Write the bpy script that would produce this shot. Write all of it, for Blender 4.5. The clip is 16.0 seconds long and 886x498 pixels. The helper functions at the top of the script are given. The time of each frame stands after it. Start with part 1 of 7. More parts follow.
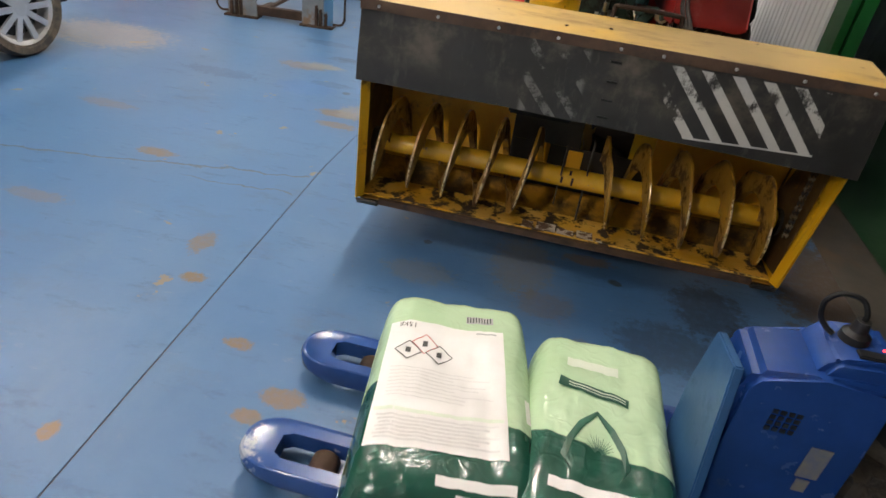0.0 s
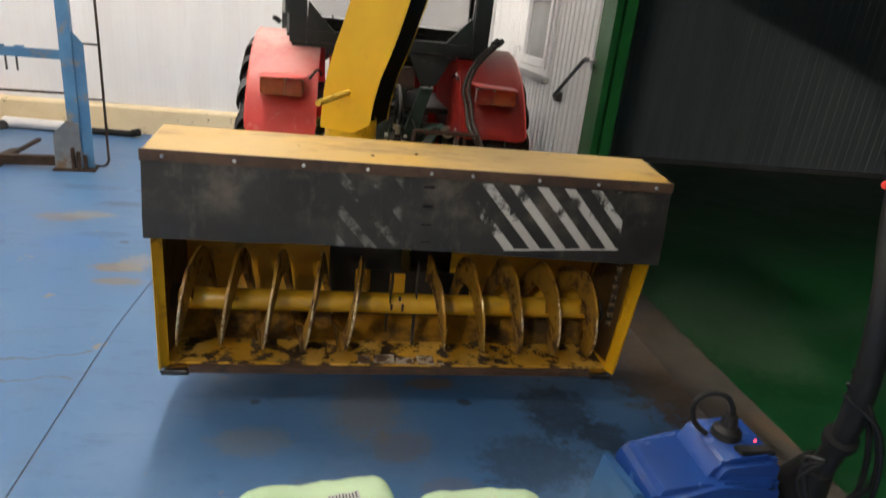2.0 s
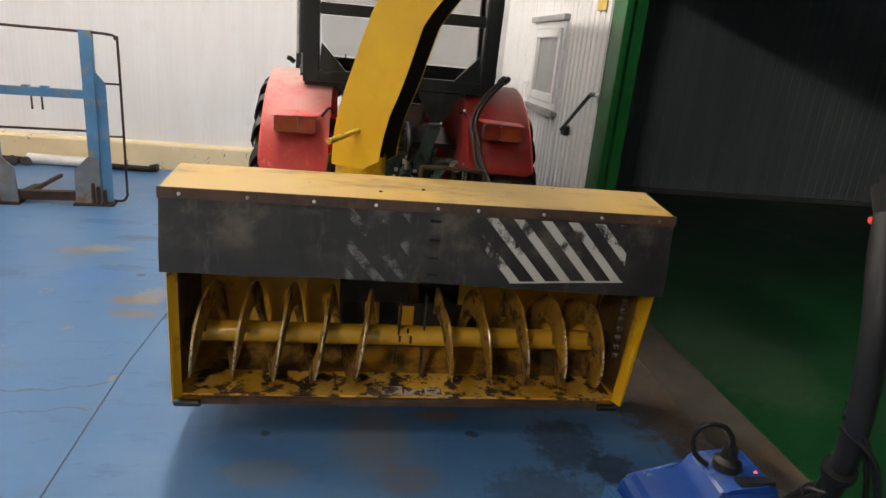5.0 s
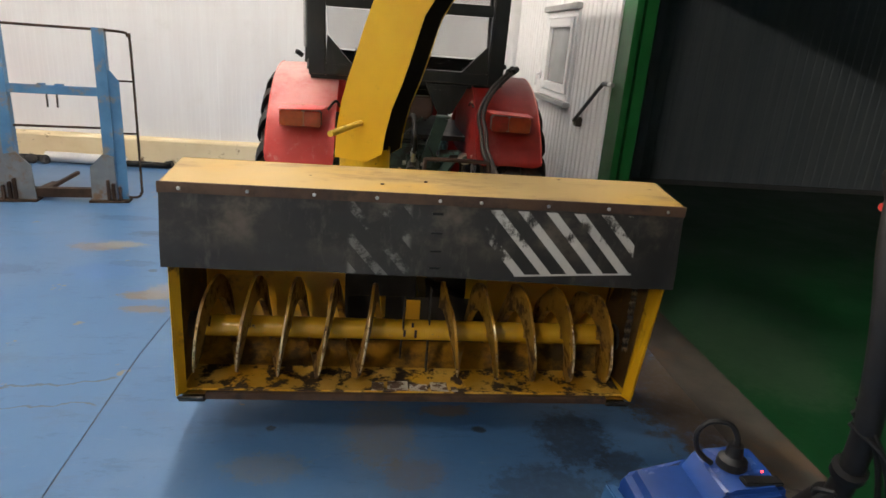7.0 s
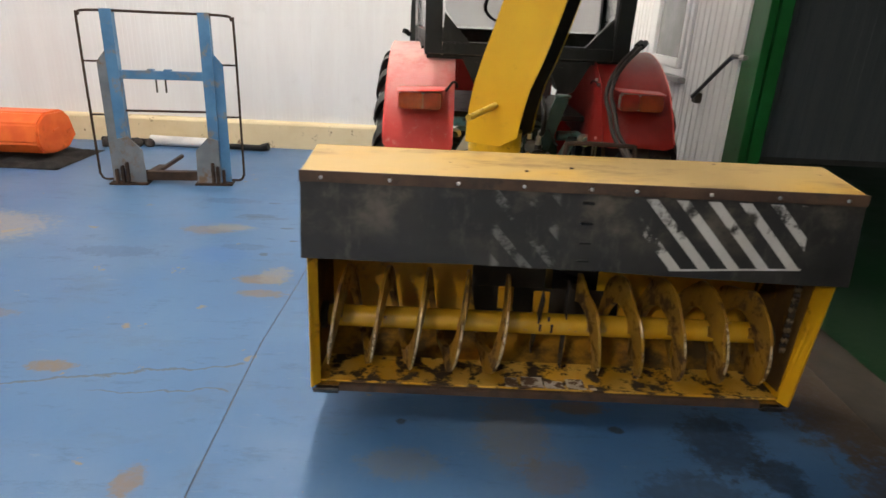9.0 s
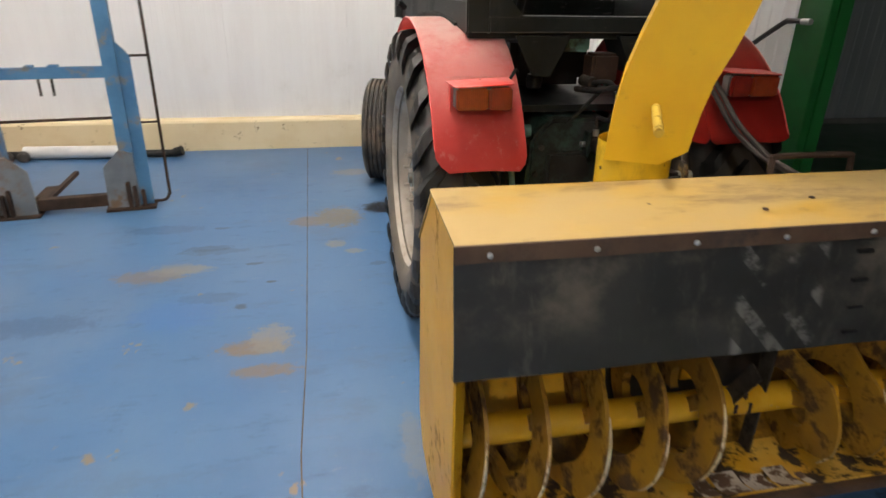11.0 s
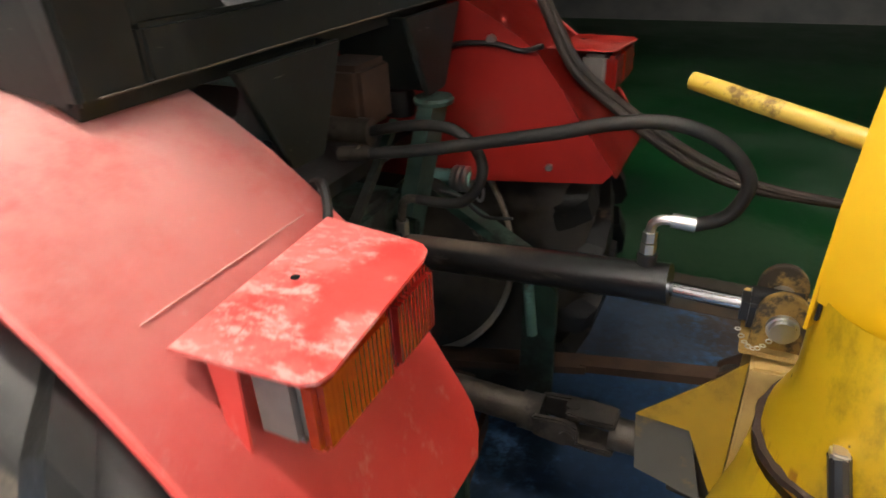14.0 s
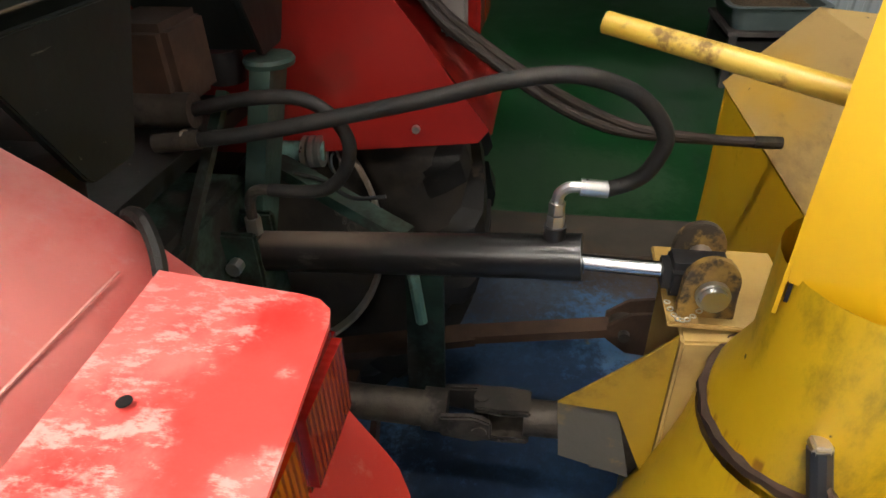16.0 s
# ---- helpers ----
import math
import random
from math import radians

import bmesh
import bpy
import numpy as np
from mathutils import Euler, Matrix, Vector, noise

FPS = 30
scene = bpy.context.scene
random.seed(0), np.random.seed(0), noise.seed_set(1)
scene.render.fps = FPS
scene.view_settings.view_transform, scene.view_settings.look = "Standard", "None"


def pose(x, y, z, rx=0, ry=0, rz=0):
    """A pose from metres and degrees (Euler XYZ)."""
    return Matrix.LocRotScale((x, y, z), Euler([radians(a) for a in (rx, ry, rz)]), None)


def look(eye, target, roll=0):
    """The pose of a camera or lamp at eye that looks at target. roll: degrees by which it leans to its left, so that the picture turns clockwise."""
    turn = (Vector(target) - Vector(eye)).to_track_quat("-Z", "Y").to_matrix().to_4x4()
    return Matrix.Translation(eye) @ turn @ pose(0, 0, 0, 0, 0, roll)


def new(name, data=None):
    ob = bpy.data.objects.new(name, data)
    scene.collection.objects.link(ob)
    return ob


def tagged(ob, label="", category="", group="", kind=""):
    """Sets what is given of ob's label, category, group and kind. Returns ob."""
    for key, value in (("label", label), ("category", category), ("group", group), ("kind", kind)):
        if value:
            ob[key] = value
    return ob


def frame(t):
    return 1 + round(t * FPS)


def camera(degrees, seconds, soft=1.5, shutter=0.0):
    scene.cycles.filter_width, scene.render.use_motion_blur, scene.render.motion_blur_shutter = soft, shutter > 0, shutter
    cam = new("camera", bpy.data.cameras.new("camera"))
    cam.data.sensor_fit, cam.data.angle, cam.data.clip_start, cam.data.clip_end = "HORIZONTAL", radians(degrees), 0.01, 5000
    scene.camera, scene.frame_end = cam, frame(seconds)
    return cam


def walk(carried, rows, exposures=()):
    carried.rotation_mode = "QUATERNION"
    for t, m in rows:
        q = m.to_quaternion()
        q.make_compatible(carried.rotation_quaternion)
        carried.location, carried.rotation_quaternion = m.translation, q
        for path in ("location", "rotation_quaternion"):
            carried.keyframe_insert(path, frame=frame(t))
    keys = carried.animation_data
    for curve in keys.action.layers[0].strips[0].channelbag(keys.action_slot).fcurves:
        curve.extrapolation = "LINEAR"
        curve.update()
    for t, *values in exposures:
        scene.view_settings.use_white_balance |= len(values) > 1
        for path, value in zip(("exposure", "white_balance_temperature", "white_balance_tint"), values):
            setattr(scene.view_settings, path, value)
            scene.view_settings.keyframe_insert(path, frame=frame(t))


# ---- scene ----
cam = camera(71.1, 16.0, shutter=0.4)
PATH = [
    (0, (0.312, 0.308, 1.527), (0.065, 1.981, 0.461), 8.1),
    (0.5, (0.324, 0.482, 1.534), (0.103, 2.13, 0.423), 5.3),
    (1, (0.235, 0.501, 1.518), (0.244, 2.202, 0.466), 5.8),
    (1.5, (0.188, 0.514, 1.532), (0.423, 2.293, 0.649), 5.9),
    (2, (0.184, 0.521, 1.552), (0.518, 2.363, 0.848), 6.2),
    (2.5, (0.175, 0.506, 1.595), (0.483, 2.404, 1.044), 6.3),
    (3, (0.178, 0.487, 1.591), (0.482, 2.383, 1.033), 6.1),
    (3.5, (0.197, 0.478, 1.578), (0.498, 2.368, 0.995), 6.0),
    (4, (0.198, 0.472, 1.58), (0.488, 2.36, 0.985), 5.8),
    (6.5, (0.223, 0.474, 1.577), (0.508, 2.349, 0.94), 4.9),
    (7, (0.266, 0.5, 1.568), (0.492, 2.383, 0.931), 4.5),
    (7.5, (0.354, 0.555, 1.56), (0.456, 2.441, 0.904), 3.5),
    (8, (0.387, 0.59, 1.555), (0.396, 2.475, 0.887), 2.2),
    (8.5, (0.318, 0.613, 1.552), (0.28, 2.489, 0.862), 2.0),
    (9, (0.001, 0.648, 1.554), (0.014, 2.515, 0.838), 2.7),
    (9.5, (-0.277, 0.709, 1.546), (-0.182, 2.557, 0.786), 3.9),
    (12, (-0.89, 2.412, 1.518), (-0.092, 4.057, 0.708), -0.3),
    (12.5, (-0.949, 2.801, 1.529), (0.16, 4.253, 0.715), 1.0),
    (13, (-0.898, 3.058, 1.512), (0.431, 4.288, 0.661), 1.8),
    (13.5, (-0.649, 3.298, 1.507), (0.763, 4.402, 0.619), -2.8),
    (14, (-0.517, 3.481, 1.495), (1.053, 4.277, 0.546), -2.7),
    (14.5, (-0.417, 3.669, 1.5), (1.266, 4.041, 0.486), 0.2),
    (15, (-0.373, 3.647, 1.487), (1.304, 3.958, 0.441), -0.5),
    (15.5, (-0.358, 3.627, 1.482), (1.296, 3.92, 0.397), -1.2),
    (16, (-0.337, 3.613, 1.464), (1.295, 3.904, 0.344), -1.8),
]
walk(cam, [(t, look(eye, target, roll)) for t, eye, target, roll in PATH],
     [(0.0, 0.04), (1.0, 0.0), (2.0, 0.06), (3.0, -0.06), (7.0, -0.04), (9.5, 0.04), (12.0, -0.10), (13.0, 0.04), (14.0, 0.27), (16.0, 0.27)])


# ---------------------------------------------------------------- light
world = bpy.data.worlds.new("world")
scene.world = world
world.use_nodes = True
world.node_tree.nodes["Background"].inputs[0].default_value = (0.02, 0.022, 0.025, 1)
world.node_tree.nodes["Background"].inputs[1].default_value = 0.3


WARM = (1.0, 0.905, 0.795)
LAMPS = [(-0.66, 4.0, 480), (-2.0, 0.6, 210), (-0.66, 7.1, 150), (-4.4, 4.3, 330), (-2.6, -4.1, 780)]


# ---------------------------------------------------------------- materials
class Nodes:
    """Short hand for building a node material."""

    def __init__(self, name):
        self.mat = bpy.data.materials.new(name)
        self.mat.use_nodes = True
        self.t = self.mat.node_tree
        self.bsdf = self.t.nodes["Principled BSDF"]
        self.co = self.t.nodes.new("ShaderNodeTexCoord").outputs["Object"]

    def put(self, socket, value):
        if isinstance(value, bpy.types.NodeSocket):
            self.t.links.new(value, socket)
        else:
            socket.default_value = value

    def math(self, op, a, b=0.0, clamp=False):
        n = self.t.nodes.new("ShaderNodeMath")
        n.operation, n.use_clamp = op, clamp
        self.put(n.inputs[0], a)
        self.put(n.inputs[1], b)
        return n.outputs[0]

    def noise(self, scale, detail=5.0, rough=0.55, stretch=None, co=None):
        co = co or self.co
        if stretch:
            m = self.t.nodes.new("ShaderNodeMapping")
            m.inputs["Scale"].default_value = stretch
            self.put(m.inputs[0], co)
            co = m.outputs[0]
        n = self.t.nodes.new("ShaderNodeTexNoise")
        self.put(n.inputs["Vector"], co)
        n.inputs["Scale"].default_value, n.inputs["Detail"].default_value, n.inputs["Roughness"].default_value = scale, detail, rough
        return n.outputs[0]

    def step(self, value, low, high):
        """0 below low, 1 above high, smooth between."""
        n = self.t.nodes.new("ShaderNodeMapRange")
        n.interpolation_type = "SMOOTHSTEP"
        self.put(n.inputs[0], value)
        n.inputs[1].default_value, n.inputs[2].default_value = low, high
        return n.outputs[0]

    def mix(self, fac, a, b):
        n = self.t.nodes.new("ShaderNodeMix")
        n.data_type = "RGBA"
        self.put(n.inputs[0], fac)
        for s, v in ((n.inputs[6], a), (n.inputs[7], b)):
            self.put(s, (*v, 1) if isinstance(v, tuple) and len(v) == 3 else v)
        return n.outputs[2]

    def lerp(self, fac, a, b):
        return self.math("ADD", a, self.math("MULTIPLY", fac, b - a))

    def xyz(self):
        n = self.t.nodes.new("ShaderNodeSeparateXYZ")
        self.put(n.inputs[0], self.co)
        return n.outputs

    def bump(self, height, strength, distance=0.01):
        n = self.t.nodes.new("ShaderNodeBump")
        n.inputs["Strength"].default_value, n.inputs["Distance"].default_value = strength, distance
        self.put(n.inputs["Height"], height)
        self.put(self.bsdf.inputs["Normal"], n.outputs[0])

    def done(self, colour, rough, metal=0.0):
        self.put(self.bsdf.inputs["Base Color"], (*colour, 1) if isinstance(colour, tuple) and len(colour) == 3 else colour)
        self.put(self.bsdf.inputs["Roughness"], rough)
        self.put(self.bsdf.inputs["Metallic"], metal)
        return self.mat


def surf(name, a, b, scale=5.0, rough=0.5, rough2=None, metal=0.0, bump=0.1, bscale=90.0, dirt=None, dscale=4.0, low=0.5, high=0.62, stretch=None):
    """A surface of two shades, with an optional patchy dirt or wear on it and a fine relief."""
    n = Nodes(name)
    col = n.mix(n.step(n.noise(scale, 6, 0.6, stretch), 0.35, 0.65), a, b)
    r = n.lerp(n.noise(scale * 3), rough - 0.08, rough + 0.1)
    m = metal
    if dirt:
        mask = n.step(n.noise(dscale, 9, 0.68), low, high)
        col = n.mix(mask, col, dirt)
        r = n.math("ADD", r, n.math("MULTIPLY", mask, (rough2 or 0.85) - rough), True)
        if metal:
            m = n.math("MULTIPLY", n.math("SUBTRACT", 1.0, mask), metal)
    n.bump(n.noise(bscale, 4, 0.6), bump, 0.004)
    return n.done(col, r, m)


def floor_paint(name, a, b, chip, stains_and_shade, seam=None, chips=0.66):
    n = Nodes(name)
    x, y, z = n.xyz()
    col = n.mix(n.step(n.noise(1.1, 7, 0.6), 0.3, 0.7), a, b)
    scuff = n.step(n.noise(3.0, 9, 0.7, (1.0, 0.35, 1.0)), 0.5, 0.75)
    col = n.mix(n.math("MULTIPLY", scuff, 0.35), col, (b[0] * 1.25, b[1] * 1.12, b[2] * 0.95))
    dust = n.step(n.noise(0.55, 8, 0.65), 0.47, 0.75)
    col = n.mix(n.math("MULTIPLY", dust, 0.28), col, (0.20, 0.21, 0.21))
    smear = n.step(n.noise(7.0, 9, 0.75, (0.5, 1.4, 1.0)), 0.54, 0.68)
    col = n.mix(n.math("MULTIPLY", smear, 0.42), col, tuple(v * 0.5 for v in a))
    cloud = n.step(n.noise(2.3, 9, 0.72, (0.8, 1.5, 1.0)), 0.52, 0.70)
    col = n.mix(n.math("MULTIPLY", cloud, 0.38), col, (0.5 * (a[0] * 0.6 + 0.10), 0.5 * (a[1] * 0.6 + 0.11), 0.5 * (a[2] * 0.6 + 0.12)))
    fleck = n.step(n.noise(26.0, 6, 0.7), 0.66, 0.72)
    col = n.mix(n.math("MULTIPLY", fleck, 0.5), col, tuple(v * 0.45 for v in a))
    pale = n.step(n.noise(17.0, 8, 0.75, (0.35, 1.0, 1.0)), 0.60, 0.72)
    col = n.mix(n.math("MULTIPLY", pale, 0.3), col, (0.24, 0.25, 0.26))
    worn = n.step(n.noise(4.2, 7, 0.6), chips, chips + 0.03)
    col = n.mix(worn, col, chip)
    wob = n.math("MULTIPLY", n.math("SUBTRACT", n.noise(19.0, 9, 0.76), 0.5), 2.4)
    grain = n.lerp(n.step(n.noise(30.0, 6, 0.7), 0.35, 0.55), 0.72, 1.0)
    for cx, cy, rx, ry, shade, power in stains_and_shade:
        dx = n.math("DIVIDE", n.math("SUBTRACT", x, cx), rx)
        dy = n.math("DIVIDE", n.math("SUBTRACT", y, cy), ry)
        d = n.math("SQRT", n.math("ADD", n.math("MULTIPLY", dx, dx), n.math("MULTIPLY", dy, dy)))
        mask = n.math("MULTIPLY", n.math("SUBTRACT", 1.0, n.step(n.math("ADD", d, wob), 0.70, 1.15)), grain)
        col = n.mix(n.math("MULTIPLY", mask, power), col, shade)
    rough = n.lerp(n.noise(2.2, 8, 0.65), 0.22, 0.62)
    height = n.math("ADD", n.math("MULTIPLY", n.noise(38.0, 5, 0.6), 0.35), n.math("MULTIPLY", n.noise(4.0, 5, 0.5), 0.8))
    if seam:
        jag = n.math("MULTIPLY", n.math("SUBTRACT", n.noise(5.0, 7, 0.65), 0.5), 0.16)
        for c0, slope, x0, x1, wide in seam:
            line = n.math("ADD", n.math("MULTIPLY", n.math("SUBTRACT", x, x0), slope), c0)
            off = n.math("ABSOLUTE", n.math("SUBTRACT", n.math("ADD", y, jag), line))
            mask = n.math("MULTIPLY", n.math("SUBTRACT", 1.0, n.step(off, wide * 0.4, wide)), n.math("MULTIPLY", n.step(x, x0, x0 + 0.15), n.math("SUBTRACT", 1.0, n.step(x, x1 - 0.02, x1))))
            col = n.mix(n.math("MULTIPLY", mask, 0.75), col, (0.07, 0.065, 0.06))
            height = n.math("SUBTRACT", height, mask)
    n.bump(height, 0.16, 0.006)
    return n.done(col, rough)


BROWN, GREY, OIL = (0.155, 0.105, 0.062), (0.17, 0.165, 0.15), (0.018, 0.018, 0.02)
STAINS_AND_SHADE = [
    (-1.67, 4.88, 0.20, 0.09, BROWN, 0.7), (-1.06, 4.05, 0.16, 0.07, BROWN, 0.9), (-1.0, 3.86, 0.15, 0.05, BROWN, 0.8),
    (-1.45, 4.42, 0.22, 0.16, (0.03, 0.11, 0.30), 0.5), (-0.82, 5.63, 0.14, 0.10, BROWN, 0.8), (-1.71, 3.03, 0.12, 0.05, BROWN, 0.9),
    (-1.03, 2.34, 0.05, 0.09, BROWN, 0.8), (0.62, 2.88, 0.12, 0.05, BROWN, 0.8), (0.33, 2.72, 0.15, 0.24, (0.15, 0.14, 0.13), 0.6),
    (1.15, 2.68, 0.17, 0.20, OIL, 0.7), (-0.62, 5.69, 0.17, 0.20, (0.13, 0.115, 0.09), 1.0), (-0.26, 5.86, 0.19, 0.14, OIL, 1.0),
    (-0.66, 5.21, 0.07, 0.06, GREY, 0.9), (-0.55, 5.08, 0.07, 0.035, GREY, 0.9), (-0.99, 4.12, 0.10, 0.13, GREY, 0.8),
    (-0.46, 6.8, 0.18, 0.10, GREY, 0.8), (-1.38, 5.19, 0.20, 0.05, (0.04, 0.06, 0.09), 0.4), (-1.55, 4.95, 0.17, 0.09, GREY, 0.6),
    (-0.93, 2.10, 0.05, 0.035, BROWN, 1.0), (-0.58, 1.81, 0.06, 0.03, BROWN, 1.0), (-0.33, 1.62, 0.08, 0.045, BROWN, 0.9),
    (-0.40, 1.52, 0.06, 0.03, BROWN, 0.9), (-0.90, 1.29, 0.03, 0.04, BROWN, 1.0), (1.88, 3.0, 0.26, 0.55, (0.17, 0.13, 0.09), 0.8),
    (-0.10, 2.49, 0.16, 0.09, (0.14, 0.14, 0.13), 0.5), (-3.3, 4.75, 0.55, 0.35, (0.25, 0.22, 0.17), 0.6),
    # the wide blue-black ovals round the hitch are shade painted onto the floor
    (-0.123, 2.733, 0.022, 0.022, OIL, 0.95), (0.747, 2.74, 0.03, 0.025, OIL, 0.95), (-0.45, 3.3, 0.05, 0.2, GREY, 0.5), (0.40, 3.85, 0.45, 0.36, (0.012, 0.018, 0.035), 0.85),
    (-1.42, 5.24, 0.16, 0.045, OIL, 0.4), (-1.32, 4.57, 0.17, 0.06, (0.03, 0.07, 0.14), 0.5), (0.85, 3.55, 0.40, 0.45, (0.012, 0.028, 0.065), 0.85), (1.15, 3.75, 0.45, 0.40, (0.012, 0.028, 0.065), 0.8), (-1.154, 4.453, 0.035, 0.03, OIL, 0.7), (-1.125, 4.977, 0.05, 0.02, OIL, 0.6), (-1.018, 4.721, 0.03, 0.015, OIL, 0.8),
    (-1.50, 4.95, 0.16, 0.05, GREY, 0.8), (-0.424, 4.879, 0.05, 0.03, OIL, 0.4), (-1.376, 5.58, 0.06, 0.02, OIL, 0.5), (-1.75, 5.6, 0.25, 0.08, (0.03, 0.07, 0.15), 0.6), (-2.1, 4.4, 0.3, 0.10, (0.03, 0.07, 0.15), 0.6), (-2.35, 3.5, 0.2, 0.06, BROWN, 0.5), (-1.9, 2.4, 0.16, 0.05, BROWN, 0.5), (0.45, 2.45, 0.13, 0.10, BROWN, 0.4), (0.1, 2.2, 0.09, 0.06, BROWN, 0.45), (0.62, 2.2, 0.12, 0.09, BROWN, 0.35), (0.95, 2.35, 0.22, 0.16, OIL, 0.5), (1.3, 2.5, 0.10, 0.12, OIL, 0.7),
    (1.74, 3.05, 0.26, 0.50, (0.075, 0.053, 0.034), 0.9), (1.72, 2.2, 0.22, 0.45, (0.075, 0.053, 0.034), 0.75), (1.80, 1.4, 0.14, 0.5, (0.075, 0.053, 0.034), 0.7), (1.62, 3.75, 0.3, 0.4, (0.05, 0.045, 0.04), 0.7),
]
BLUE_FLOOR = floor_paint("blue_floor_paint", (0.041, 0.116, 0.252), (0.068, 0.153, 0.294), (0.20, 0.155, 0.11), STAINS_AND_SHADE,
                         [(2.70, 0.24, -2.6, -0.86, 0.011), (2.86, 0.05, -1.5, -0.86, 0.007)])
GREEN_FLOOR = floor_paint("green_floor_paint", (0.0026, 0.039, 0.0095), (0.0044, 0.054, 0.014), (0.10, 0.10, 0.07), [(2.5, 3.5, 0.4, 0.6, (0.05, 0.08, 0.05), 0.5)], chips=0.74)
JOINT = surf("joint_dirt", (0.06, 0.05, 0.04), (0.13, 0.105, 0.075), 7, 0.9)
THRESHOLD = surf("worn_threshold_concrete", (0.040, 0.036, 0.030), (0.066, 0.055, 0.042), 3, 0.7, dirt=(0.095, 0.062, 0.036), dscale=2.2, low=0.48, high=0.66)
WHITE_PANEL = surf("white_panel", (0.76, 0.75, 0.75), (0.80, 0.80, 0.80), 1.5, 0.42, bump=0.05, dirt=(0.62, 0.61, 0.59), dscale=1.6, low=0.56, high=0.85, stretch=(3, 3, 0.4))
PLINTH = surf("cream_plinth_paint", (0.68, 0.55, 0.33), (0.74, 0.62, 0.40), 2.5, 0.55, bump=0.25, bscale=25, dirt=(0.22, 0.14, 0.08), dscale=9, low=0.60, high=0.68)
GREY_PANEL = surf("grey_blue_panel", (0.20, 0.235, 0.255), (0.24, 0.275, 0.295), 2, 0.5, bump=0.05, stretch=(4, 4, 0.3))
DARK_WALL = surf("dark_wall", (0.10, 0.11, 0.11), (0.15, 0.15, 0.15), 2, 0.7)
CEILING = surf("ceiling_panel", (0.60, 0.60, 0.60), (0.66, 0.66, 0.66), 2, 0.6)
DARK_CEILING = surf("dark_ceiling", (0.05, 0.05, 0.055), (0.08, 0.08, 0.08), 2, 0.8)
GREEN_STEEL = surf("green_painted_steel", (0.005, 0.080, 0.014), (0.008, 0.11, 0.022), 3, 0.38, bump=0.12, dirt=(0.05, 0.045, 0.03), dscale=7, low=0.66, high=0.74)
PVC = surf("white_pvc", (0.72, 0.73, 0.74), (0.77, 0.78, 0.79), 3, 0.3, bump=0.02)
TRIM = surf("grey_trim", (0.28, 0.28, 0.28), (0.36, 0.36, 0.35), 4, 0.5)
YELLOW = surf("yellow_machine_paint", (0.62, 0.355, 0.004), (0.67, 0.41, 0.007), 3, 0.36, bump=0.12, bscale=60, dirt=(0.16, 0.09, 0.02), dscale=5, low=0.60, high=0.78)


def greasy_pipe():
    """Yellow paint with oily green smears, small chips and rust run down from the clamp ring."""
    n = Nodes("greasy_yellow_pipe")
    x, y, z = n.xyz()
    col = n.mix(n.step(n.noise(4, 6, 0.6), 0.35, 0.65), (0.60, 0.38, 0.009), (0.66, 0.43, 0.013))
    smear = n.step(n.noise(9, 9, 0.7, (1.0, 1.0, 0.45)), 0.50, 0.70)
    col = n.mix(n.math("MULTIPLY", smear, 0.75), col, (0.15, 0.125, 0.012))
    below = n.math("MULTIPLY", n.math("SUBTRACT", 1.0, n.step(z, 0.862, 0.872)), n.step(z, 0.765, 0.865))
    run = n.math("MULTIPLY", below, n.step(n.noise(48, 4, 0.6, (1.0, 1.0, 0.05)), 0.50, 0.62))
    col = n.mix(n.math("MULTIPLY", run, 0.8), col, (0.20, 0.062, 0.012))
    chip = n.step(n.noise(34, 3, 0.5), 0.70, 0.73)
    col = n.mix(chip, col, (0.05, 0.03, 0.015))
    r = n.lerp(n.noise(12), 0.26, 0.48)
    n.bump(n.noise(40, 4, 0.6), 0.2, 0.004)
    return n.done(col, r)


YELLOW_PIPE = greasy_pipe()
YELLOW_IN = surf("worn_yellow_trough", (0.64, 0.31, 0.008), (0.72, 0.375, 0.014), 4, 0.42, bump=0.2, bscale=40, dirt=(0.13, 0.070, 0.016), dscale=5, low=0.55, high=0.72)
YELLOW_DUST = surf("dusty_yellow_top", (0.42, 0.265, 0.060), (0.46, 0.325, 0.115), 2.5, 0.5, bump=0.12, dirt=(0.25, 0.15, 0.055), dscale=3.2, low=0.50, high=0.78)
YELLOW_LIP = surf("scraped_yellow_lip", (0.64, 0.335, 0.015), (0.72, 0.44, 0.08), 6, 0.45, bump=0.3, bscale=40, dirt=(0.045, 0.026, 0.014), dscale=10, low=0.485, high=0.56)
BARE_LIP = surf("bare_scraped_metal", (0.50, 0.42, 0.34), (0.62, 0.56, 0.48), 10, 0.45, bump=0.3, bscale=40, dirt=(0.14, 0.08, 0.05), dscale=16, low=0.48, high=0.53)
YELLOW_SIDE = surf("orange_yellow_side_paint", (0.58, 0.295, 0.005), (0.64, 0.345, 0.008), 4, 0.4, bump=0.15, bscale=50, dirt=(0.14, 0.07, 0.015), dscale=9, low=0.56, high=0.70)
FILTH = surf("brown_caked_grime", (0.085, 0.044, 0.012), (0.15, 0.078, 0.016), 6, 0.6, bump=0.4, bscale=40, dirt=(0.38, 0.20, 0.012), dscale=7, low=0.56, high=0.70)
# near-black colour that carries the shade inside the throat
THROAT = surf("shaded_black_throat", (0.016, 0.012, 0.009), (0.030, 0.022, 0.014), 6, 0.6, bump=0.2)
TROUGH = surf("dirty_shaded_trough", (0.45, 0.21, 0.009), (0.55, 0.275, 0.013), 4, 0.5, bump=0.35, bscale=40, dirt=(0.080, 0.046, 0.014), dscale=5, low=0.36, high=0.62)
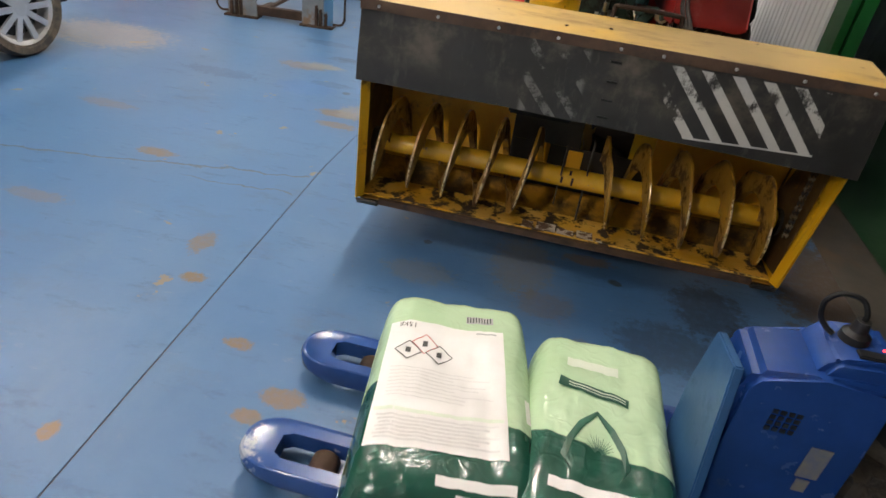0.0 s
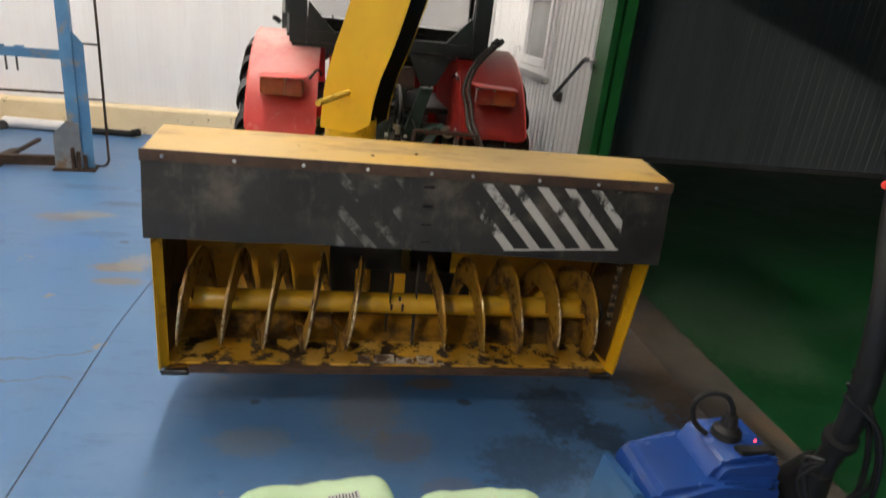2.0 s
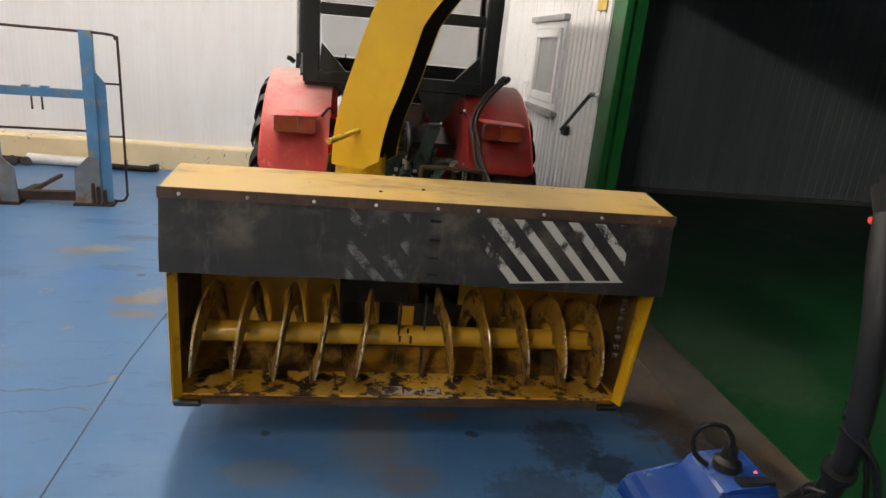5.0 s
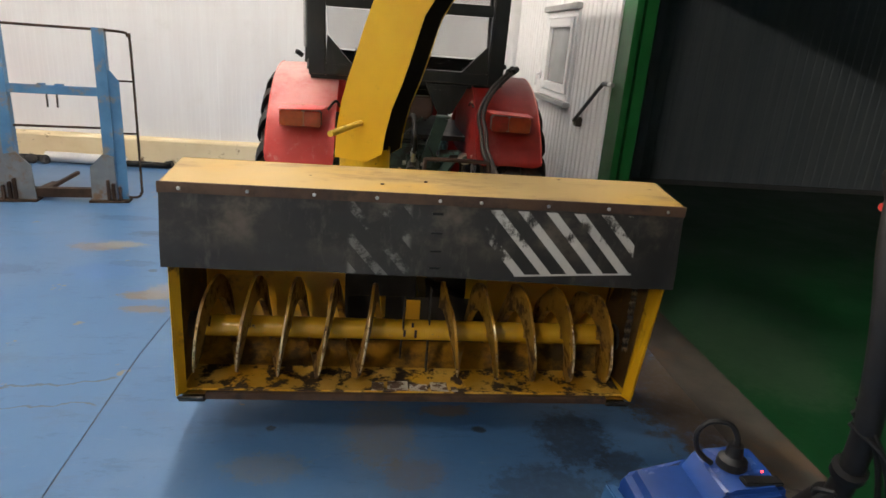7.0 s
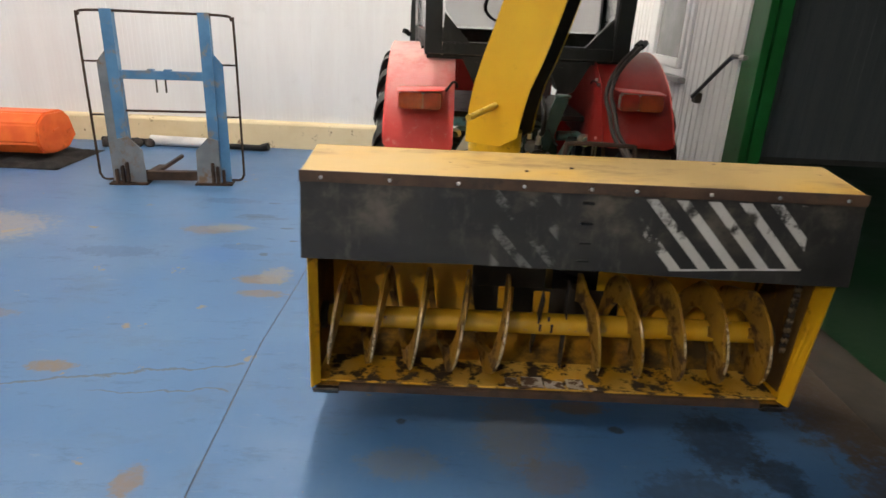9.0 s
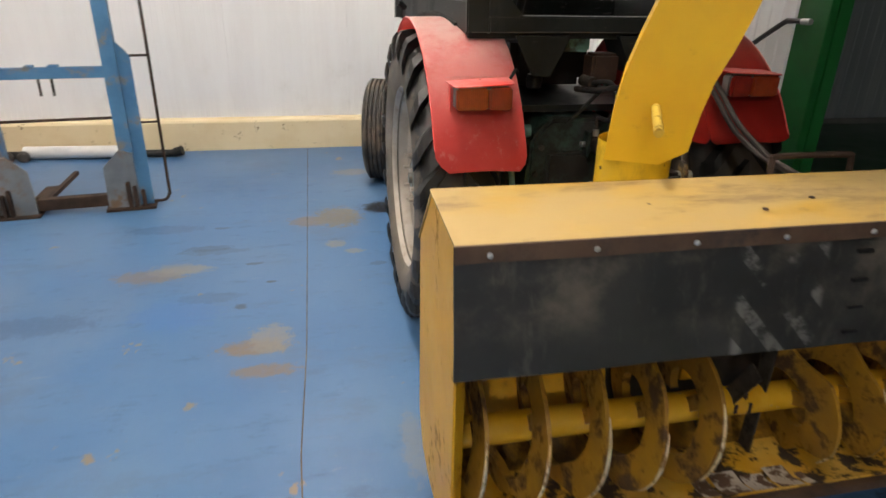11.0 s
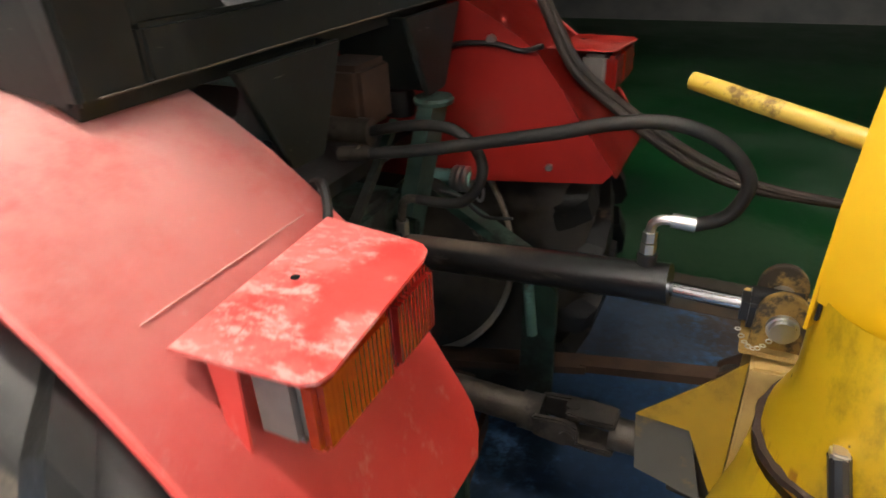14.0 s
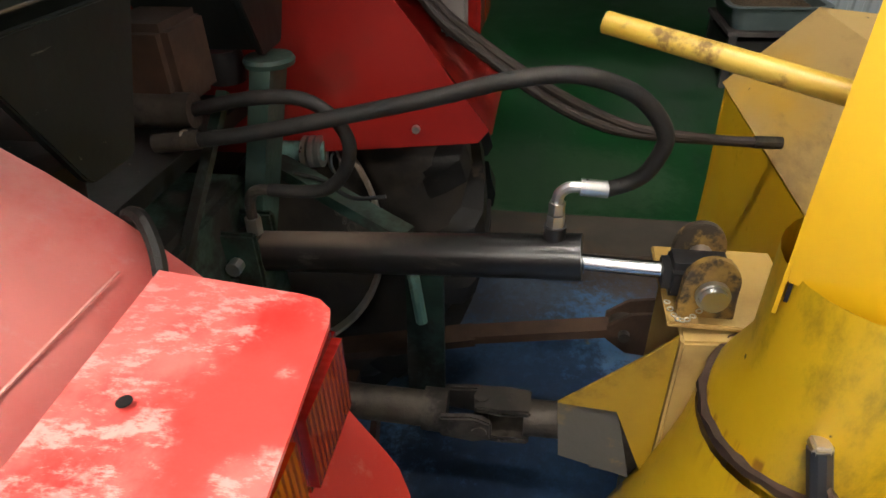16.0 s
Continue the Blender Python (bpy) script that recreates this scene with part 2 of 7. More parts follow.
AUGER_PAINT = surf("worn_auger_paint", (0.36, 0.185, 0.014), (0.25, 0.125, 0.016), 7, 0.38, bump=0.25, bscale=50, dirt=(0.075, 0.036, 0.012), dscale=11, low=0.48, high=0.62)
AUGER_SHAFT = surf("worn_auger_shaft", (0.62, 0.325, 0.012), (0.68, 0.385, 0.030), 6, 0.22, bump=0.1, bscale=50, dirt=(0.10, 0.055, 0.02), dscale=14, low=0.62, high=0.68)
LINK_STEEL = surf("rubbed_link_steel", (0.26, 0.21, 0.14), (0.36, 0.30, 0.22), 20, 0.35, metal=0.8, dirt=(0.05, 0.035, 0.02), dscale=30, low=0.48, high=0.60)
EDGE_GLINT = surf("worn_edge_glint", (0.70, 0.52, 0.26), (0.84, 0.70, 0.46), 14, 0.28, metal=0.5, dirt=(0.20, 0.11, 0.04), dscale=16, low=0.52, high=0.60)
BRIGHT_STEEL = surf("scraped_steel", (0.50, 0.44, 0.36), (0.62, 0.58, 0.52), 12, 0.3, metal=0.9, dirt=(0.15, 0.09, 0.05), dscale=18, low=0.52, high=0.62)
RUST = surf("rusty_steel", (0.022, 0.013, 0.009), (0.052, 0.029, 0.018), 9, 0.75, bump=0.4, bscale=70, dirt=(0.05, 0.03, 0.02), dscale=8, low=0.5, high=0.7)
RUST_STRIP = surf("rusty_brown_strip", (0.050, 0.027, 0.017), (0.085, 0.046, 0.026), 6, 0.7, bump=0.3, dirt=(0.04, 0.03, 0.025), dscale=9, low=0.5, high=0.68)
CHROME = surf("chrome", (0.52, 0.52, 0.53), (0.46, 0.46, 0.47), 9, 0.16, metal=1.0, bump=0.02)
ZINC = surf("zinc_plated", (0.58, 0.58, 0.56), (0.66, 0.66, 0.64), 14, 0.3, metal=0.95, bump=0.08)
BLACK_STEEL = surf("black_painted_steel", (0.016, 0.016, 0.017), (0.026, 0.026, 0.027), 6, 0.34, bump=0.12, dirt=(0.09, 0.075, 0.055), dscale=5, low=0.60, high=0.82)
RUBBER = surf("tyre_rubber", (0.018, 0.018, 0.018), (0.032, 0.030, 0.028), 7, 0.60, bump=0.3, bscale=55, dirt=(0.125, 0.100, 0.075), dscale=6, low=0.38, high=0.68)
HOSE = surf("black_hose_rubber", (0.010, 0.010, 0.010), (0.018, 0.017, 0.016), 12, 0.55, bump=0.25, bscale=180, dirt=(0.040, 0.034, 0.028), dscale=9, low=0.5, high=0.8)
HOSE_OLD = surf("old_hose_rubber", (0.014, 0.0105, 0.009), (0.025, 0.018, 0.0145), 12, 0.6, bump=0.25, bscale=160)
RED = surf("red_tractor_paint", (0.58, 0.022, 0.018), (0.66, 0.040, 0.034), 4, 0.36, bump=0.08, dirt=(0.62, 0.30, 0.27), dscale=5.5, low=0.54, high=0.72, rough2=0.6)
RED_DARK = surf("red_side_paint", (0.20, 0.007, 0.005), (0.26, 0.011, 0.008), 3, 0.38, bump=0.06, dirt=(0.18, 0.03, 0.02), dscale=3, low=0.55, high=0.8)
TEAL = surf("turquoise_casting_paint", (0.09, 0.20, 0.18), (0.14, 0.29, 0.26), 8, 0.5, bump=0.3, bscale=45, dirt=(0.045, 0.04, 0.03), dscale=7, low=0.48, high=0.62)
POST_GREEN = surf("dusty_green_post", (0.022, 0.050, 0.040), (0.038, 0.078, 0.062), 9, 0.5, bump=0.3, dirt=(0.02, 0.016, 0.012), dscale=9, low=0.52, high=0.66)
DARK_GREEN = surf("oily_green_casting", (0.012, 0.029, 0.022), (0.026, 0.056, 0.043), 9, 0.42, bump=0.35, bscale=40, dirt=(0.015, 0.013, 0.011), dscale=6, low=0.45, high=0.62)
RIM_GREY = surf("dusty_silver_rim", (0.38, 0.32, 0.255), (0.46, 0.41, 0.35), 5, 0.5, metal=0.25, bump=0.12, dirt=(0.22, 0.17, 0.12), dscale=6, low=0.52, high=0.72)
DISC_GREY = surf("silver_wheel_disc", (0.34, 0.36, 0.35), (0.40, 0.415, 0.405), 4, 0.42, metal=0.3, bump=0.08, dirt=(0.26, 0.22, 0.17), dscale=6, low=0.56, high=0.75)
BLUE_STEEL = surf("blue_painted_steel", (0.045, 0.14, 0.27), (0.07, 0.19, 0.34), 4, 0.45, bump=0.15, dirt=(0.20, 0.18, 0.15), dscale=6, low=0.52, high=0.68)
GREY_STEEL = surf("worn_grey_steel", (0.11, 0.125, 0.14), (0.16, 0.175, 0.19), 5, 0.5, bump=0.2, dirt=(0.15, 0.10, 0.06), dscale=6, low=0.5, high=0.66)
TRUCK_BLUE = surf("glossy_blue_enamel", (0.007, 0.032, 0.150), (0.011, 0.044, 0.20), 4, 0.24, bump=0.04, dirt=(0.05, 0.09, 0.22), dscale=6, low=0.58, high=0.75)
FORK_BLUE = surf("chipped_blue_enamel", (0.014, 0.050, 0.20), (0.022, 0.070, 0.25), 4, 0.2, bump=0.06, dirt=(0.30, 0.33, 0.40), dscale=7, low=0.58, high=0.66, rough2=0.4)
TRUCK_TEAL = surf("scuffed_blue_plate", (0.016, 0.065, 0.17), (0.024, 0.085, 0.21), 4, 0.4, bump=0.1, dirt=(0.08, 0.12, 0.17), dscale=5, low=0.52, high=0.7)
PLASTIC = surf("black_plastic", (0.006, 0.006, 0.0065), (0.011, 0.011, 0.0115), 8, 0.48, bump=0.12, dirt=(0.028, 0.025, 0.022), dscale=7, low=0.6, high=0.8)
DIRTY_METAL = surf("greasy_metal", (0.045, 0.038, 0.032), (0.08, 0.068, 0.056), 9, 0.5, metal=0.5, bump=0.3, dirt=(0.02, 0.018, 0.016), dscale=8, low=0.48, high=0.62)
RED_KNOB = surf("red_plastic", (0.55, 0.03, 0.02), (0.60, 0.04, 0.03), 8, 0.4)
ORANGE_BAG = surf("orange_tarpaulin", (0.70, 0.10, 0.012), (0.78, 0.14, 0.02), 6, 0.45, bump=0.3, bscale=30, dirt=(0.40, 0.07, 0.02), dscale=5, low=0.58, high=0.75)
DARK_CLOTH = surf("dark_cloth", (0.025, 0.022, 0.022), (0.05, 0.045, 0.042), 9, 0.9, bump=0.5, bscale=60)
WHITE_WRAP = surf("white_wrap", (0.55, 0.55, 0.54), (0.65, 0.64, 0.62), 6, 0.6, bump=0.3)
LABEL_WHITE = surf("white_label_print", (0.74, 0.72, 0.70), (0.78, 0.76, 0.75), 9, 0.4, bump=0.08, bscale=22)
ROD_YELLOW = surf("scuffed_rod_yellow", (0.52, 0.34, 0.035), (0.60, 0.42, 0.07), 9, 0.4, bump=0.15, dirt=(0.18, 0.11, 0.03), dscale=20, low=0.55, high=0.68)
GREASY_EAR = surf("greasy_brown_ear", (0.16, 0.095, 0.025), (0.30, 0.19, 0.04), 14, 0.5, bump=0.3, dirt=(0.03, 0.022, 0.014), dscale=22, low=0.45, high=0.58)
# machine yellow dulled to olive: the gusset's shade is in this colour
SHADED_YELLOW = surf("shaded_yellow_plate", (0.34, 0.205, 0.010), (0.40, 0.245, 0.016), 4, 0.45, bump=0.15, dirt=(0.16, 0.10, 0.02), dscale=6, low=0.48, high=0.7)
SHIELD_DIRTY = surf("grimy_yellow_shield", (0.40, 0.23, 0.025), (0.30, 0.18, 0.04), 5, 0.5, bump=0.25, dirt=(0.085, 0.080, 0.070), dscale=5, low=0.30, high=0.48)
PRINT_FAINT = surf("faint_grey_print", (0.60, 0.58, 0.57), (0.66, 0.64, 0.63), 60, 0.45)
PRINT_GREY = surf("grey_print", (0.36, 0.36, 0.36), (0.42, 0.42, 0.42), 60, 0.5)
PRINT_BLACK = surf("black_print", (0.03, 0.03, 0.03), (0.05, 0.05, 0.05), 20, 0.45)
PRINT_GREEN = surf("dark_green_print", (0.012, 0.075, 0.045), (0.016, 0.09, 0.055), 6, 0.3)
PRINT_PINK = surf("pale_print", (0.62, 0.68, 0.56), (0.66, 0.71, 0.60), 20, 0.4)
PRINT_RED = surf("red_print", (0.50, 0.10, 0.09), (0.55, 0.14, 0.12), 20, 0.4)
ALLOY = surf("silver_alloy", (0.55, 0.55, 0.56), (0.62, 0.62, 0.63), 6, 0.3, metal=0.7, bump=0.05)
CAR_PAINT = surf("dark_car_paint", (0.02, 0.022, 0.025), (0.03, 0.032, 0.035), 3, 0.25, bump=0.02)
RUSTY_ORANGE = surf("rusty_orange_casting", (0.026, 0.012, 0.007), (0.060, 0.027, 0.014), 7, 0.7, bump=0.35, dirt=(0.06, 0.035, 0.022), dscale=7, low=0.5, high=0.65)
BIN_PLASTIC = surf("grey_bin_plastic", (0.05, 0.07, 0.072), (0.07, 0.09, 0.092), 5, 0.4, bump=0.06)
SOIL = surf("brown_granules", (0.05, 0.035, 0.02), (0.12, 0.08, 0.045), 60, 0.9, bump=0.9, bscale=90)
RATING = surf("worn_rating_label", (0.16, 0.14, 0.11), (0.10, 0.11, 0.15), 20, 0.5)
SIGN_YELLOW = surf("yellow_sign", (0.62, 0.45, 0.10), (0.66, 0.49, 0.13), 8, 0.5)


def sack_film():
    """Mint film that turns dark green past a wavy line along the sack."""
    n = Nodes("two_colour_sack_film")
    x, y, z = n.xyz()
    wave = n.math("MULTIPLY", n.math("SINE", n.math("MULTIPLY", x, 7.0)), 0.035)
    col = n.mix(n.step(n.noise(4), 0.35, 0.65), (0.42, 0.575, 0.36), (0.47, 0.62, 0.405))
    col = n.mix(n.math("SUBTRACT", 1.0, n.step(n.math("ADD", y, wave), -0.098, -0.092)), col, (0.010, 0.065, 0.042))
    fold = n.t.nodes.new("ShaderNodeTexVoronoi")
    fold.feature = "DISTANCE_TO_EDGE"
    fold.inputs["Scale"].default_value = 7.0
    warp = n.t.nodes.new("ShaderNodeVectorMath")
    warp.operation = "ADD"
    far = n.t.nodes.new("ShaderNodeTexNoise")
    far.inputs["Scale"].default_value = 5.0
    n.put(far.inputs["Vector"], n.co)
    n.put(warp.inputs[0], n.co)
    n.put(warp.inputs[1], far.outputs["Color"])
    n.put(fold.inputs["Vector"], warp.outputs[0])
    ridge = n.math("SUBTRACT", 1.0, n.step(fold.outputs["Distance"], 0.0, 0.20))
    n.bump(n.math("ADD", n.math("ADD", n.noise(9, 2, 0.45), n.math("MULTIPLY", n.noise(24, 1, 0.4), 0.10)), n.math("MULTIPLY", ridge, 0.06)), 0.6, 0.016)
    return n.done(col, 0.2)


SACK_FILM = sack_film()


def cab_paint():
    """Green-black paint, dulled, with pale scratches and dusty streaks running down."""
    n = Nodes("scratched_black_cab_paint")
    col = n.mix(n.step(n.noise(5, 6, 0.6), 0.35, 0.65), (0.0062, 0.0082, 0.0080), (0.0125, 0.0150, 0.0142))
    streak = n.step(n.noise(7, 8, 0.65, (1.0, 1.0, 0.25)), 0.54, 0.74)
    col = n.mix(n.math("MULTIPLY", streak, 0.6), col, (0.032, 0.036, 0.033))
    scratch = n.step(n.noise(26, 7, 0.75, (0.16, 1.0, 1.3)), 0.66, 0.69)
    col = n.mix(n.math("MULTIPLY", scratch, 0.7), col, (0.20, 0.19, 0.165))
    chip = n.step(n.noise(48, 5, 0.6), 0.71, 0.74)
    col = n.mix(n.math("MULTIPLY", chip, 0.7), col, (0.16, 0.14, 0.11))
    n.bump(n.noise(90, 4, 0.6), 0.12, 0.003)
    n.bsdf.inputs["Specular IOR Level"].default_value = 0.3
    return n.done(col, n.lerp(streak, 0.46, 0.68))


BLACK_DUSTY = cab_paint()


def top_sheet_paint():
    """Faded yellow sheet: beige dust, brown smears along its length, rust spots and scratches."""
    n = Nodes("faded_yellow_sheet")
    x, y, z = n.xyz()
    col = n.mix(n.step(n.noise(3.0, 6, 0.6), 0.35, 0.65), (0.40, 0.225, 0.014), (0.46, 0.275, 0.028))
    dust = n.step(n.noise(2.4, 8, 0.62, (0.7, 1.6, 1.0)), 0.28, 0.56)
    col = n.mix(n.math("MULTIPLY", dust, 0.75), col, (0.41, 0.30, 0.135))
    smear = n.step(n.noise(4.5, 9, 0.68, (0.45, 1.5, 1.0)), 0.50, 0.66)
    col = n.mix(n.math("MULTIPLY", smear, 0.75), col, (0.20, 0.125, 0.052))
    grit = n.step(n.noise(15.0, 8, 0.7, (0.5, 1.0, 1.0)), 0.62, 0.70)
    col = n.mix(n.math("MULTIPLY", grit, 0.45), col, (0.14, 0.085, 0.04))
    spot = n.step(n.noise(26.0, 3, 0.5), 0.74, 0.77)
    col = n.mix(n.math("MULTIPLY", spot, 0.8), col, (0.06, 0.035, 0.02))
    scratch = n.step(n.noise(18.0, 8, 0.8, (0.12, 2.0, 1.0)), 0.64, 0.68)
    col = n.mix(n.math("MULTIPLY", scratch, 0.35), col, (0.62, 0.46, 0.22))
    n.bump(n.noise(80, 4, 0.6), 0.12, 0.003)
    return n.done(col, n.lerp(n.math("MAXIMUM", dust, smear), 0.36, 0.62))


TOP_SHEET = top_sheet_paint()
TREAD = surf("black_tread_rubber", (0.006, 0.006, 0.006), (0.013, 0.0125, 0.0115), 7, 0.48, bump=0.5, bscale=30, dirt=(0.085, 0.066, 0.048), dscale=12, low=0.58, high=0.70)
for dull in (DARK_GREEN, HOSE, HOSE_OLD, DIRTY_METAL, PLASTIC, RUBBER, TREAD, RUST):
    dull.node_tree.nodes["Principled BSDF"].inputs["Specular IOR Level"].default_value = 0.28


def flap_rubber():
    """Black rubber sheet with dusty patches and the worn remains of white slanted stripes."""
    n = Nodes("striped_rubber_sheet")
    x, y, z = n.xyz()
    col = n.mix(n.step(n.noise(5, 7), 0.35, 0.7), (0.0105, 0.0102, 0.0100), (0.021, 0.0195, 0.018))
    dusty = n.step(n.noise(4.2, 8, 0.62, (1, 1, 1.2)), 0.46, 0.66)
    high = n.step(z, 0.78, 0.90)
    col = n.mix(n.math("MULTIPLY", n.math("MULTIPLY", dusty, high), 0.75), col, (0.115, 0.095, 0.072))
    runs = n.step(n.noise(16, 8, 0.7, (1.0, 1.0, 0.30)), 0.54, 0.70)
    col = n.mix(n.math("MULTIPLY", runs, 0.30), col, (0.13, 0.112, 0.09))
    lean = n.math("DIVIDE", n.math("SUBTRACT", n.math("ADD", x, n.math("MULTIPLY", n.math("SUBTRACT", z, 0.757), 0.90)), 0.314), 0.1055)
    phase = n.math("FRACT", n.math("ADD", lean, 10.0))
    bar = n.math("MULTIPLY", n.step(phase, 0.0, 0.03), n.math("SUBTRACT", 1.0, n.step(phase, 0.40, 0.44)))
    foot = n.math("ADD", n.math("MULTIPLY", x, 0.045), 0.737)
    line = n.math("SUBTRACT", 1.0, n.step(n.math("SUBTRACT", z, foot), 0.007, 0.010))
    box = n.math("MULTIPLY", n.step(n.math("ADD", x, n.math("MULTIPLY", n.noise(30, 6, 0.7), 0.12)), 0.255, 0.31), n.math("SUBTRACT", 1.0, n.step(x, 0.765, 0.770)))
    box = n.math("MULTIPLY", box, n.math("MULTIPLY", n.math("MULTIPLY", n.step(lean, -0.02, 0.0), n.step(n.math("SUBTRACT", z, foot), 0.0, 0.003)), n.math("SUBTRACT", 1.0, n.step(z, 0.995, 1.0))))

    def between(value, low, high, soft):
        return n.math("MULTIPLY", n.step(value, low - soft, low + soft), n.math("SUBTRACT", 1.0, n.step(value, high - soft, high + soft)))

    worn = n.noise(8, 9, 0.74)
    streak = n.noise(30, 6, 0.7, (1.0, 1.0, 0.35))
    gone = n.math("MULTIPLY", n.step(z, 0.84, 0.96), 0.03)
    for stripe, low, high, loss in ((0, 0.815, 1.0, 0.13), (1, 0.88, 1.0, 0.06), (2, 0.93, 1.0, 0.05), (3, 0.885, 0.915, 0.09), (4, 0.88, 0.955, 0.08), (5, 0.84, 1.0, 0.09), (6, 0.7, 1.0, 0.18)):
        hit = n.math("MULTIPLY", between(lean, stripe - 0.2, stripe + 0.7, 0.02), between(z, low, high, 0.022))
        gone = n.math("ADD", gone, n.math("MULTIPLY", hit, loss))
    keep = n.math("SUBTRACT", 1.0, n.step(n.math("ADD", n.math("ADD", n.math("MULTIPLY", worn, 0.65), n.math("MULTIPLY", streak, 0.35)), gone), 0.57, 0.66))
    paint = n.math("MULTIPLY", n.math("MULTIPLY", n.math("MAXIMUM", bar, line), box), keep)
    col = n.mix(n.math("MULTIPLY", paint, n.lerp(worn, 0.65, 1.1)), col, (0.52, 0.50, 0.47))
    ghost = n.math("MULTIPLY", n.math("MULTIPLY", n.step(x, -0.31, -0.29), n.math("SUBTRACT", 1.0, n.step(x, -0.09, -0.07))), n.math("MULTIPLY", bar, n.math("SUBTRACT", 1.0, n.step(worn, 0.42, 0.52))))
    col = n.mix(n.math("MULTIPLY", ghost, 0.35), col, (0.30, 0.29, 0.27))
    n.bump(n.noise(30, 5, 0.6), 0.2, 0.004)
    return n.done(col, n.lerp(n.noise(9), 0.42, 0.72))


FLAP = flap_rubber()


def glass(name, tint, rough=0.03):
    n = Nodes(name)
    n.bsdf.inputs["Transmission Weight"].default_value = 1.0
    n.bsdf.inputs["IOR"].default_value = 1.05
    return n.done(n.mix(n.step(n.noise(3), 0.3, 0.7), tint, tuple(v * 0.9 for v in tint)), rough)


CAB_GLASS = glass("dusty_cab_glass", (0.80, 0.80, 0.80), 0.12)
WINDOW_GLASS = surf("grey_window_glass", (0.20, 0.21, 0.215), (0.30, 0.31, 0.31), 2.2, 0.08, bump=0.0)


def lens(name, a, b):
    n = Nodes(name)
    x, y, z = n.xyz()
    ribs = n.math("SINE", n.math("MULTIPLY", x, 900.0))
    n.bump(n.math("ADD", ribs, n.noise(60)), 0.25, 0.001)
    n.bsdf.inputs["Coat Weight"].default_value = 0.6
    return n.done(n.mix(n.step(n.noise(18, 4, 0.6), 0.2, 0.8), a, b), 0.18)


AMBER = lens("amber_lens", (0.17, 0.014, 0.003), (0.29, 0.030, 0.004))
RED_LENS = lens("red_lens", (0.12, 0.006, 0.005), (0.24, 0.012, 0.008))
led = Nodes("red_led")
led.bsdf.inputs["Emission Color"].default_value = (1, 0.03, 0.03, 1)
led.bsdf.inputs["Emission Strength"].default_value = 6.0
LED = led.done((0.6, 0.02, 0.02), 0.3)


# ---------------------------------------------------------------- building helpers
def thing(name, x, y, z, label, category, group="", kind=""):
    ob = new(name)
    ob.location = (x, y, z)
    ob.empty_display_size = 0.05
    return tagged(ob, label, category, group, kind)


def mesh_of(name, bm, material, at=(0, 0, 0), smooth=35):
    bmesh.ops.recalc_face_normals(bm, faces=bm.faces)
    if at != (0, 0, 0):
        bmesh.ops.translate(bm, verts=bm.verts, vec=-Vector(at))
    me = bpy.data.meshes.new(name)
    bm.to_mesh(me)
    bm.free()
    me.materials.append(material)
    if smooth:
        for p in me.polygons:
            p.use_smooth = True
        me.set_sharp_from_angle(angle=radians(smooth))
    return me


def root_of(ob):
    while ob.parent:
        ob = ob.parent
    return ob


def part(name, bm, material, parent, label="", smooth=35):
    """One mesh under a thing or under a part; bm is in the world's metres."""
    ob = new(name, mesh_of(name, bm, material, tuple(root_of(parent).location), smooth))
    ob.parent = parent
    return tagged(ob, label)


def solid(name, bm, material, label, category, group="", kind="", at=(0, 0, 0), smooth=35):
    ob = new(name, mesh_of(name, bm, material, at, smooth))
    ob.location = at
    return tagged(ob, label, category, group, kind)


def box(x0, x1, y0, y1, z0, z1, bevel=0.0, bm=None):
    bm = bm or bmesh.new()
    v = [bm.verts.new((x, y, z)) for x in (x0, x1) for y in (y0, y1) for z in (z0, z1)]
    fs = [bm.faces.new([v[i] for i in f]) for f in ((0, 1, 3, 2), (4, 6, 7, 5), (0, 4, 5, 1), (2, 3, 7, 6), (0, 2, 6, 4), (1, 5, 7, 3))]
    if bevel:
        es = list({e for f in fs for e in f.edges})
        bmesh.ops.bevel(bm, geom=es, offset=bevel, segments=2, affect="EDGES")
    return bm


def prism(poly, axis, a, b, bevel=0.0, bm=None):
    """A flat outline pulled along an axis. Outline pairs: (y, z) for x, (x, z) for y, (x, y) for z."""
    bm = bm or bmesh.new()

    def at(p, d):
        return {"x": (d, p[0], p[1]), "y": (p[0], d, p[1]), "z": (p[0], p[1], d)}[axis]

    lo, hi = [bm.verts.new(at(p, a)) for p in poly], [bm.verts.new(at(p, b)) for p in poly]
    n = len(poly)
    fs = [bm.faces.new(lo), bm.faces.new(hi[::-1])]
    fs += [bm.faces.new((lo[i], hi[i], hi[(i + 1) % n], lo[(i + 1) % n])) for i in range(n)]
    if bevel:
        bmesh.ops.bevel(bm, geom=list({e for f in fs for e in f.edges}), offset=bevel, segments=2, affect="EDGES")
    return bm


def spline(points, steps=6):
    """A smooth line through points (Catmull-Rom)."""
    p = [Vector(q) for q in points]
    p = [p[0] * 2 - p[1], *p, p[-1] * 2 - p[-2]]
    out = []
    for i in range(1, len(p) - 2):
        for k in range(steps):
            t = k / steps
            a, b, c, d = p[i - 1], p[i], p[i + 1], p[i + 2]
            out.append(0.5 * (2 * b + (c - a) * t + (2 * a - 5 * b + 4 * c - d) * t * t + (3 * b - a - 3 * c + d) * t ** 3))
    return out + [p[-2]]


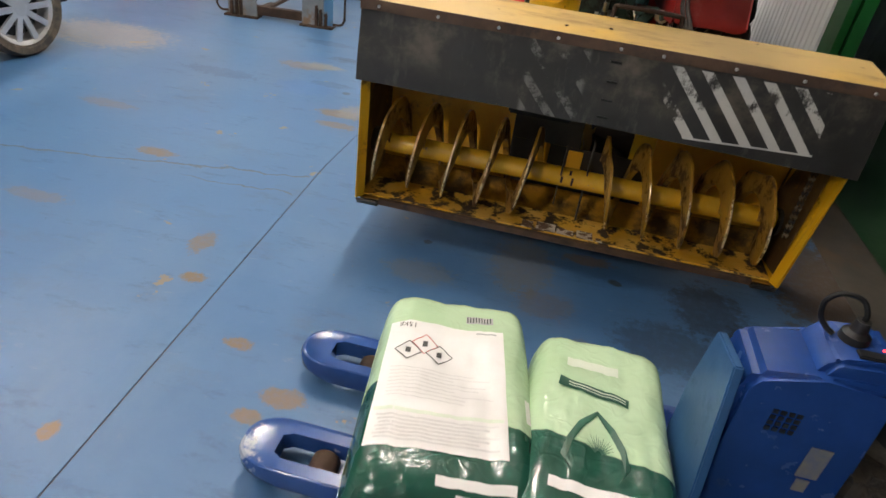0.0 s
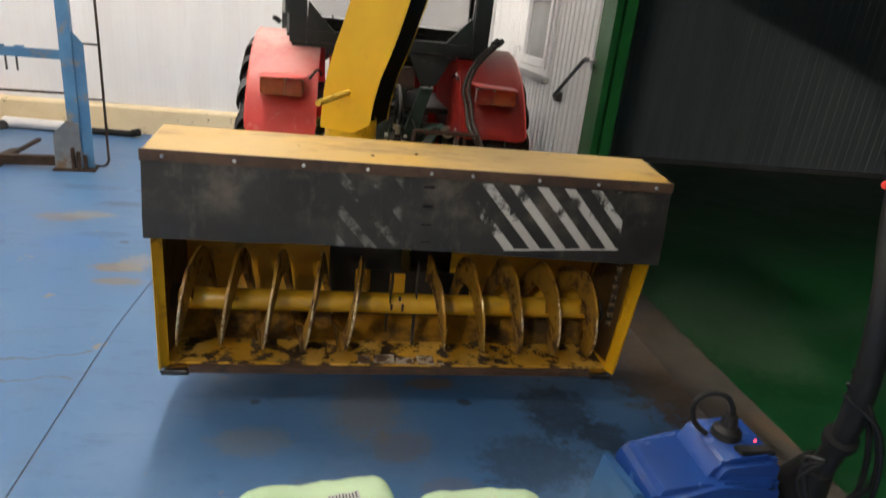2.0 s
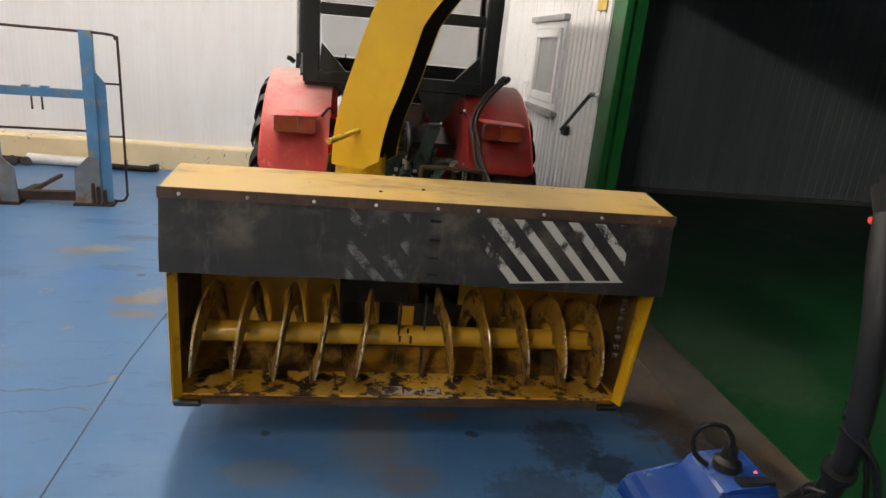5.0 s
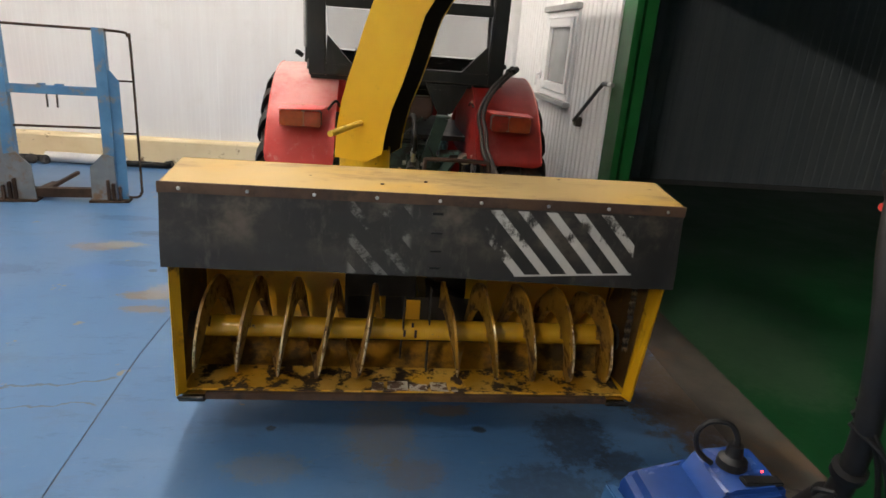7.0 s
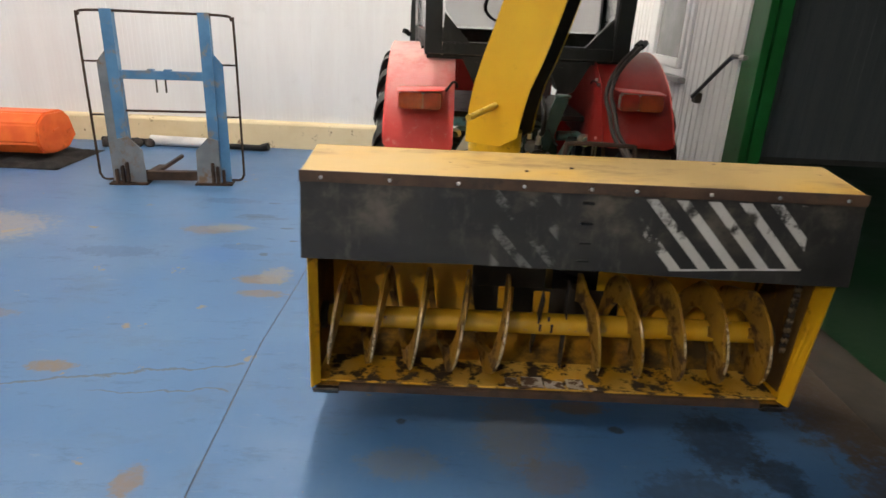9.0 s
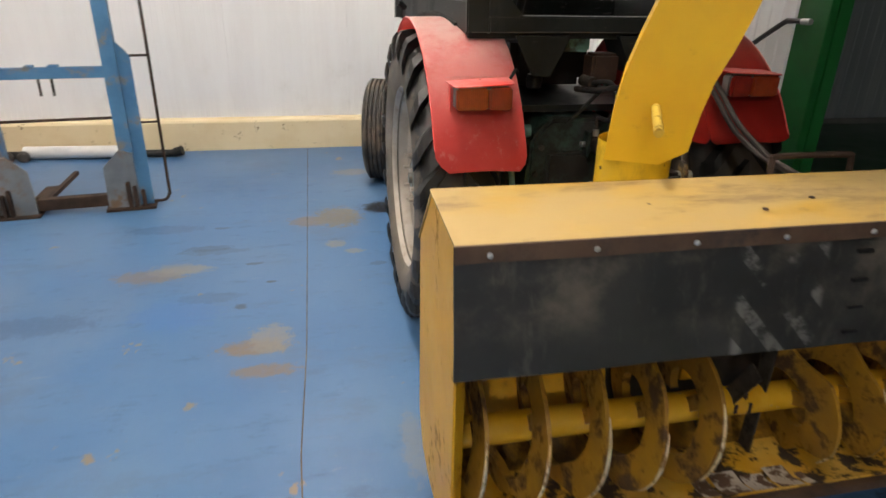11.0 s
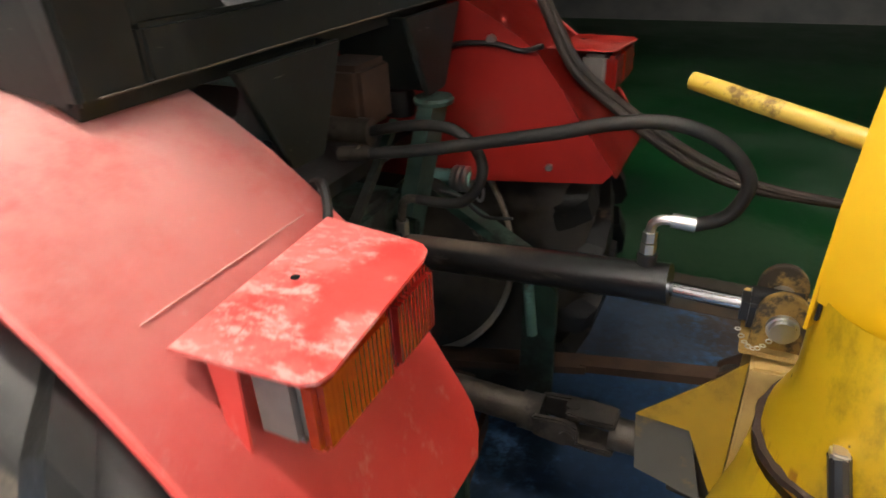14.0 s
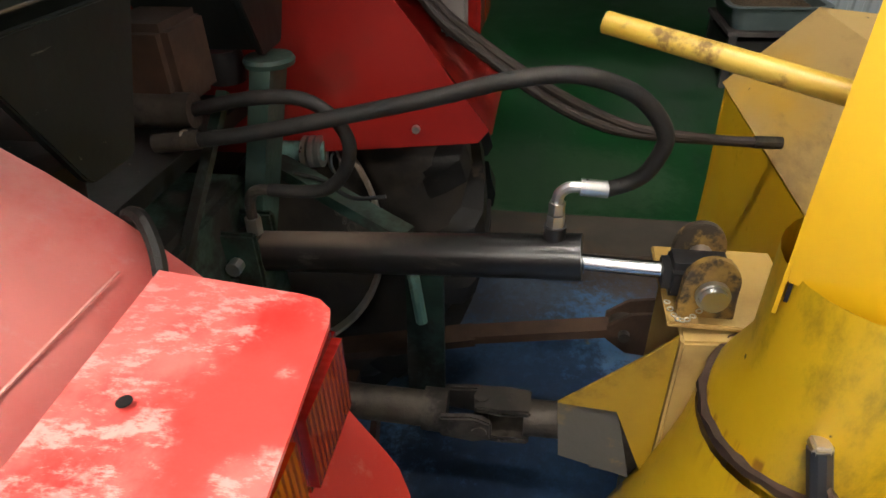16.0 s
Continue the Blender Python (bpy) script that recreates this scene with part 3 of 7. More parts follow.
def tube(points, r, sides=10, bm=None, cap=True, radii=None):
    bm = bm or bmesh.new()
    pts = [Vector(q) for q in points]
    side = None
    rings = []
    for i, q in enumerate(pts):
        way = (pts[min(i + 1, len(pts) - 1)] - pts[max(i - 1, 0)]).normalized()
        if side is None:
            side = way.orthogonal().normalized()
        side = (side - way * side.dot(way)).normalized()
        up = way.cross(side)
        rr = radii[i] if radii else r
        rings.append([bm.verts.new(q + rr * (math.cos(a) * side + math.sin(a) * up)) for a in (2 * math.pi * k / sides for k in range(sides))])
    for a, b in zip(rings, rings[1:]):
        for k in range(sides):
            bm.faces.new((a[k], a[(k + 1) % sides], b[(k + 1) % sides], b[k]))
    if cap:
        bm.faces.new(rings[0][::-1])
        bm.faces.new(rings[-1])
    return bm


def lathe(profile, centre, axis, sides=48, bm=None, closed=False):
    """Turns (distance along the axis, radius) pairs round an axis through centre."""
    bm = bm or bmesh.new()
    c = Vector(centre)
    ax = {"x": Vector((1, 0, 0)), "y": Vector((0, 1, 0)), "z": Vector((0, 0, 1))}[axis]
    u = Vector((0, 0, 1)) if axis != "z" else Vector((1, 0, 0))
    w = ax.cross(u)
    rings = []
    for d, r in profile:
        if r < 1e-5:
            rings.append([bm.verts.new(c + ax * d)])
        else:
            rings.append([bm.verts.new(c + ax * d + r * (math.cos(a) * u + math.sin(a) * w)) for a in (2 * math.pi * k / sides for k in range(sides))])
    pairs = list(zip(rings, rings[1:])) + ([(rings[-1], rings[0])] if closed else [])
    for a, b in pairs:
        for k in range(sides):
            q = [a[k % len(a)], a[(k + 1) % sides % len(a)], b[(k + 1) % sides % len(b)], b[k % len(b)]]
            q = list(dict.fromkeys(q))
            if len(q) > 2:
                bm.faces.new(q)
    return bm


def plate(points, thick, bm=None):
    """A flat sheet through the given corners, thickened along its normal."""
    bm = bm or bmesh.new()
    p = [Vector(q) for q in points]
    nrm = sum(((p[i] - p[0]).cross(p[(i + 1)] - p[0]) for i in range(1, len(p) - 1)), Vector()).normalized() * thick
    lo, hi = [bm.verts.new(q) for q in p], [bm.verts.new(q + nrm) for q in p]
    n = len(p)
    bm.faces.new(lo[::-1])
    bm.faces.new(hi)
    for i in range(n):
        bm.faces.new((lo[i], lo[(i + 1) % n], hi[(i + 1) % n], hi[i]))
    return bm


def bar(p0, p1, wide, high, bm=None, up=(0, 0, 1)):
    """A square bar from p0 to p1."""
    bm = bm or bmesh.new()
    a, b = Vector(p0), Vector(p1)
    way = (b - a).normalized()
    s = way.cross(Vector(up)).normalized()
    h = s.cross(way)
    rings = [[bm.verts.new(q + s * wide / 2 * i + h * high / 2 * j) for i, j in ((-1, -1), (1, -1), (1, 1), (-1, 1))] for q in (a, b)]
    bm.faces.new(rings[0])
    bm.faces.new(rings[1][::-1])
    for k in range(4):
        bm.faces.new((rings[0][k], rings[1][k], rings[1][(k + 1) % 4], rings[0][(k + 1) % 4]))
    return bm


def moved(bm, m):
    bmesh.ops.transform(bm, matrix=m, verts=bm.verts)
    return bm


# ---------------------------------------------------------------- the hall
def ground(name, x0, x1, y0, y1, material, label):
    """A slab cut into a fine sheet, so that it isn't dead flat."""
    bm = bmesh.new()
    nx, ny = max(2, int((x1 - x0) / 0.2)), max(2, int((y1 - y0) / 0.2))
    grid = [[bm.verts.new((x0 + (x1 - x0) * i / nx, y0 + (y1 - y0) * j / ny, 0.0015 * noise.noise((i * 0.3, j * 0.3, 1)))) for j in range(ny + 1)] for i in range(nx + 1)]
    for i in range(nx):
        for j in range(ny):
            bm.faces.new((grid[i][j], grid[i + 1][j], grid[i + 1][j + 1], grid[i][j + 1]))
    rim = [grid[0][0], grid[nx][0], grid[nx][ny], grid[0][ny]]
    low = [bm.verts.new((v.co.x, v.co.y, -0.12)) for v in rim]
    bm.faces.new(low)
    return solid(name, bm, material, label, "floor", kind="structure")


# the joint between the two blue slabs runs a little askew
def skew_slab(name, left, label):
    bm = bmesh.new()
    ny, y0, y1 = 80, -11.0, 7.78
    rows = []
    for j in range(ny + 1):
        y = y0 + (y1 - y0) * j / ny
        xs = -0.728 - 0.0365 * y if y < 3.3 else -0.848 + 0.018 * min(1.0, (y - 3.3) / 0.7)
        a, b = (-7.0, xs - 0.0028) if left else (xs + 0.0028, 1.84)
        rows.append([bm.verts.new((a + (b - a) * i / 24, y, 0.0015 * noise.noise((i * 0.4, y * 1.5, 3 if left else 5)) if 0 < i < 24 else 0)) for i in range(25)])
    for p, q in zip(rows, rows[1:]):
        for i in range(24):
            bm.faces.new((p[i], p[i + 1], q[i + 1], q[i]))
    edge = [r[24 if left else 0] for r in rows]
    low = [bm.verts.new((v.co.x, v.co.y, -0.03)) for v in edge]
    for i in range(ny):
        bm.faces.new((edge[i], edge[i + 1], low[i + 1], low[i]))
    return solid(name, bm, BLUE_FLOOR, label, "floor", kind="structure")


skew_slab("floor_west", True, "scuffed blue-painted concrete floor with brown chips and a crack")
skew_slab("floor_east", False, "scuffed blue-painted concrete floor with oil marks and painted-in shade under the machine")
solid("floor_joint", box(-1.3, -0.2, -11.0, 7.78, -0.05, -0.004), JOINT, "dirt-filled joint between two blue floor slabs", "floor joint", kind="structure")
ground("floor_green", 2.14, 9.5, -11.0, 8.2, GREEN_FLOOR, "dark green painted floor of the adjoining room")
solid("threshold", box(1.84, 2.14, -11.0, 8.2, -0.05, 0.001, 0.0), THRESHOLD, "worn bare threshold strip between blue and green floor", "threshold", kind="structure")

wall_n = solid("wall_north", box(-7.1, 1.9, 7.83, 8.0, 0, 4.75), WHITE_PANEL, "white insulated panel wall at the back of the hall", "wall", kind="structure")
for i in range(8):
    x0 = -7.0 + i * 1.1
    bm = bmesh.new()
    ribs = 22
    prof = []
    for k in range(ribs):
        a = x0 + 0.001 + (1.098 * k) / ribs
        w = 1.098 / ribs
        prof += [(a, 7.781), (a + w * 0.86, 7.781), (a + w * 0.89, 7.7822), (a + w * 0.97, 7.7822)]
    prof += [(x0 + 1.099, 7.781), (x0 + 1.099, 7.828), (x0 + 0.001, 7.828)]
    part("panel", prism(prof, "z", 0.30, 4.73), WHITE_PANEL, wall_n, smooth=0)
bm = bmesh.new()
prof = [(7.70, 0.0), (7.70, 0.265), (7.715, 0.285), (7.778, 0.30), (7.778, 0.0)]
bm = prism(prof, "x", -7.0, 1.78)
solid("plinth", bm, PLINTH, "cream-painted concrete plinth along the white wall, scuffed", "plinth", kind="structure")

# white ribbed partition with a window, running away from the green portal
def ribbed(y0, y1, z0, z1, x, step=0.1):
    prof = []
    y = y0
    while y < y1 - 1e-6:
        e = min(y + step, y1)
        prof += [(x, y), (x, y + (e - y) * 0.62), (x + 0.008, y + (e - y) * 0.70), (x + 0.008, y + (e - y) * 0.92)]
        y = e
    prof += [(x, y1), (x + 0.07, y1), (x + 0.07, y0)]
    return prism(prof, "z", z0, z1)


part_w = solid("wall_east", box(1.86, 1.92, 4.62, 7.78, 0, 4.75), WHITE_PANEL, "white ribbed metal partition beside the green portal", "wall", kind="structure")
WY0, WY1, WZ0, WZ1 = 5.46, 6.42, 1.17, 1.87
for a, b, c, d in ((4.62, WY0, 0.0, 4.73), (WY1, 7.44, 0.0, 4.73), (7.448, 7.70, 0.0, 4.73), (WY0, WY1, 0.0, WZ0), (WY0, WY1, WZ1, 4.73)):
    part("panel", ribbed(a + 0.001, b - 0.001, c, d, 1.785), WHITE_PANEL, part_w, smooth=0)
win = thing("window_1", 1.78, 5.94, WZ0, "white plastic casement window with grey glass and a lever handle", "window", kind="structure")
frame_bm = bmesh.new()
for a, b, c, d in ((WY0, WY0 + 0.06, WZ0, WZ1), (WY1 - 0.06, WY1, WZ0, WZ1), (WY0 + 0.06, WY1 - 0.06, WZ0, WZ0 + 0.05), (WY0 + 0.06, WY1 - 0.06, WZ1 - 0.05, WZ1)):
    box(1.765, 1.84, a, b, c, d, 0.004, frame_bm)
part("window_frame", frame_bm, PVC, win)
sash = bmesh.new()
a0, a1, c0, c1 = WY0 + 0.065, WY1 - 0.065, WZ0 + 0.055, WZ1 - 0.055
for a, b, c, d in ((a0, a0 + 0.075, c0, c1), (a1 - 0.13, a1, c0, c1), (a0 + 0.075, a1 - 0.13, c0, c0 + 0.07), (a0 + 0.075, a1 - 0.13, c1 - 0.07, c1)):
    box(1.752, 1.82, a, b, c, d, 0.006, sash)
part("sash", sash, PVC, win)
part("pane", box(1.785, 1.80, a0 + 0.07, a1 - 0.125, c0 + 0.065, c1 - 0.065), WINDOW_GLASS, win, "grey reflecting glass")
hb = box(1.735, 1.752, 6.33, 6.36, 1.30, 1.37, 0.004)
tube([(1.74, 6.345, 1.345), (1.715, 6.345, 1.345), (1.705, 6.345, 1.33), (1.705, 6.345, 1.24)], 0.009, 8, hb)
part("handle", hb, PVC, win)
part("drip_trim", box(1.735, 1.785, WY0 - 0.02, WY1 + 0.02, WZ1 + 0.004, WZ1 + 0.05, 0.005), TRIM, win, "grey drip trim")
part("window_sill", box(1.725, 1.785, WY0 - 0.02, WY1 + 0.02, WZ0 - 0.045, WZ0 - 0.004, 0.005), TRIM, win, "grey sill")
# long slanted pull bar on the partition
pull = thing("pull_bar", 1.75, 4.8, 1.08, "long dark bent metal pull bar fixed to the white partition", "handle")
part("bar", tube(spline([(1.785, 5.13, 1.065), (1.74, 5.12, 1.078), (1.735, 5.09, 1.09), (1.735, 4.66, 1.345), (1.737, 4.59, 1.372), (1.737, 4.49, 1.375)], 4), 0.014, 10), BLACK_STEEL, pull)
part("tip", tube([(1.737, 4.50, 1.375), (1.737, 4.44, 1.376)], 0.0155, 10), ZINC, pull, "bare metal tip")
part("foot", box(1.74, 1.784, 5.07, 5.15, 1.03, 1.10, 0.006), DIRTY_METAL, pull)
sign = thing("wall_sign", 1.78, 4.77, 1.92, "small yellow sign on the white partition", "sign")
part("board", box(1.776, 1.7845, 4.69, 4.86, 1.915, 2.20, 0.002), SIGN_YELLOW, sign)

# green steel portal of the opening
portal = thing("portal_frame", 1.9, 4.5, 0, "green painted steel door portal with bolts and scuffs", "door frame", kind="structure")
prof = [(1.800, 4.62), (1.800, 4.40), (1.846, 4.40), (1.846, 4.47), (1.872, 4.47), (1.872, 4.42), (1.945, 4.42), (1.945, 4.62)]
part("post", prism(prof, "z", 0, 3.08, 0.003), GREEN_STEEL, portal, smooth=0)
part("post", prism([(1.80, -2.6), (1.80, -2.4), (1.99, -2.4), (1.99, -2.6)], "z", 0, 3.08, 0.003), GREEN_STEEL, portal, smooth=0)
part("lintel", box(1.80, 1.99, -2.6, 4.62, 3.082, 3.30, 0.004), GREEN_STEEL, portal)
for z in (0.45, 0.9, 1.25, 1.7, 2.1):
    part("bolt", lathe([(0, 0), (0, 0.014), (0.008, 0.014), (0.012, 0.010), (0.012, 0)], (1.83, 4.738, z), "y", 8), GREEN_STEEL, portal)
lh = tube([(1.865, 4.40, 0.40), (1.865, 4.36, 0.40), (1.865, 4.355, 0.46)], 0.008, 8)
part("latch", box(1.835, 1.895, 4.735, 4.399, 0.36, 0.50, 0.004, lh), DIRTY_METAL, portal, "dirty metal latch")

solid("wall_east_upper", box(1.82, 1.97, -11.0, 4.62, 3.302, 4.75), WHITE_PANEL, "white panel wall above the green portal", "wall", kind="structure")
solid("wall_east_near", box(1.82, 1.97, -11.0, -2.6, 0, 3.30), WHITE_PANEL, "white panel wall beside the green portal", "wall", kind="structure")
solid("wall_west", box(-7.2, -7.0, -11.0, 8.0, 0, 4.75), WHITE_PANEL, "white insulated panel side wall", "wall", kind="structure")
solid("wall_south", box(-7.2, 9.6, -11.2, -11.0, 0, 4.75), WHITE_PANEL, "white insulated panel wall", "wall", kind="structure")
solid("ceiling", box(-7.2, 1.97, -11.2, 8.0, 4.75, 4.85), CEILING, "white panel ceiling of the hall", "ceiling", kind="structure")
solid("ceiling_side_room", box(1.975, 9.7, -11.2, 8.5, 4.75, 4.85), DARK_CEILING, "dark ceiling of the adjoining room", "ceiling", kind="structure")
prof = []
for k in range(60):
    a = 1.93 + k * 0.127
    prof += [(a, 8.2), (a + 0.10, 8.2), (a + 0.107, 8.206), (a + 0.12, 8.206)]
prof += [(9.55, 8.2), (9.55, 8.35), (1.93, 8.35)]
solid("wall_side_room_north", prism(prof, "z", 0.0, 4.75), GREY_PANEL, "grey-blue ribbed panel wall of the dark adjoining room", "wall", kind="structure", smooth=0)
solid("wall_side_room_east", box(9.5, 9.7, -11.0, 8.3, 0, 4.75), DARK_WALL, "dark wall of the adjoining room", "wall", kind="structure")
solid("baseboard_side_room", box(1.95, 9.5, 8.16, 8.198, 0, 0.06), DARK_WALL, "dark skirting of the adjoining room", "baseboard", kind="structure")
for lx, ly, lw in LAMPS:
    fix = thing("ceiling_light", lx, ly, 4.55, "long fluorescent fixture under the white ceiling", "ceiling light", "ceiling lights")
    part("housing", box(lx - 0.11, lx + 0.11, ly - 0.66, ly + 0.66, 4.585, 4.65, 0.01), PVC, fix)
    part("bracket", box(lx - 0.02, lx + 0.02, ly - 0.4, ly - 0.36, 4.65, 4.75), ZINC, fix)
    part("bracket", box(lx - 0.02, lx + 0.02, ly + 0.36, ly + 0.4, 4.65, 4.75), ZINC, fix)
    glow = Nodes("lit_tube")
    glow.bsdf.inputs["Emission Color"].default_value = (*WARM, 1)
    glow.bsdf.inputs["Emission Strength"].default_value = lw
    glow.done((0.8, 0.8, 0.8), 0.3)
    for d in (-0.055, 0.055):
        part("tube", tube([(lx + d, ly - 0.6, 4.555), (lx + d, ly + 0.6, 4.555)], 0.019, 10), glow.mat, fix, "lit fluorescent tube")
        for e in (-0.625, 0.625):
            part("socket", box(lx + d - 0.02, lx + d + 0.02, ly + e - 0.02, ly + e + 0.02, 4.53, 4.586, 0.003), PVC, fix)


# ---------------------------------------------------------------- snow blower
def side_outline(inset=0.0):
    return [(2.655 + inset, 0.20), (2.72, 0.178), (2.95, 0.172), (3.06, 0.20), (3.125, 0.30), (3.128 - inset, 0.872), (2.945, 1.066 - inset), (2.672 + inset, 1.036), (2.668 + inset, 0.72)]


blower = thing("snow_blower", 0.48, 2.9, 0, "yellow tractor-mounted snow blower with black rubber flap and rusty auger", "snow blower")
part("side_panel", prism(side_outline(), "x", -0.462, -0.452, 0.0015), YELLOW_SIDE, blower)
bm = prism(side_outline(), "x", 1.408, 1.418, 0.0015)
for v in bm.verts:
    v.co.x -= max(0, (0.72 - v.co.z)) * 0.105
part("side_panel", bm, YELLOW_SIDE, blower)
# edge flange of the right-hand panel
bm = plate([(1.356, 2.652, 0.20), (1.412, 2.662, 0.72), (1.412, 2.72, 0.72), (1.340, 2.70, 0.20)], 0.004)
part("edge_strip", bm, YELLOW_SIDE, blower)
bm = plate([(-0.458, 2.652, 0.20), (-0.458, 2.66, 0.74), (-0.43, 2.69, 0.74), (-0.43, 2.69, 0.20)], 0.004)
part("edge_strip", bm, YELLOW_SIDE, blower)
# filthy inner faces of both side panels, behind the bent front edges
inner = [(2.70, 0.215), (2.95, 0.19), (3.05, 0.215), (3.112, 0.31), (3.114, 0.86), (2.945, 1.045), (2.71, 1.02)]
part("inner_face", prism(inner, "x", -0.4515, -0.4495), FILTH, blower, "side panel caked with brown grime")
bm = prism([(2.735 if y < 2.72 else y, z) for y, z in inner], "x", 1.4055, 1.4075)
for v in bm.verts:
    v.co.x -= max(0, (0.72 - v.co.z)) * 0.105
part("inner_face", bm, FILTH, blower, "side panel caked with brown grime")
# roof sheet, sloped back sheet
part("top_sheet", prism([(2.660, 1.034), (2.945, 1.064), (2.945, 1.070), (2.660, 1.040)], "x", -0.47, 1.426), TOP_SHEET, blower, "faded yellow top sheet with brown smears")
part("sloped_sheet", prism([(2.9455, 1.064), (3.132, 0.868), (3.136, 0.872), (2.9455, 1.071)], "x", -0.466, 1.422), TOP_SHEET, blower)
# back sheet with the round throw opening, made of three pieces
OPEN0, OPEN1 = 0.15, 0.80
part("back_sheet", box(-0.451, OPEN0, 3.118, 3.126, 0.40, 0.868), YELLOW_IN, blower, "dirty inner back sheet")
part("back_sheet", box(OPEN1, 1.392, 3.118, 3.126, 0.40, 0.868), YELLOW_IN, blower, "dirty inner back sheet")
# black sheets, plates and liner below stand in for shade behind the flap
part("back_sheet", box(OPEN0, OPEN1, 3.118, 3.126, 0.80, 0.868), THROAT, blower, "inner back sheet, black with painted-in shade")
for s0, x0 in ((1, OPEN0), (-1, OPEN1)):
    part("opening_corner", prism([(x0, 0.80), (x0 + s0 * 0.16, 0.80), (x0 + s0 * 0.07, 0.74), (x0 + s0 * 0.02, 0.66), (x0, 0.56)], "y", 3.118, 3.126), THROAT, blower, "inner corner, black with painted-in shade")
part("fan_liner", lathe([(0.0, 0.306), (0.15, 0.306), (0.15, 0.302), (0.0, 0.302)], (0.475, 3.131, 0.50), "y", 40, closed=True), DARK_CLOTH, blower, "dark liner added for the shade inside the fan")
for x0, x1, z0, z1 in ((0.425, 0.495, 0.30, 0.43), (0.268, 0.335, 0.34, 0.445)):
    part("throat_rib", box(x0, x1, 3.112, 3.122, z0, z1, 0.003), YELLOW_IN, blower, "yellow rib across the throat")
part("throat_plate", box(OPEN0 - 0.01, OPEN1 + 0.01, 3.1265, 3.1285, 0.18, 0.44), THROAT, blower, "dark plate added for the shade behind the throat")
part("throat_plate", box(OPEN0 - 0.01, 0.47, 3.1265, 3.1285, 0.441, 0.80), THROAT, blower, "black plate added for the shade behind the throat")
part("linkage_box", box(0.12, 0.40, 2.98, 3.10, 0.60, 0.76, 0.008), PLASTIC, blower, "black linkage box")
part("linkage_bar", bar((0.16, 2.97, 0.655), (0.36, 2.965, 0.66), 0.012, 0.02), DIRTY_METAL, blower)
# outer back sheet, clean yellow as seen from the tractor
part("outer_sheet", box(-0.451, 0.155, 3.129, 3.134, 0.19, 0.866), YELLOW, blower)
part("outer_sheet", box(0.70, 1.37, 3.129, 3.134, 0.19, 0.866), YELLOW, blower)
# rounded trough floor
AY, AZ = 2.862, 0.405
def trough_sheet(d0, d1, tail=()):
    """A slice of the rounded trough between two angles, with its thickness."""
    line = [(AY + 0.258 * math.cos(radians(d)), AZ + 0.226 * math.sin(radians(d))) for d in range(d0, d1 - 1, -6)] + list(tail)
    return line + [(y + 0.004, z - 0.006) for y, z in line][::-1]


# the trough's brown holds dirt and shade; its rise stays yellow where lit
part("trough", prism(trough_sheet(-42, -96, ((2.74, 0.176), (2.69, 0.19))), "x", -0.451, 1.352), TROUGH, blower, "dirty yellow trough with shade in its colour")
for x0, x1 in ((-0.451, OPEN0), (OPEN1, 1.372)):
    part("trough_rise", prism(trough_sheet(0, -42), "x", x0, x1), YELLOW_IN, blower, "yellow rise of the trough")
# the yellow lip reaches back to the edge of the flap's shadow
part("lip", prism([(2.915, 0.187), (2.745, 0.184), (2.70, 0.200), (2.70, 0.207), (2.745, 0.190), (2.915, 0.193)], "x", -0.45, 1.35), YELLOW_LIP, blower, "scraped lip with bare patches, yellow up to the flap's shadow")
for x0, x1, y0 in ((0.285, 0.335, 2.79), (0.350, 0.435, 2.80), (0.442, 0.515, 2.775), (0.53, 0.60, 2.795), (0.615, 0.64, 2.76)):
    part("bare_patch", prism([(y0, 0.1925), (2.745, 0.1905), (2.703, 0.2065), (2.703, 0.209), (2.746, 0.1925), (y0, 0.1945)], "x", x0, x1), BARE_LIP, blower, "scraped bare metal patch")
part("scraper_bar", box(-0.36, 1.265, 2.676, 2.70, 0.172, 0.200, 0.003), RUST_STRIP, blower, "rusty scraper bar")
part("skid", prism([(2.668, 0.168), (2.646, 0.196), (2.650, 0.202), (2.674, 0.176), (2.74, 0.166), (3.0, 0.164), (3.0, 0.156), (2.73, 0.156)], "x", -0.455, -0.36), DIRTY_METAL, blower, "dirty metal skid")
part("skid", prism([(2.668, 0.168), (2.646, 0.196), (2.650, 0.202), (2.674, 0.176), (2.74, 0.166), (3.0, 0.164), (3.0, 0.156), (2.73, 0.156)], "x", 1.265, 1.356), DIRTY_METAL, blower, "dirty metal skid")
# rubber flap, with a slight wave at its lower edge
bm = bmesh.new()
NX = 60
rows = []
for j, (y, z) in enumerate(((2.656, 1.036), (2.652, 0.99), (2.640, 0.90), (2.630, 0.82), (2.622, 0.735))):
    row = []
    for i in range(NX + 1):
        x = -0.472 + 1.898 * i / NX
        w = j / 4
        dz = w * (0.006 * math.sin(x * 3.1 + 0.6) + 0.004 * noise.noise((x * 4, 0, 0)) - 0.010 * (x - 0.48))
        dy = w * 0.010 * noise.noise((x * 3, 2, j))
        row.append(bm.verts.new((x, y + dy, z + dz)))
    rows.append(row)
for p, q in zip(rows, rows[1:]):
    for i in range(NX):
        bm.faces.new((p[i], p[i + 1], q[i + 1], q[i]))
ret = bmesh.ops.extrude_face_region(bm, geom=list(bm.faces))
bmesh.ops.translate(bm, verts=[g for g in ret["geom"] if isinstance(g, bmesh.types.BMVert)], vec=(0, 0.008, 0))
flap = part("rubber_flap", bm, FLAP, blower, "black rubber flap with worn white warning stripes")
bm = bmesh.new()
rows = []
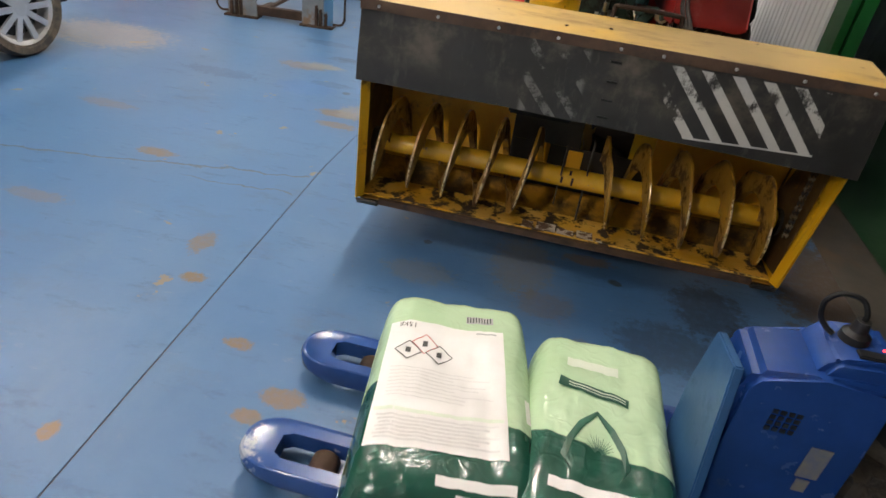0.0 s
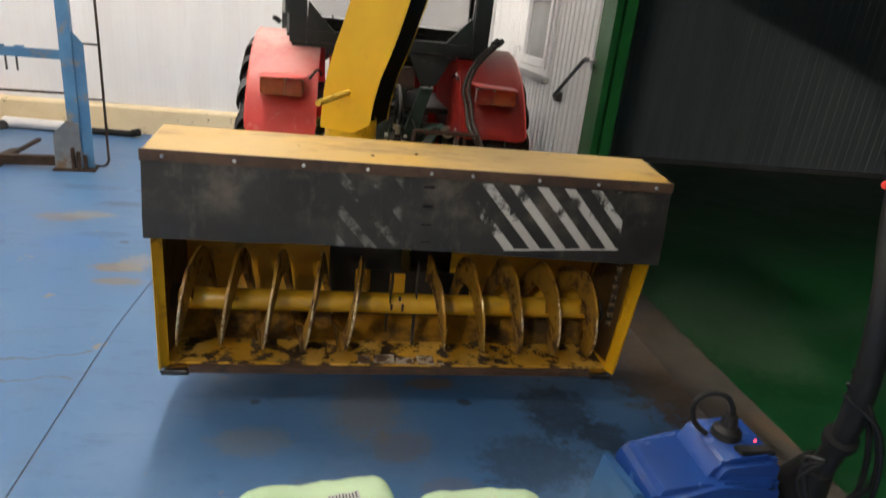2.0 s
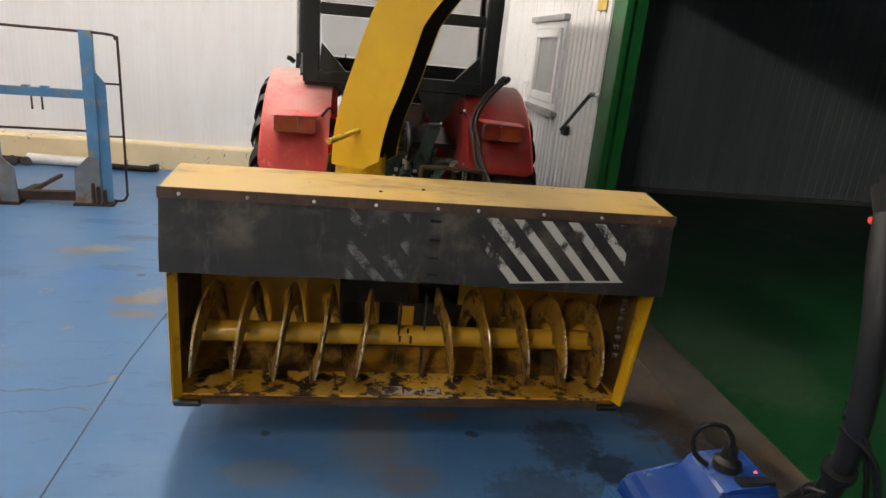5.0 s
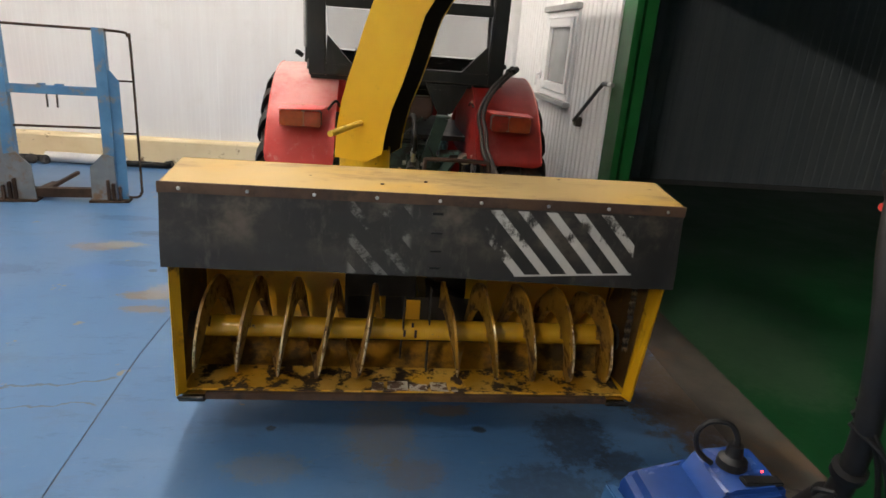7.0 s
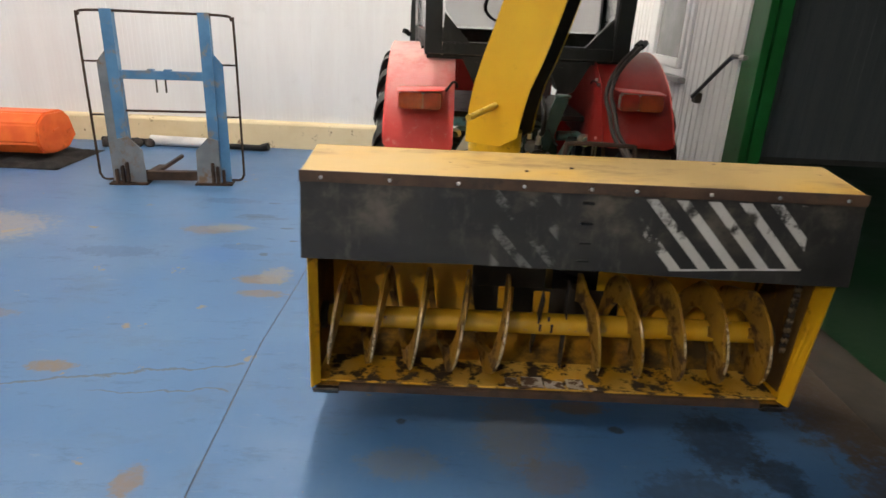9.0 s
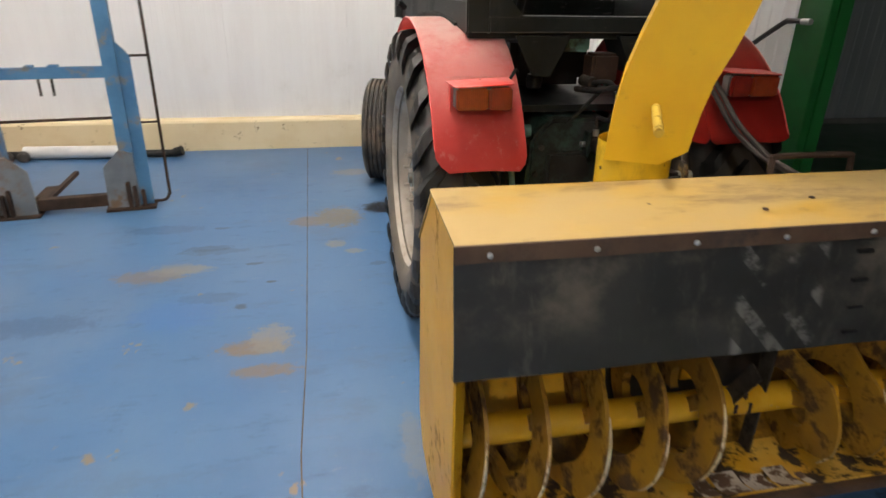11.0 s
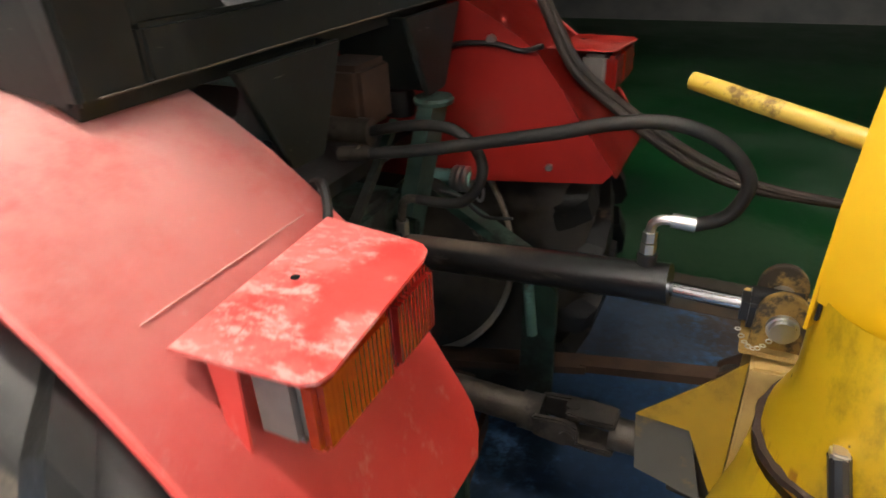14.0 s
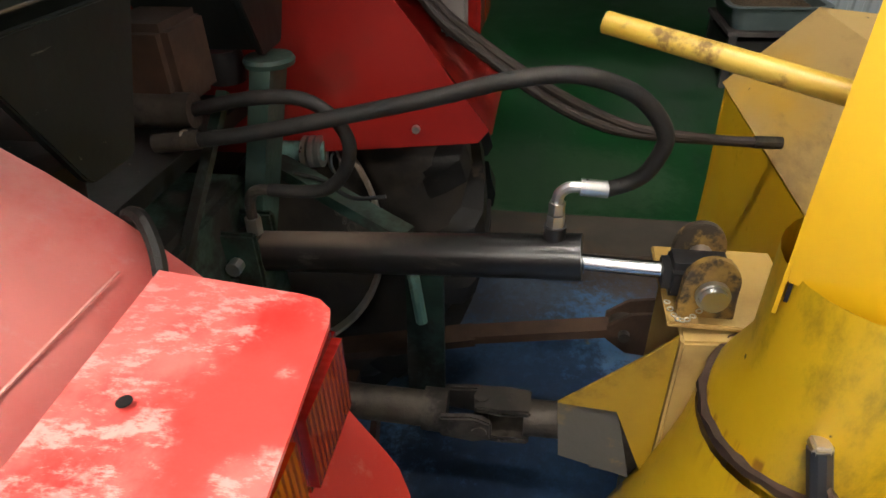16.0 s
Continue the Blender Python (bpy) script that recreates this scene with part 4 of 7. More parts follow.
for i in range(NX + 1):
    x = -0.474 + 1.902 * i / NX
    e = 0.003 * noise.noise((x * 9, 7, 0))
    rows.append([bm.verts.new((x, 2.648, 1.044)), bm.verts.new((x, 2.646, 1.006 + e)), bm.verts.new((x, 2.651, 1.006 + e)), bm.verts.new((x, 2.655, 1.044))])
for p, q in zip(rows, rows[1:]):
    for k in range(4):
        bm.faces.new((p[k], p[(k + 1) % 4], q[(k + 1) % 4], q[k]))
part("clamp_strip", bm, RUST_STRIP, blower, "rusty brown clamp strip")
for x in (-0.401, -0.172, 0.056, 0.275, 0.500, 0.650, 0.899, 1.127, 1.358):
    part("bolt", lathe([(0.003, 0.0), (0.003, 0.004), (0.006, 0.0065), (0.010, 0.0065), (0.010, 0)], (x, 2.636, 1.023), "y", 8), ZINC, blower)
for z in (0.975, 0.905, 0.838, 0.775):
    part("slot", box(0.475, 0.515, 2.62 + (z - 0.775) * 0.1, 2.64 + (z - 0.775) * 0.1, z - 0.004, z + 0.004, 0.001), PLASTIC, blower)


# auger: a shaft with opposed ribbon screws, spokes and two centre paddles
def screw_x(x0, pitch, hand, phase, a):
    """Where the screw stands along its axis at angle a; the bent sheets lean back behind the shaft."""
    lean = (1.0 if hand > 0 else 0.4) * (1 - math.cos(a)) / 2
    return x0 + hand * (a - phase - lean) * pitch / (2 * math.pi)


def ribbon(x0, x1, pitch, hand, phase, r_in, r_out, ragged=0.0):
    """A screw ribbon on the auger's axis."""
    bm = bmesh.new()
    steps = int(abs(x1 - x0) / pitch * 40)
    rings = []
    for i in range(steps + 1):
        a = phase + hand * 2 * math.pi * (x1 - x0) * i / steps / pitch
        x = screw_x(x0, pitch, hand, phase, a)
        torn = max(0.0, math.sin(a * 3.0 + x * 7)) * (0.6 + 0.8 * noise.noise((x * 20, 0, 0)))
        cut = ragged * torn * (1.0 + 0.9 * max(0.0, -math.sin(a)))
        hole = r_in + 0.035 * max(0.0, -math.sin(a)) * max(0.0, math.sin(a * 2.0 + x * 11))
        wob = 0.004 * noise.noise((x * 15, 3, 0))
        ro = r_out - cut + wob
        c, s = -math.cos(a), math.sin(a)
        rings.append([bm.verts.new((x + d, AY + r * c, AZ + r * s)) for r, d in ((hole, -0.012), (ro, -0.004), (ro, 0.007), (hole, 0.014))])
    for p, q in zip(rings, rings[1:]):
        for k in range(4):
            bm.faces.new((p[k], p[(k + 1) % 4], q[(k + 1) % 4], q[k]))
    bm.faces.new(rings[0])
    bm.faces.new(rings[-1][::-1])
    return bm


def ribbon_edge(x0, x1, pitch, hand, phase, r):
    """The scraped rim of the screw, turn by turn, built only where it glints."""
    out = []
    first = int(min(phase, phase + hand * 2 * math.pi * (x1 - x0) / pitch) / (2 * math.pi)) - 1
    for k in range(first, first + 8):
        low, high = -0.75 + 0.2 * math.sin(k * 2.1), 0.55 + 0.15 * math.sin(k * 3.7)
        pts, radii = [], []
        for i in range(15):
            a = 2 * math.pi * k + low + (high - low) * i / 14
            x = screw_x(x0, pitch, hand, phase, a)
            if x0 < x < x1:
                pts.append((x + 0.0015, AY - r * math.cos(a), AZ + r * math.sin(a)))
                radii.append(0.0012 + 0.0042 * math.sin(math.pi * i / 14) ** 0.6)
        if len(pts) > 2:
            out.append(tube(pts, 0.003, 5, radii=radii))
    return out


auger = part("auger", tube([(-0.43, AY, AZ), (1.335, AY, AZ)], 0.043, 24), AUGER_SHAFT, blower, "yellow auger shaft with worn screw ribbons")
LEFT = (-0.405, 0.335, 0.159, 1, -0.79, 0.112, 0.207)
RIGHT = (0.56, 1.315, 0.1593, -1, 1.976, 0.096, 0.207)
part("flight", ribbon(*LEFT, ragged=0.022), AUGER_PAINT, auger, "rusty yellow left screw")
part("flight", ribbon(*RIGHT, ragged=0.045), AUGER_PAINT, auger, "ragged rusty yellow screw")
# bright strips shape the glint on the front lower edges
for bm in ribbon_edge(*LEFT[:5], 0.2065) + ribbon_edge(*RIGHT[:5], 0.201):
    part("worn_glint", bm, EDGE_GLINT, auger, "scraped metal edge, modelled only where it glints")
for x0, x1, pitch, hand, phase, r0, r1 in (LEFT, RIGHT):
    k = 0
    while True:
        x = x0 + pitch * (k + 0.5) / 2
        if x > x1:
            break
        a = phase + hand * 2 * math.pi * (x - x0) / pitch
        d = Vector((0, -math.cos(a), math.sin(a)))
        c = Vector((screw_x(x0, pitch, hand, phase, a), AY, AZ))
        part("spoke", bar(c + d * 0.03, c + d * 0.14, 0.042, 0.006, up=(1, 0, 0)), AUGER_PAINT, auger)
        k += 1
for x, a in ((0.405, 4.2), (0.515, 4.7), (0.405, 1.06), (0.515, 1.56)):
    d = Vector((0, -math.cos(a), math.sin(a)))
    c = Vector((x, AY, AZ))
    part("paddle", bar(c + d * 0.03, c + d * 0.19, 0.05, 0.006, up=(1, 0, 0)), DIRTY_METAL, auger, "dark steel paddle")
for x, a, h in ((0.445, 0.75, 0.016), (0.412, 0.05, 0.014), (0.458, 0.0, 0.017)):
    d = Vector((0, -math.cos(a), math.sin(a)))
    c = Vector((x, AY, AZ)) + d * 0.0425
    part("shear_bolt", bar(c - Vector((0, 0, h)), c + Vector((0, 0, h)), 0.010, 0.006, up=d), RUST, auger, "rusty shear bolt")
part("bearing", lathe([(-0.02, 0.0), (-0.02, 0.055), (0.0, 0.055), (0.012, 0.04), (0.012, 0)], (-0.432, AY, AZ), "x", 20), DIRTY_METAL, blower)
# drive chain beside the right-hand panel
chain = part("sprocket", lathe([(-0.006, 0), (-0.006, 0.058), (0.006, 0.058), (0.006, 0)], (1.318, AY - 0.02, AZ), "x", 18), DIRTY_METAL, blower)
for i in range(18):
    z = 0.40 + i * 0.021
    y = 2.742 + 0.002 * math.sin(i * 1.7)
    bm = box(1.322, 1.326, y - 0.008, y + 0.008, z - 0.013, z + 0.013, 0.0015)
    box(1.336, 1.340, y - 0.008, y + 0.008, z - 0.013, z + 0.013, 0.0015, bm)
    tube([(1.318, y, z), (1.344, y, z)], 0.005, 6, bm)
    part("chain_link", bm, DIRTY_METAL if i % 2 else LINK_STEEL, blower)
# fan housing behind the opening
FX, FZ = 0.475, 0.50
bm = lathe([(0.0, 0.31), (0.155, 0.31), (0.165, 0.30), (0.165, 0.0)], (FX, 3.13, FZ), "y", 40)
part("fan_housing", bm, YELLOW, blower, "yellow round fan housing")
part("fan_plate", lathe([(0, 0.0), (0, 0.30), (0.004, 0.30), (0.004, 0)], (FX, 3.284, FZ), "y", 32), THROAT, blower, "rear plate of the fan, dark with painted-in shade")
for k in range(5):
    a = 2 * math.pi * k / 5 + 0.9
    d = Vector((math.cos(a), 0, math.sin(a)))
    c = Vector((FX, 3.205, FZ))
    part("fan_blade", bar(c + d * 0.05, c + d * 0.28, 0.10, 0.008, up=(-d.z, 0, d.x)), DIRTY_METAL, blower)
# stub of the discharge pipe, with clamps
CX, CY = 0.216, 3.255
bm = lathe([(0.41, 0.215), (0.45, 0.205), (0.60, 0.166), (0.74, 0.139), (0.84, 0.130)], (0, 0, 0), "z", 32)
for v in bm.verts:
    lift = 0.865 - v.co.z
    v.co += Vector((0.247 + 0.08 * lift, 3.262 + 0.02 * lift, 0.0)) + Vector((0, 0, 0.145 * v.co.x - 0.098 * v.co.y)) * max(0.0, 1 - lift * 4)
    v.co.y = max(v.co.y, 3.137)
part("outlet", bm, YELLOW_PIPE, blower, "yellow discharge outlet")
part("pipe", tube([(0.247, 3.262, 0.835), (0.243, 3.261, 0.872), (CX + 0.010, CY + 0.002, 0.925), (CX, CY, 0.97), (CX, CY, 1.10)], 0.1105, 32, cap=False, radii=[0.124, 0.123, 0.114, 0.1105, 0.1105]), YELLOW_PIPE, blower, "greasy yellow round pipe")
bm = lathe([(-0.007, 0.118), (-0.006, 0.1315), (0.006, 0.1315), (0.007, 0.118)], (0, 0, 0), "z", 48, closed=True)
for v in bm.verts:
    v.co += Vector((0.247, 3.262, 0.865 + 0.145 * v.co.x - 0.098 * v.co.y))
for v in bm.verts:
    v.co += 0.005 * noise.noise_vector(v.co * 60)
part("clamp_ring", bm, RUST, blower, "ragged rusty clamp ring")
head, foot = Vector((0.119, 3.317, 0.942)), Vector((0.083, 3.276, 0.757))
part("clamp_bolt", tube([foot, (foot + head) / 2, head], 0.0125, 10), BLACK_STEEL, blower, "black clamp bolt")
bm = bar((0.100, 3.296, 0.895), (0.072, 3.300, 0.898), 0.005, 0.022, up=(0.6, 0.5, 0.6))
bar((0.072, 3.300, 0.898), (-0.012, 3.316, 0.836), 0.005, 0.020, bm, up=(0.6, 0.5, 0.6))
part("lock_strap", bm, RUST_STRIP, blower, "bent rusty steel strap")
for c in (foot, head, Vector((0.133, 3.181, 0.94))):
    bm = box(c.x - 0.010, c.x + 0.010, c.y - 0.010, c.y + 0.010, c.z - 0.006, c.z + 0.008, 0.003)
    part("bare_spot", bm, BRIGHT_STEEL, blower, "bare bright metal spot")
bm = lathe([(0.0, 0), (0.0, 0.016), (0.012, 0.012), (0.012, 0)], (0.150, 3.152, 0.934), "y", 8)
part("pipe_bolt", bm, BRIGHT_STEEL, blower)
# curved discharge chute, open on its hollow side
CH = radians(-27)
U, W = Vector((math.cos(CH), math.sin(CH), 0)), Vector((-math.sin(CH), math.cos(CH), 0))
CB = Vector((0.088, 3.19, 0))
outer = [(0.0, 1.058), (0.003, 1.12), (0.011, 1.21), (0.028, 1.30), (0.058, 1.40), (0.090, 1.49), (0.122, 1.59), (0.160, 1.69), (0.205, 1.79), (0.270, 1.90), (0.350, 2.0), (0.45, 2.09)]
inner = [(0.226, 1.100), (0.230, 1.14), (0.240, 1.20), (0.262, 1.29), (0.298, 1.38), (0.325, 1.46), (0.352, 1.55), (0.382, 1.65), (0.42, 1.71), (0.47, 1.77), (0.53, 1.83), (0.60, 1.88)]
front_cut = [(0.150, 1.056)]


def chute_side(depth, thick):
    bm = bmesh.new()
    a = [CB + U * u + W * depth + Vector((0, 0, z)) for u, z in outer]
    b = [CB + U * u + W * depth + Vector((0, 0, z)) for u, z in inner]
    low = CB + U * 0.152 + W * depth + Vector((0, 0, 1.056))
    off = W * thick
    layers = []
    for o in (Vector(), off):
        layers.append(([bm.verts.new(q + o) for q in a], [bm.verts.new(q + o) for q in b], bm.verts.new(low + o)))
    for p, q, l in layers:
        bm.faces.new((p[0], l, q[0], q[1], p[1]))
        for i in range(1, len(p) - 1):
            bm.faces.new((p[i], q[i], q[i + 1], p[i + 1]))
    rim0 = layers[0][0] + layers[0][1][::-1] + [layers[0][2]]
    rim1 = layers[1][0] + layers[1][1][::-1] + [layers[1][2]]
    n = len(rim0)
    for i in range(n):
        bm.faces.new((rim0[i], rim0[(i + 1) % n], rim1[(i + 1) % n], rim1[i]))
    return bm


chute = part("chute", chute_side(0.0, 0.004), YELLOW, blower, "yellow curved discharge chute")
inner_keep = inner
inner = [(o[0] + (i[0] - o[0]) * 0.96, o[1] + (i[1] - o[1]) * 0.96) for o, i in zip(outer, inner_keep)]
part("chute_side", chute_side(0.205, 0.004), YELLOW, chute)
outer_keep = outer
outer = [(u + 0.007, z + (0.012 if i == 0 else 0)) for i, (u, z) in enumerate(outer_keep)]
inner = [(o[0] + (i[0] - o[0]) * 0.95, o[1] + (i[1] - o[1]) * 0.95) for o, i in zip(outer_keep, inner_keep)]
# thin black sheets added over the chute's yellow inner faces
part("chute_lining", chute_side(0.199, 0.004), PLASTIC, chute, "thin black sheet inside the chute")
outer = outer_keep
bm = bmesh.new()
rows = []
for u, z in outer[1:]:
    p0, p1 = CB + U * (u + 0.0065) + W * 0.007 + Vector((0, 0, z)), CB + U * (u + 0.0065) + W * 0.198 + Vector((0, 0, z))
    rows.append([bm.verts.new(v) for v in (p0, p1, p1 + U * 0.003, p0 + U * 0.003)])
for p, q in zip(rows, rows[1:]):
    for k in range(4):
        bm.faces.new((p[k], p[(k + 1) % 4], q[(k + 1) % 4], q[k]))
part("chute_lining", bm, PLASTIC, chute, "thin black sheet inside the chute")
bm = bmesh.new()
rows = []
for i, (u, z) in enumerate(outer):
    z0 = z + (0.035 if i == 0 else 0)
    e = Vector((0, 0, 0))
    p0, p1 = CB + U * u + W * 0.004 + Vector((0, 0, z)), CB + U * (u + (0.008 if i == 0 else 0)) + W * 0.205 + Vector((0, 0, z0))
    q = U * 0.004
    rows.append([bm.verts.new(v) for v in (p0, p1, p1 + q, p0 + q)])
for p, q in zip(rows, rows[1:]):
    for k in range(4):
        bm.faces.new((p[k], p[(k + 1) % 4], q[(k + 1) % 4], q[k]))
part("chute_back", bm, YELLOW, chute)
part("chute_rod", tube([(0.087, 2.915, 1.197), (0.199, 3.139, 1.216), (0.404, 3.551, 1.280)], 0.0125, 12), ROD_YELLOW, chute, "scuffed yellow handle rod")
# grab bar on the roof sheet
part("grab_bar", tube(spline([(0.458, 2.955, 1.062), (0.462, 2.965, 1.10), (0.485, 2.97, 1.112), (0.70, 2.98, 1.108), (0.722, 2.98, 1.098), (0.728, 2.98, 1.058)], 4), 0.009, 8), RUST, blower, "rusty bent grab bar")
for x, y in ((0.293, 2.749), (0.457, 2.798)):
    part("rivet", lathe([(0, 0), (0, 0.008), (0.004, 0.006), (0.004, 0)], (x, y, 1.0395 + (y - 2.66) * 0.105), "z", 8), RUST, blower)
# headstock with the upper pin
part("headstock", prism([(3.405, 0.20), (3.405, 0.875), (3.27, 0.885), (3.27, 0.20)], "x", 0.335, 0.53, 0.004), YELLOW_DUST, blower, "dusty yellow headstock box")
part("headstock_shelf", box(0.352, 0.545, 3.245, 3.425, 0.886, 0.894, 0.002), YELLOW_DUST, blower)
for x in (0.375, 0.465):
    ear = [(3.336, 0.894), (3.414, 0.894), (3.412, 0.940)] + [(3.375 + 0.037 * math.cos(radians(a)), 0.950 + 0.041 * math.sin(radians(a))) for a in range(10, 181, 17)] + [(3.339, 0.940)]
    part("hitch_ear", prism(ear, "x", x - 0.007, x + 0.007, 0.0015), GREASY_EAR, blower)
part("hitch_pin", tube([(0.345, 3.374, 0.940), (0.50, 3.374, 0.940)], 0.0175, 14), ZINC, blower, "plated hitch pin")
bm = lathe([(-0.004, 0.0185), (-0.004, 0.0225), (0.004, 0.0225), (0.004, 0.0185)], (0.358, 3.374, 0.940), "x", 20, closed=True)
part("pin_ring", bm, ZINC, blower)
bm = bmesh.new()
for i in range(9):
    t = i / 8
    p = Vector((0.352, 3.382 + 0.05 * t, 0.930 - 0.03 * math.sin(math.pi * t)))
    tube([p + Vector((0, 0.004 * math.cos(a), 0.0035 * math.sin(a))) if i % 2 else p + Vector((0.0035 * math.sin(a), 0.004 * math.cos(a), 0)) for a in (k * math.pi / 4 for k in range(9))], 0.0011, 5, bm, cap=False)
part("pin_chain", bm, ZINC, blower, "thin plated chain")
# gearbox input with its faceted shield
part("gearbox", lathe([(0, 0), (0, 0.085), (0.09, 0.075), (0.10, 0.03), (0.14, 0.025), (0.14, 0)], (FX - 0.02, 3.40, 0.555), "y", 20), DIRTY_METAL, blower, "greasy gearbox")
part("gusset", plate([(0.346, 3.407, 0.555), (0.352, 3.47, 0.712), (0.360, 3.560, 0.710), (0.352, 3.440, 0.835), (0.346, 3.407, 0.880)], -0.005), SHADED_YELLOW, blower, "yellow headstock gusset with shade in its colour")
part("shaft_shield", plate([(0.352, 3.432, 0.555), (0.362, 3.550, 0.580), (0.364, 3.560, 0.708), (0.355, 3.468, 0.710)], -0.004), SHIELD_DIRTY, blower, "grimy side of the shaft shield")
# lower hitch lugs
for x in (-0.04, 0.85):
    for d in (-0.03, 0.022):
        part("hitch_lug", prism([(3.134, 0.38), (3.134, 0.56), (3.38, 0.52), (3.43, 0.48), (3.43, 0.44), (3.38, 0.40)], "x", x + d, x + d + 0.010, 0.0015), YELLOW if x < 0 else RUST, blower)
    part("hitch_pin", tube([(x - 0.045, 3.39, 0.46), (x + 0.05, 3.39, 0.46)], 0.014, 10), DIRTY_METAL, blower)


# ---------------------------------------------------------------- tractor
TX = 0.42
tractor = thing("tractor", TX, 5.2, 0, "old red farm tractor with black cab, dusty fenders and turquoise castings", "tractor")


def flip(bm, side):
    """The same shape on the other side of the tractor."""
    if side < 0:
        return bm
    for v in bm.verts:
        v.co.x = 2 * TX - v.co.x
    bmesh.ops.reverse_faces(bm, faces=bm.faces)
    return bm


HUB = surf("dusty_hub_paint", (0.17, 0.21, 0.195), (0.25, 0.27, 0.25), 9, 0.5, bump=0.3, bscale=45, dirt=(0.16, 0.13, 0.10), dscale=8, low=0.45, high=0.6)
DISH_DARK = surf("dark_dish_backing", (0.022, 0.019, 0.016), (0.045, 0.037, 0.028), 8, 0.85, bump=0.5, bscale=40)
WY, WZ, WR = 4.40, 0.658, 0.658


def dusty_tyre():
    """Black rubber whose side wall carries a brown-grey film of dust, frayed towards the tread."""
    n = Nodes("dusty_side_wall")
    x, y, z = n.xyz()
    dy, dz = n.math("SUBTRACT", y, WY - 5.2), n.math("SUBTRACT", z, WZ)
    r = n.math("SQRT", n.math("ADD", n.math("MULTIPLY", dy, dy), n.math("MULTIPLY", dz, dz)))
    col = n.mix(n.step(n.noise(9, 6, 0.6), 0.35, 0.65), (0.012, 0.012, 0.012), (0.026, 0.025, 0.024))
    frayed = n.math("ADD", r, n.math("MULTIPLY", n.math("SUBTRACT", n.noise(26, 8, 0.72), 0.5), 0.16))
    film = n.math("SUBTRACT", 1.0, n.step(frayed, 0.572, 0.612))
    film = n.math("MULTIPLY", film, n.lerp(n.step(n.noise(6, 8, 0.65), 0.30, 0.65), 0.55, 1.0))
    col = n.mix(film, col, n.mix(n.noise(5, 5, 0.6), (0.125, 0.105, 0.082), (0.175, 0.145, 0.112)))
    ring = n.math("MULTIPLY", n.step(n.math("SINE", n.math("MULTIPLY", r, 190.0)), 0.7, 1.0), 0.35)
    n.bump(n.math("ADD", n.noise(60, 5, 0.6), ring), 0.25, 0.004)
    return n.done(col, n.lerp(film, 0.5, 0.85))


DUSTY_TYRE = dusty_tyre()
# darker brown-black rubber for the right rear tyre
DARK_TYRE = surf("brown_black_tyre", (0.014, 0.012, 0.010), (0.026, 0.021, 0.017), 8, 0.62, bump=0.4, bscale=45, dirt=(0.060, 0.045, 0.032), dscale=5, low=0.52, high=0.70)


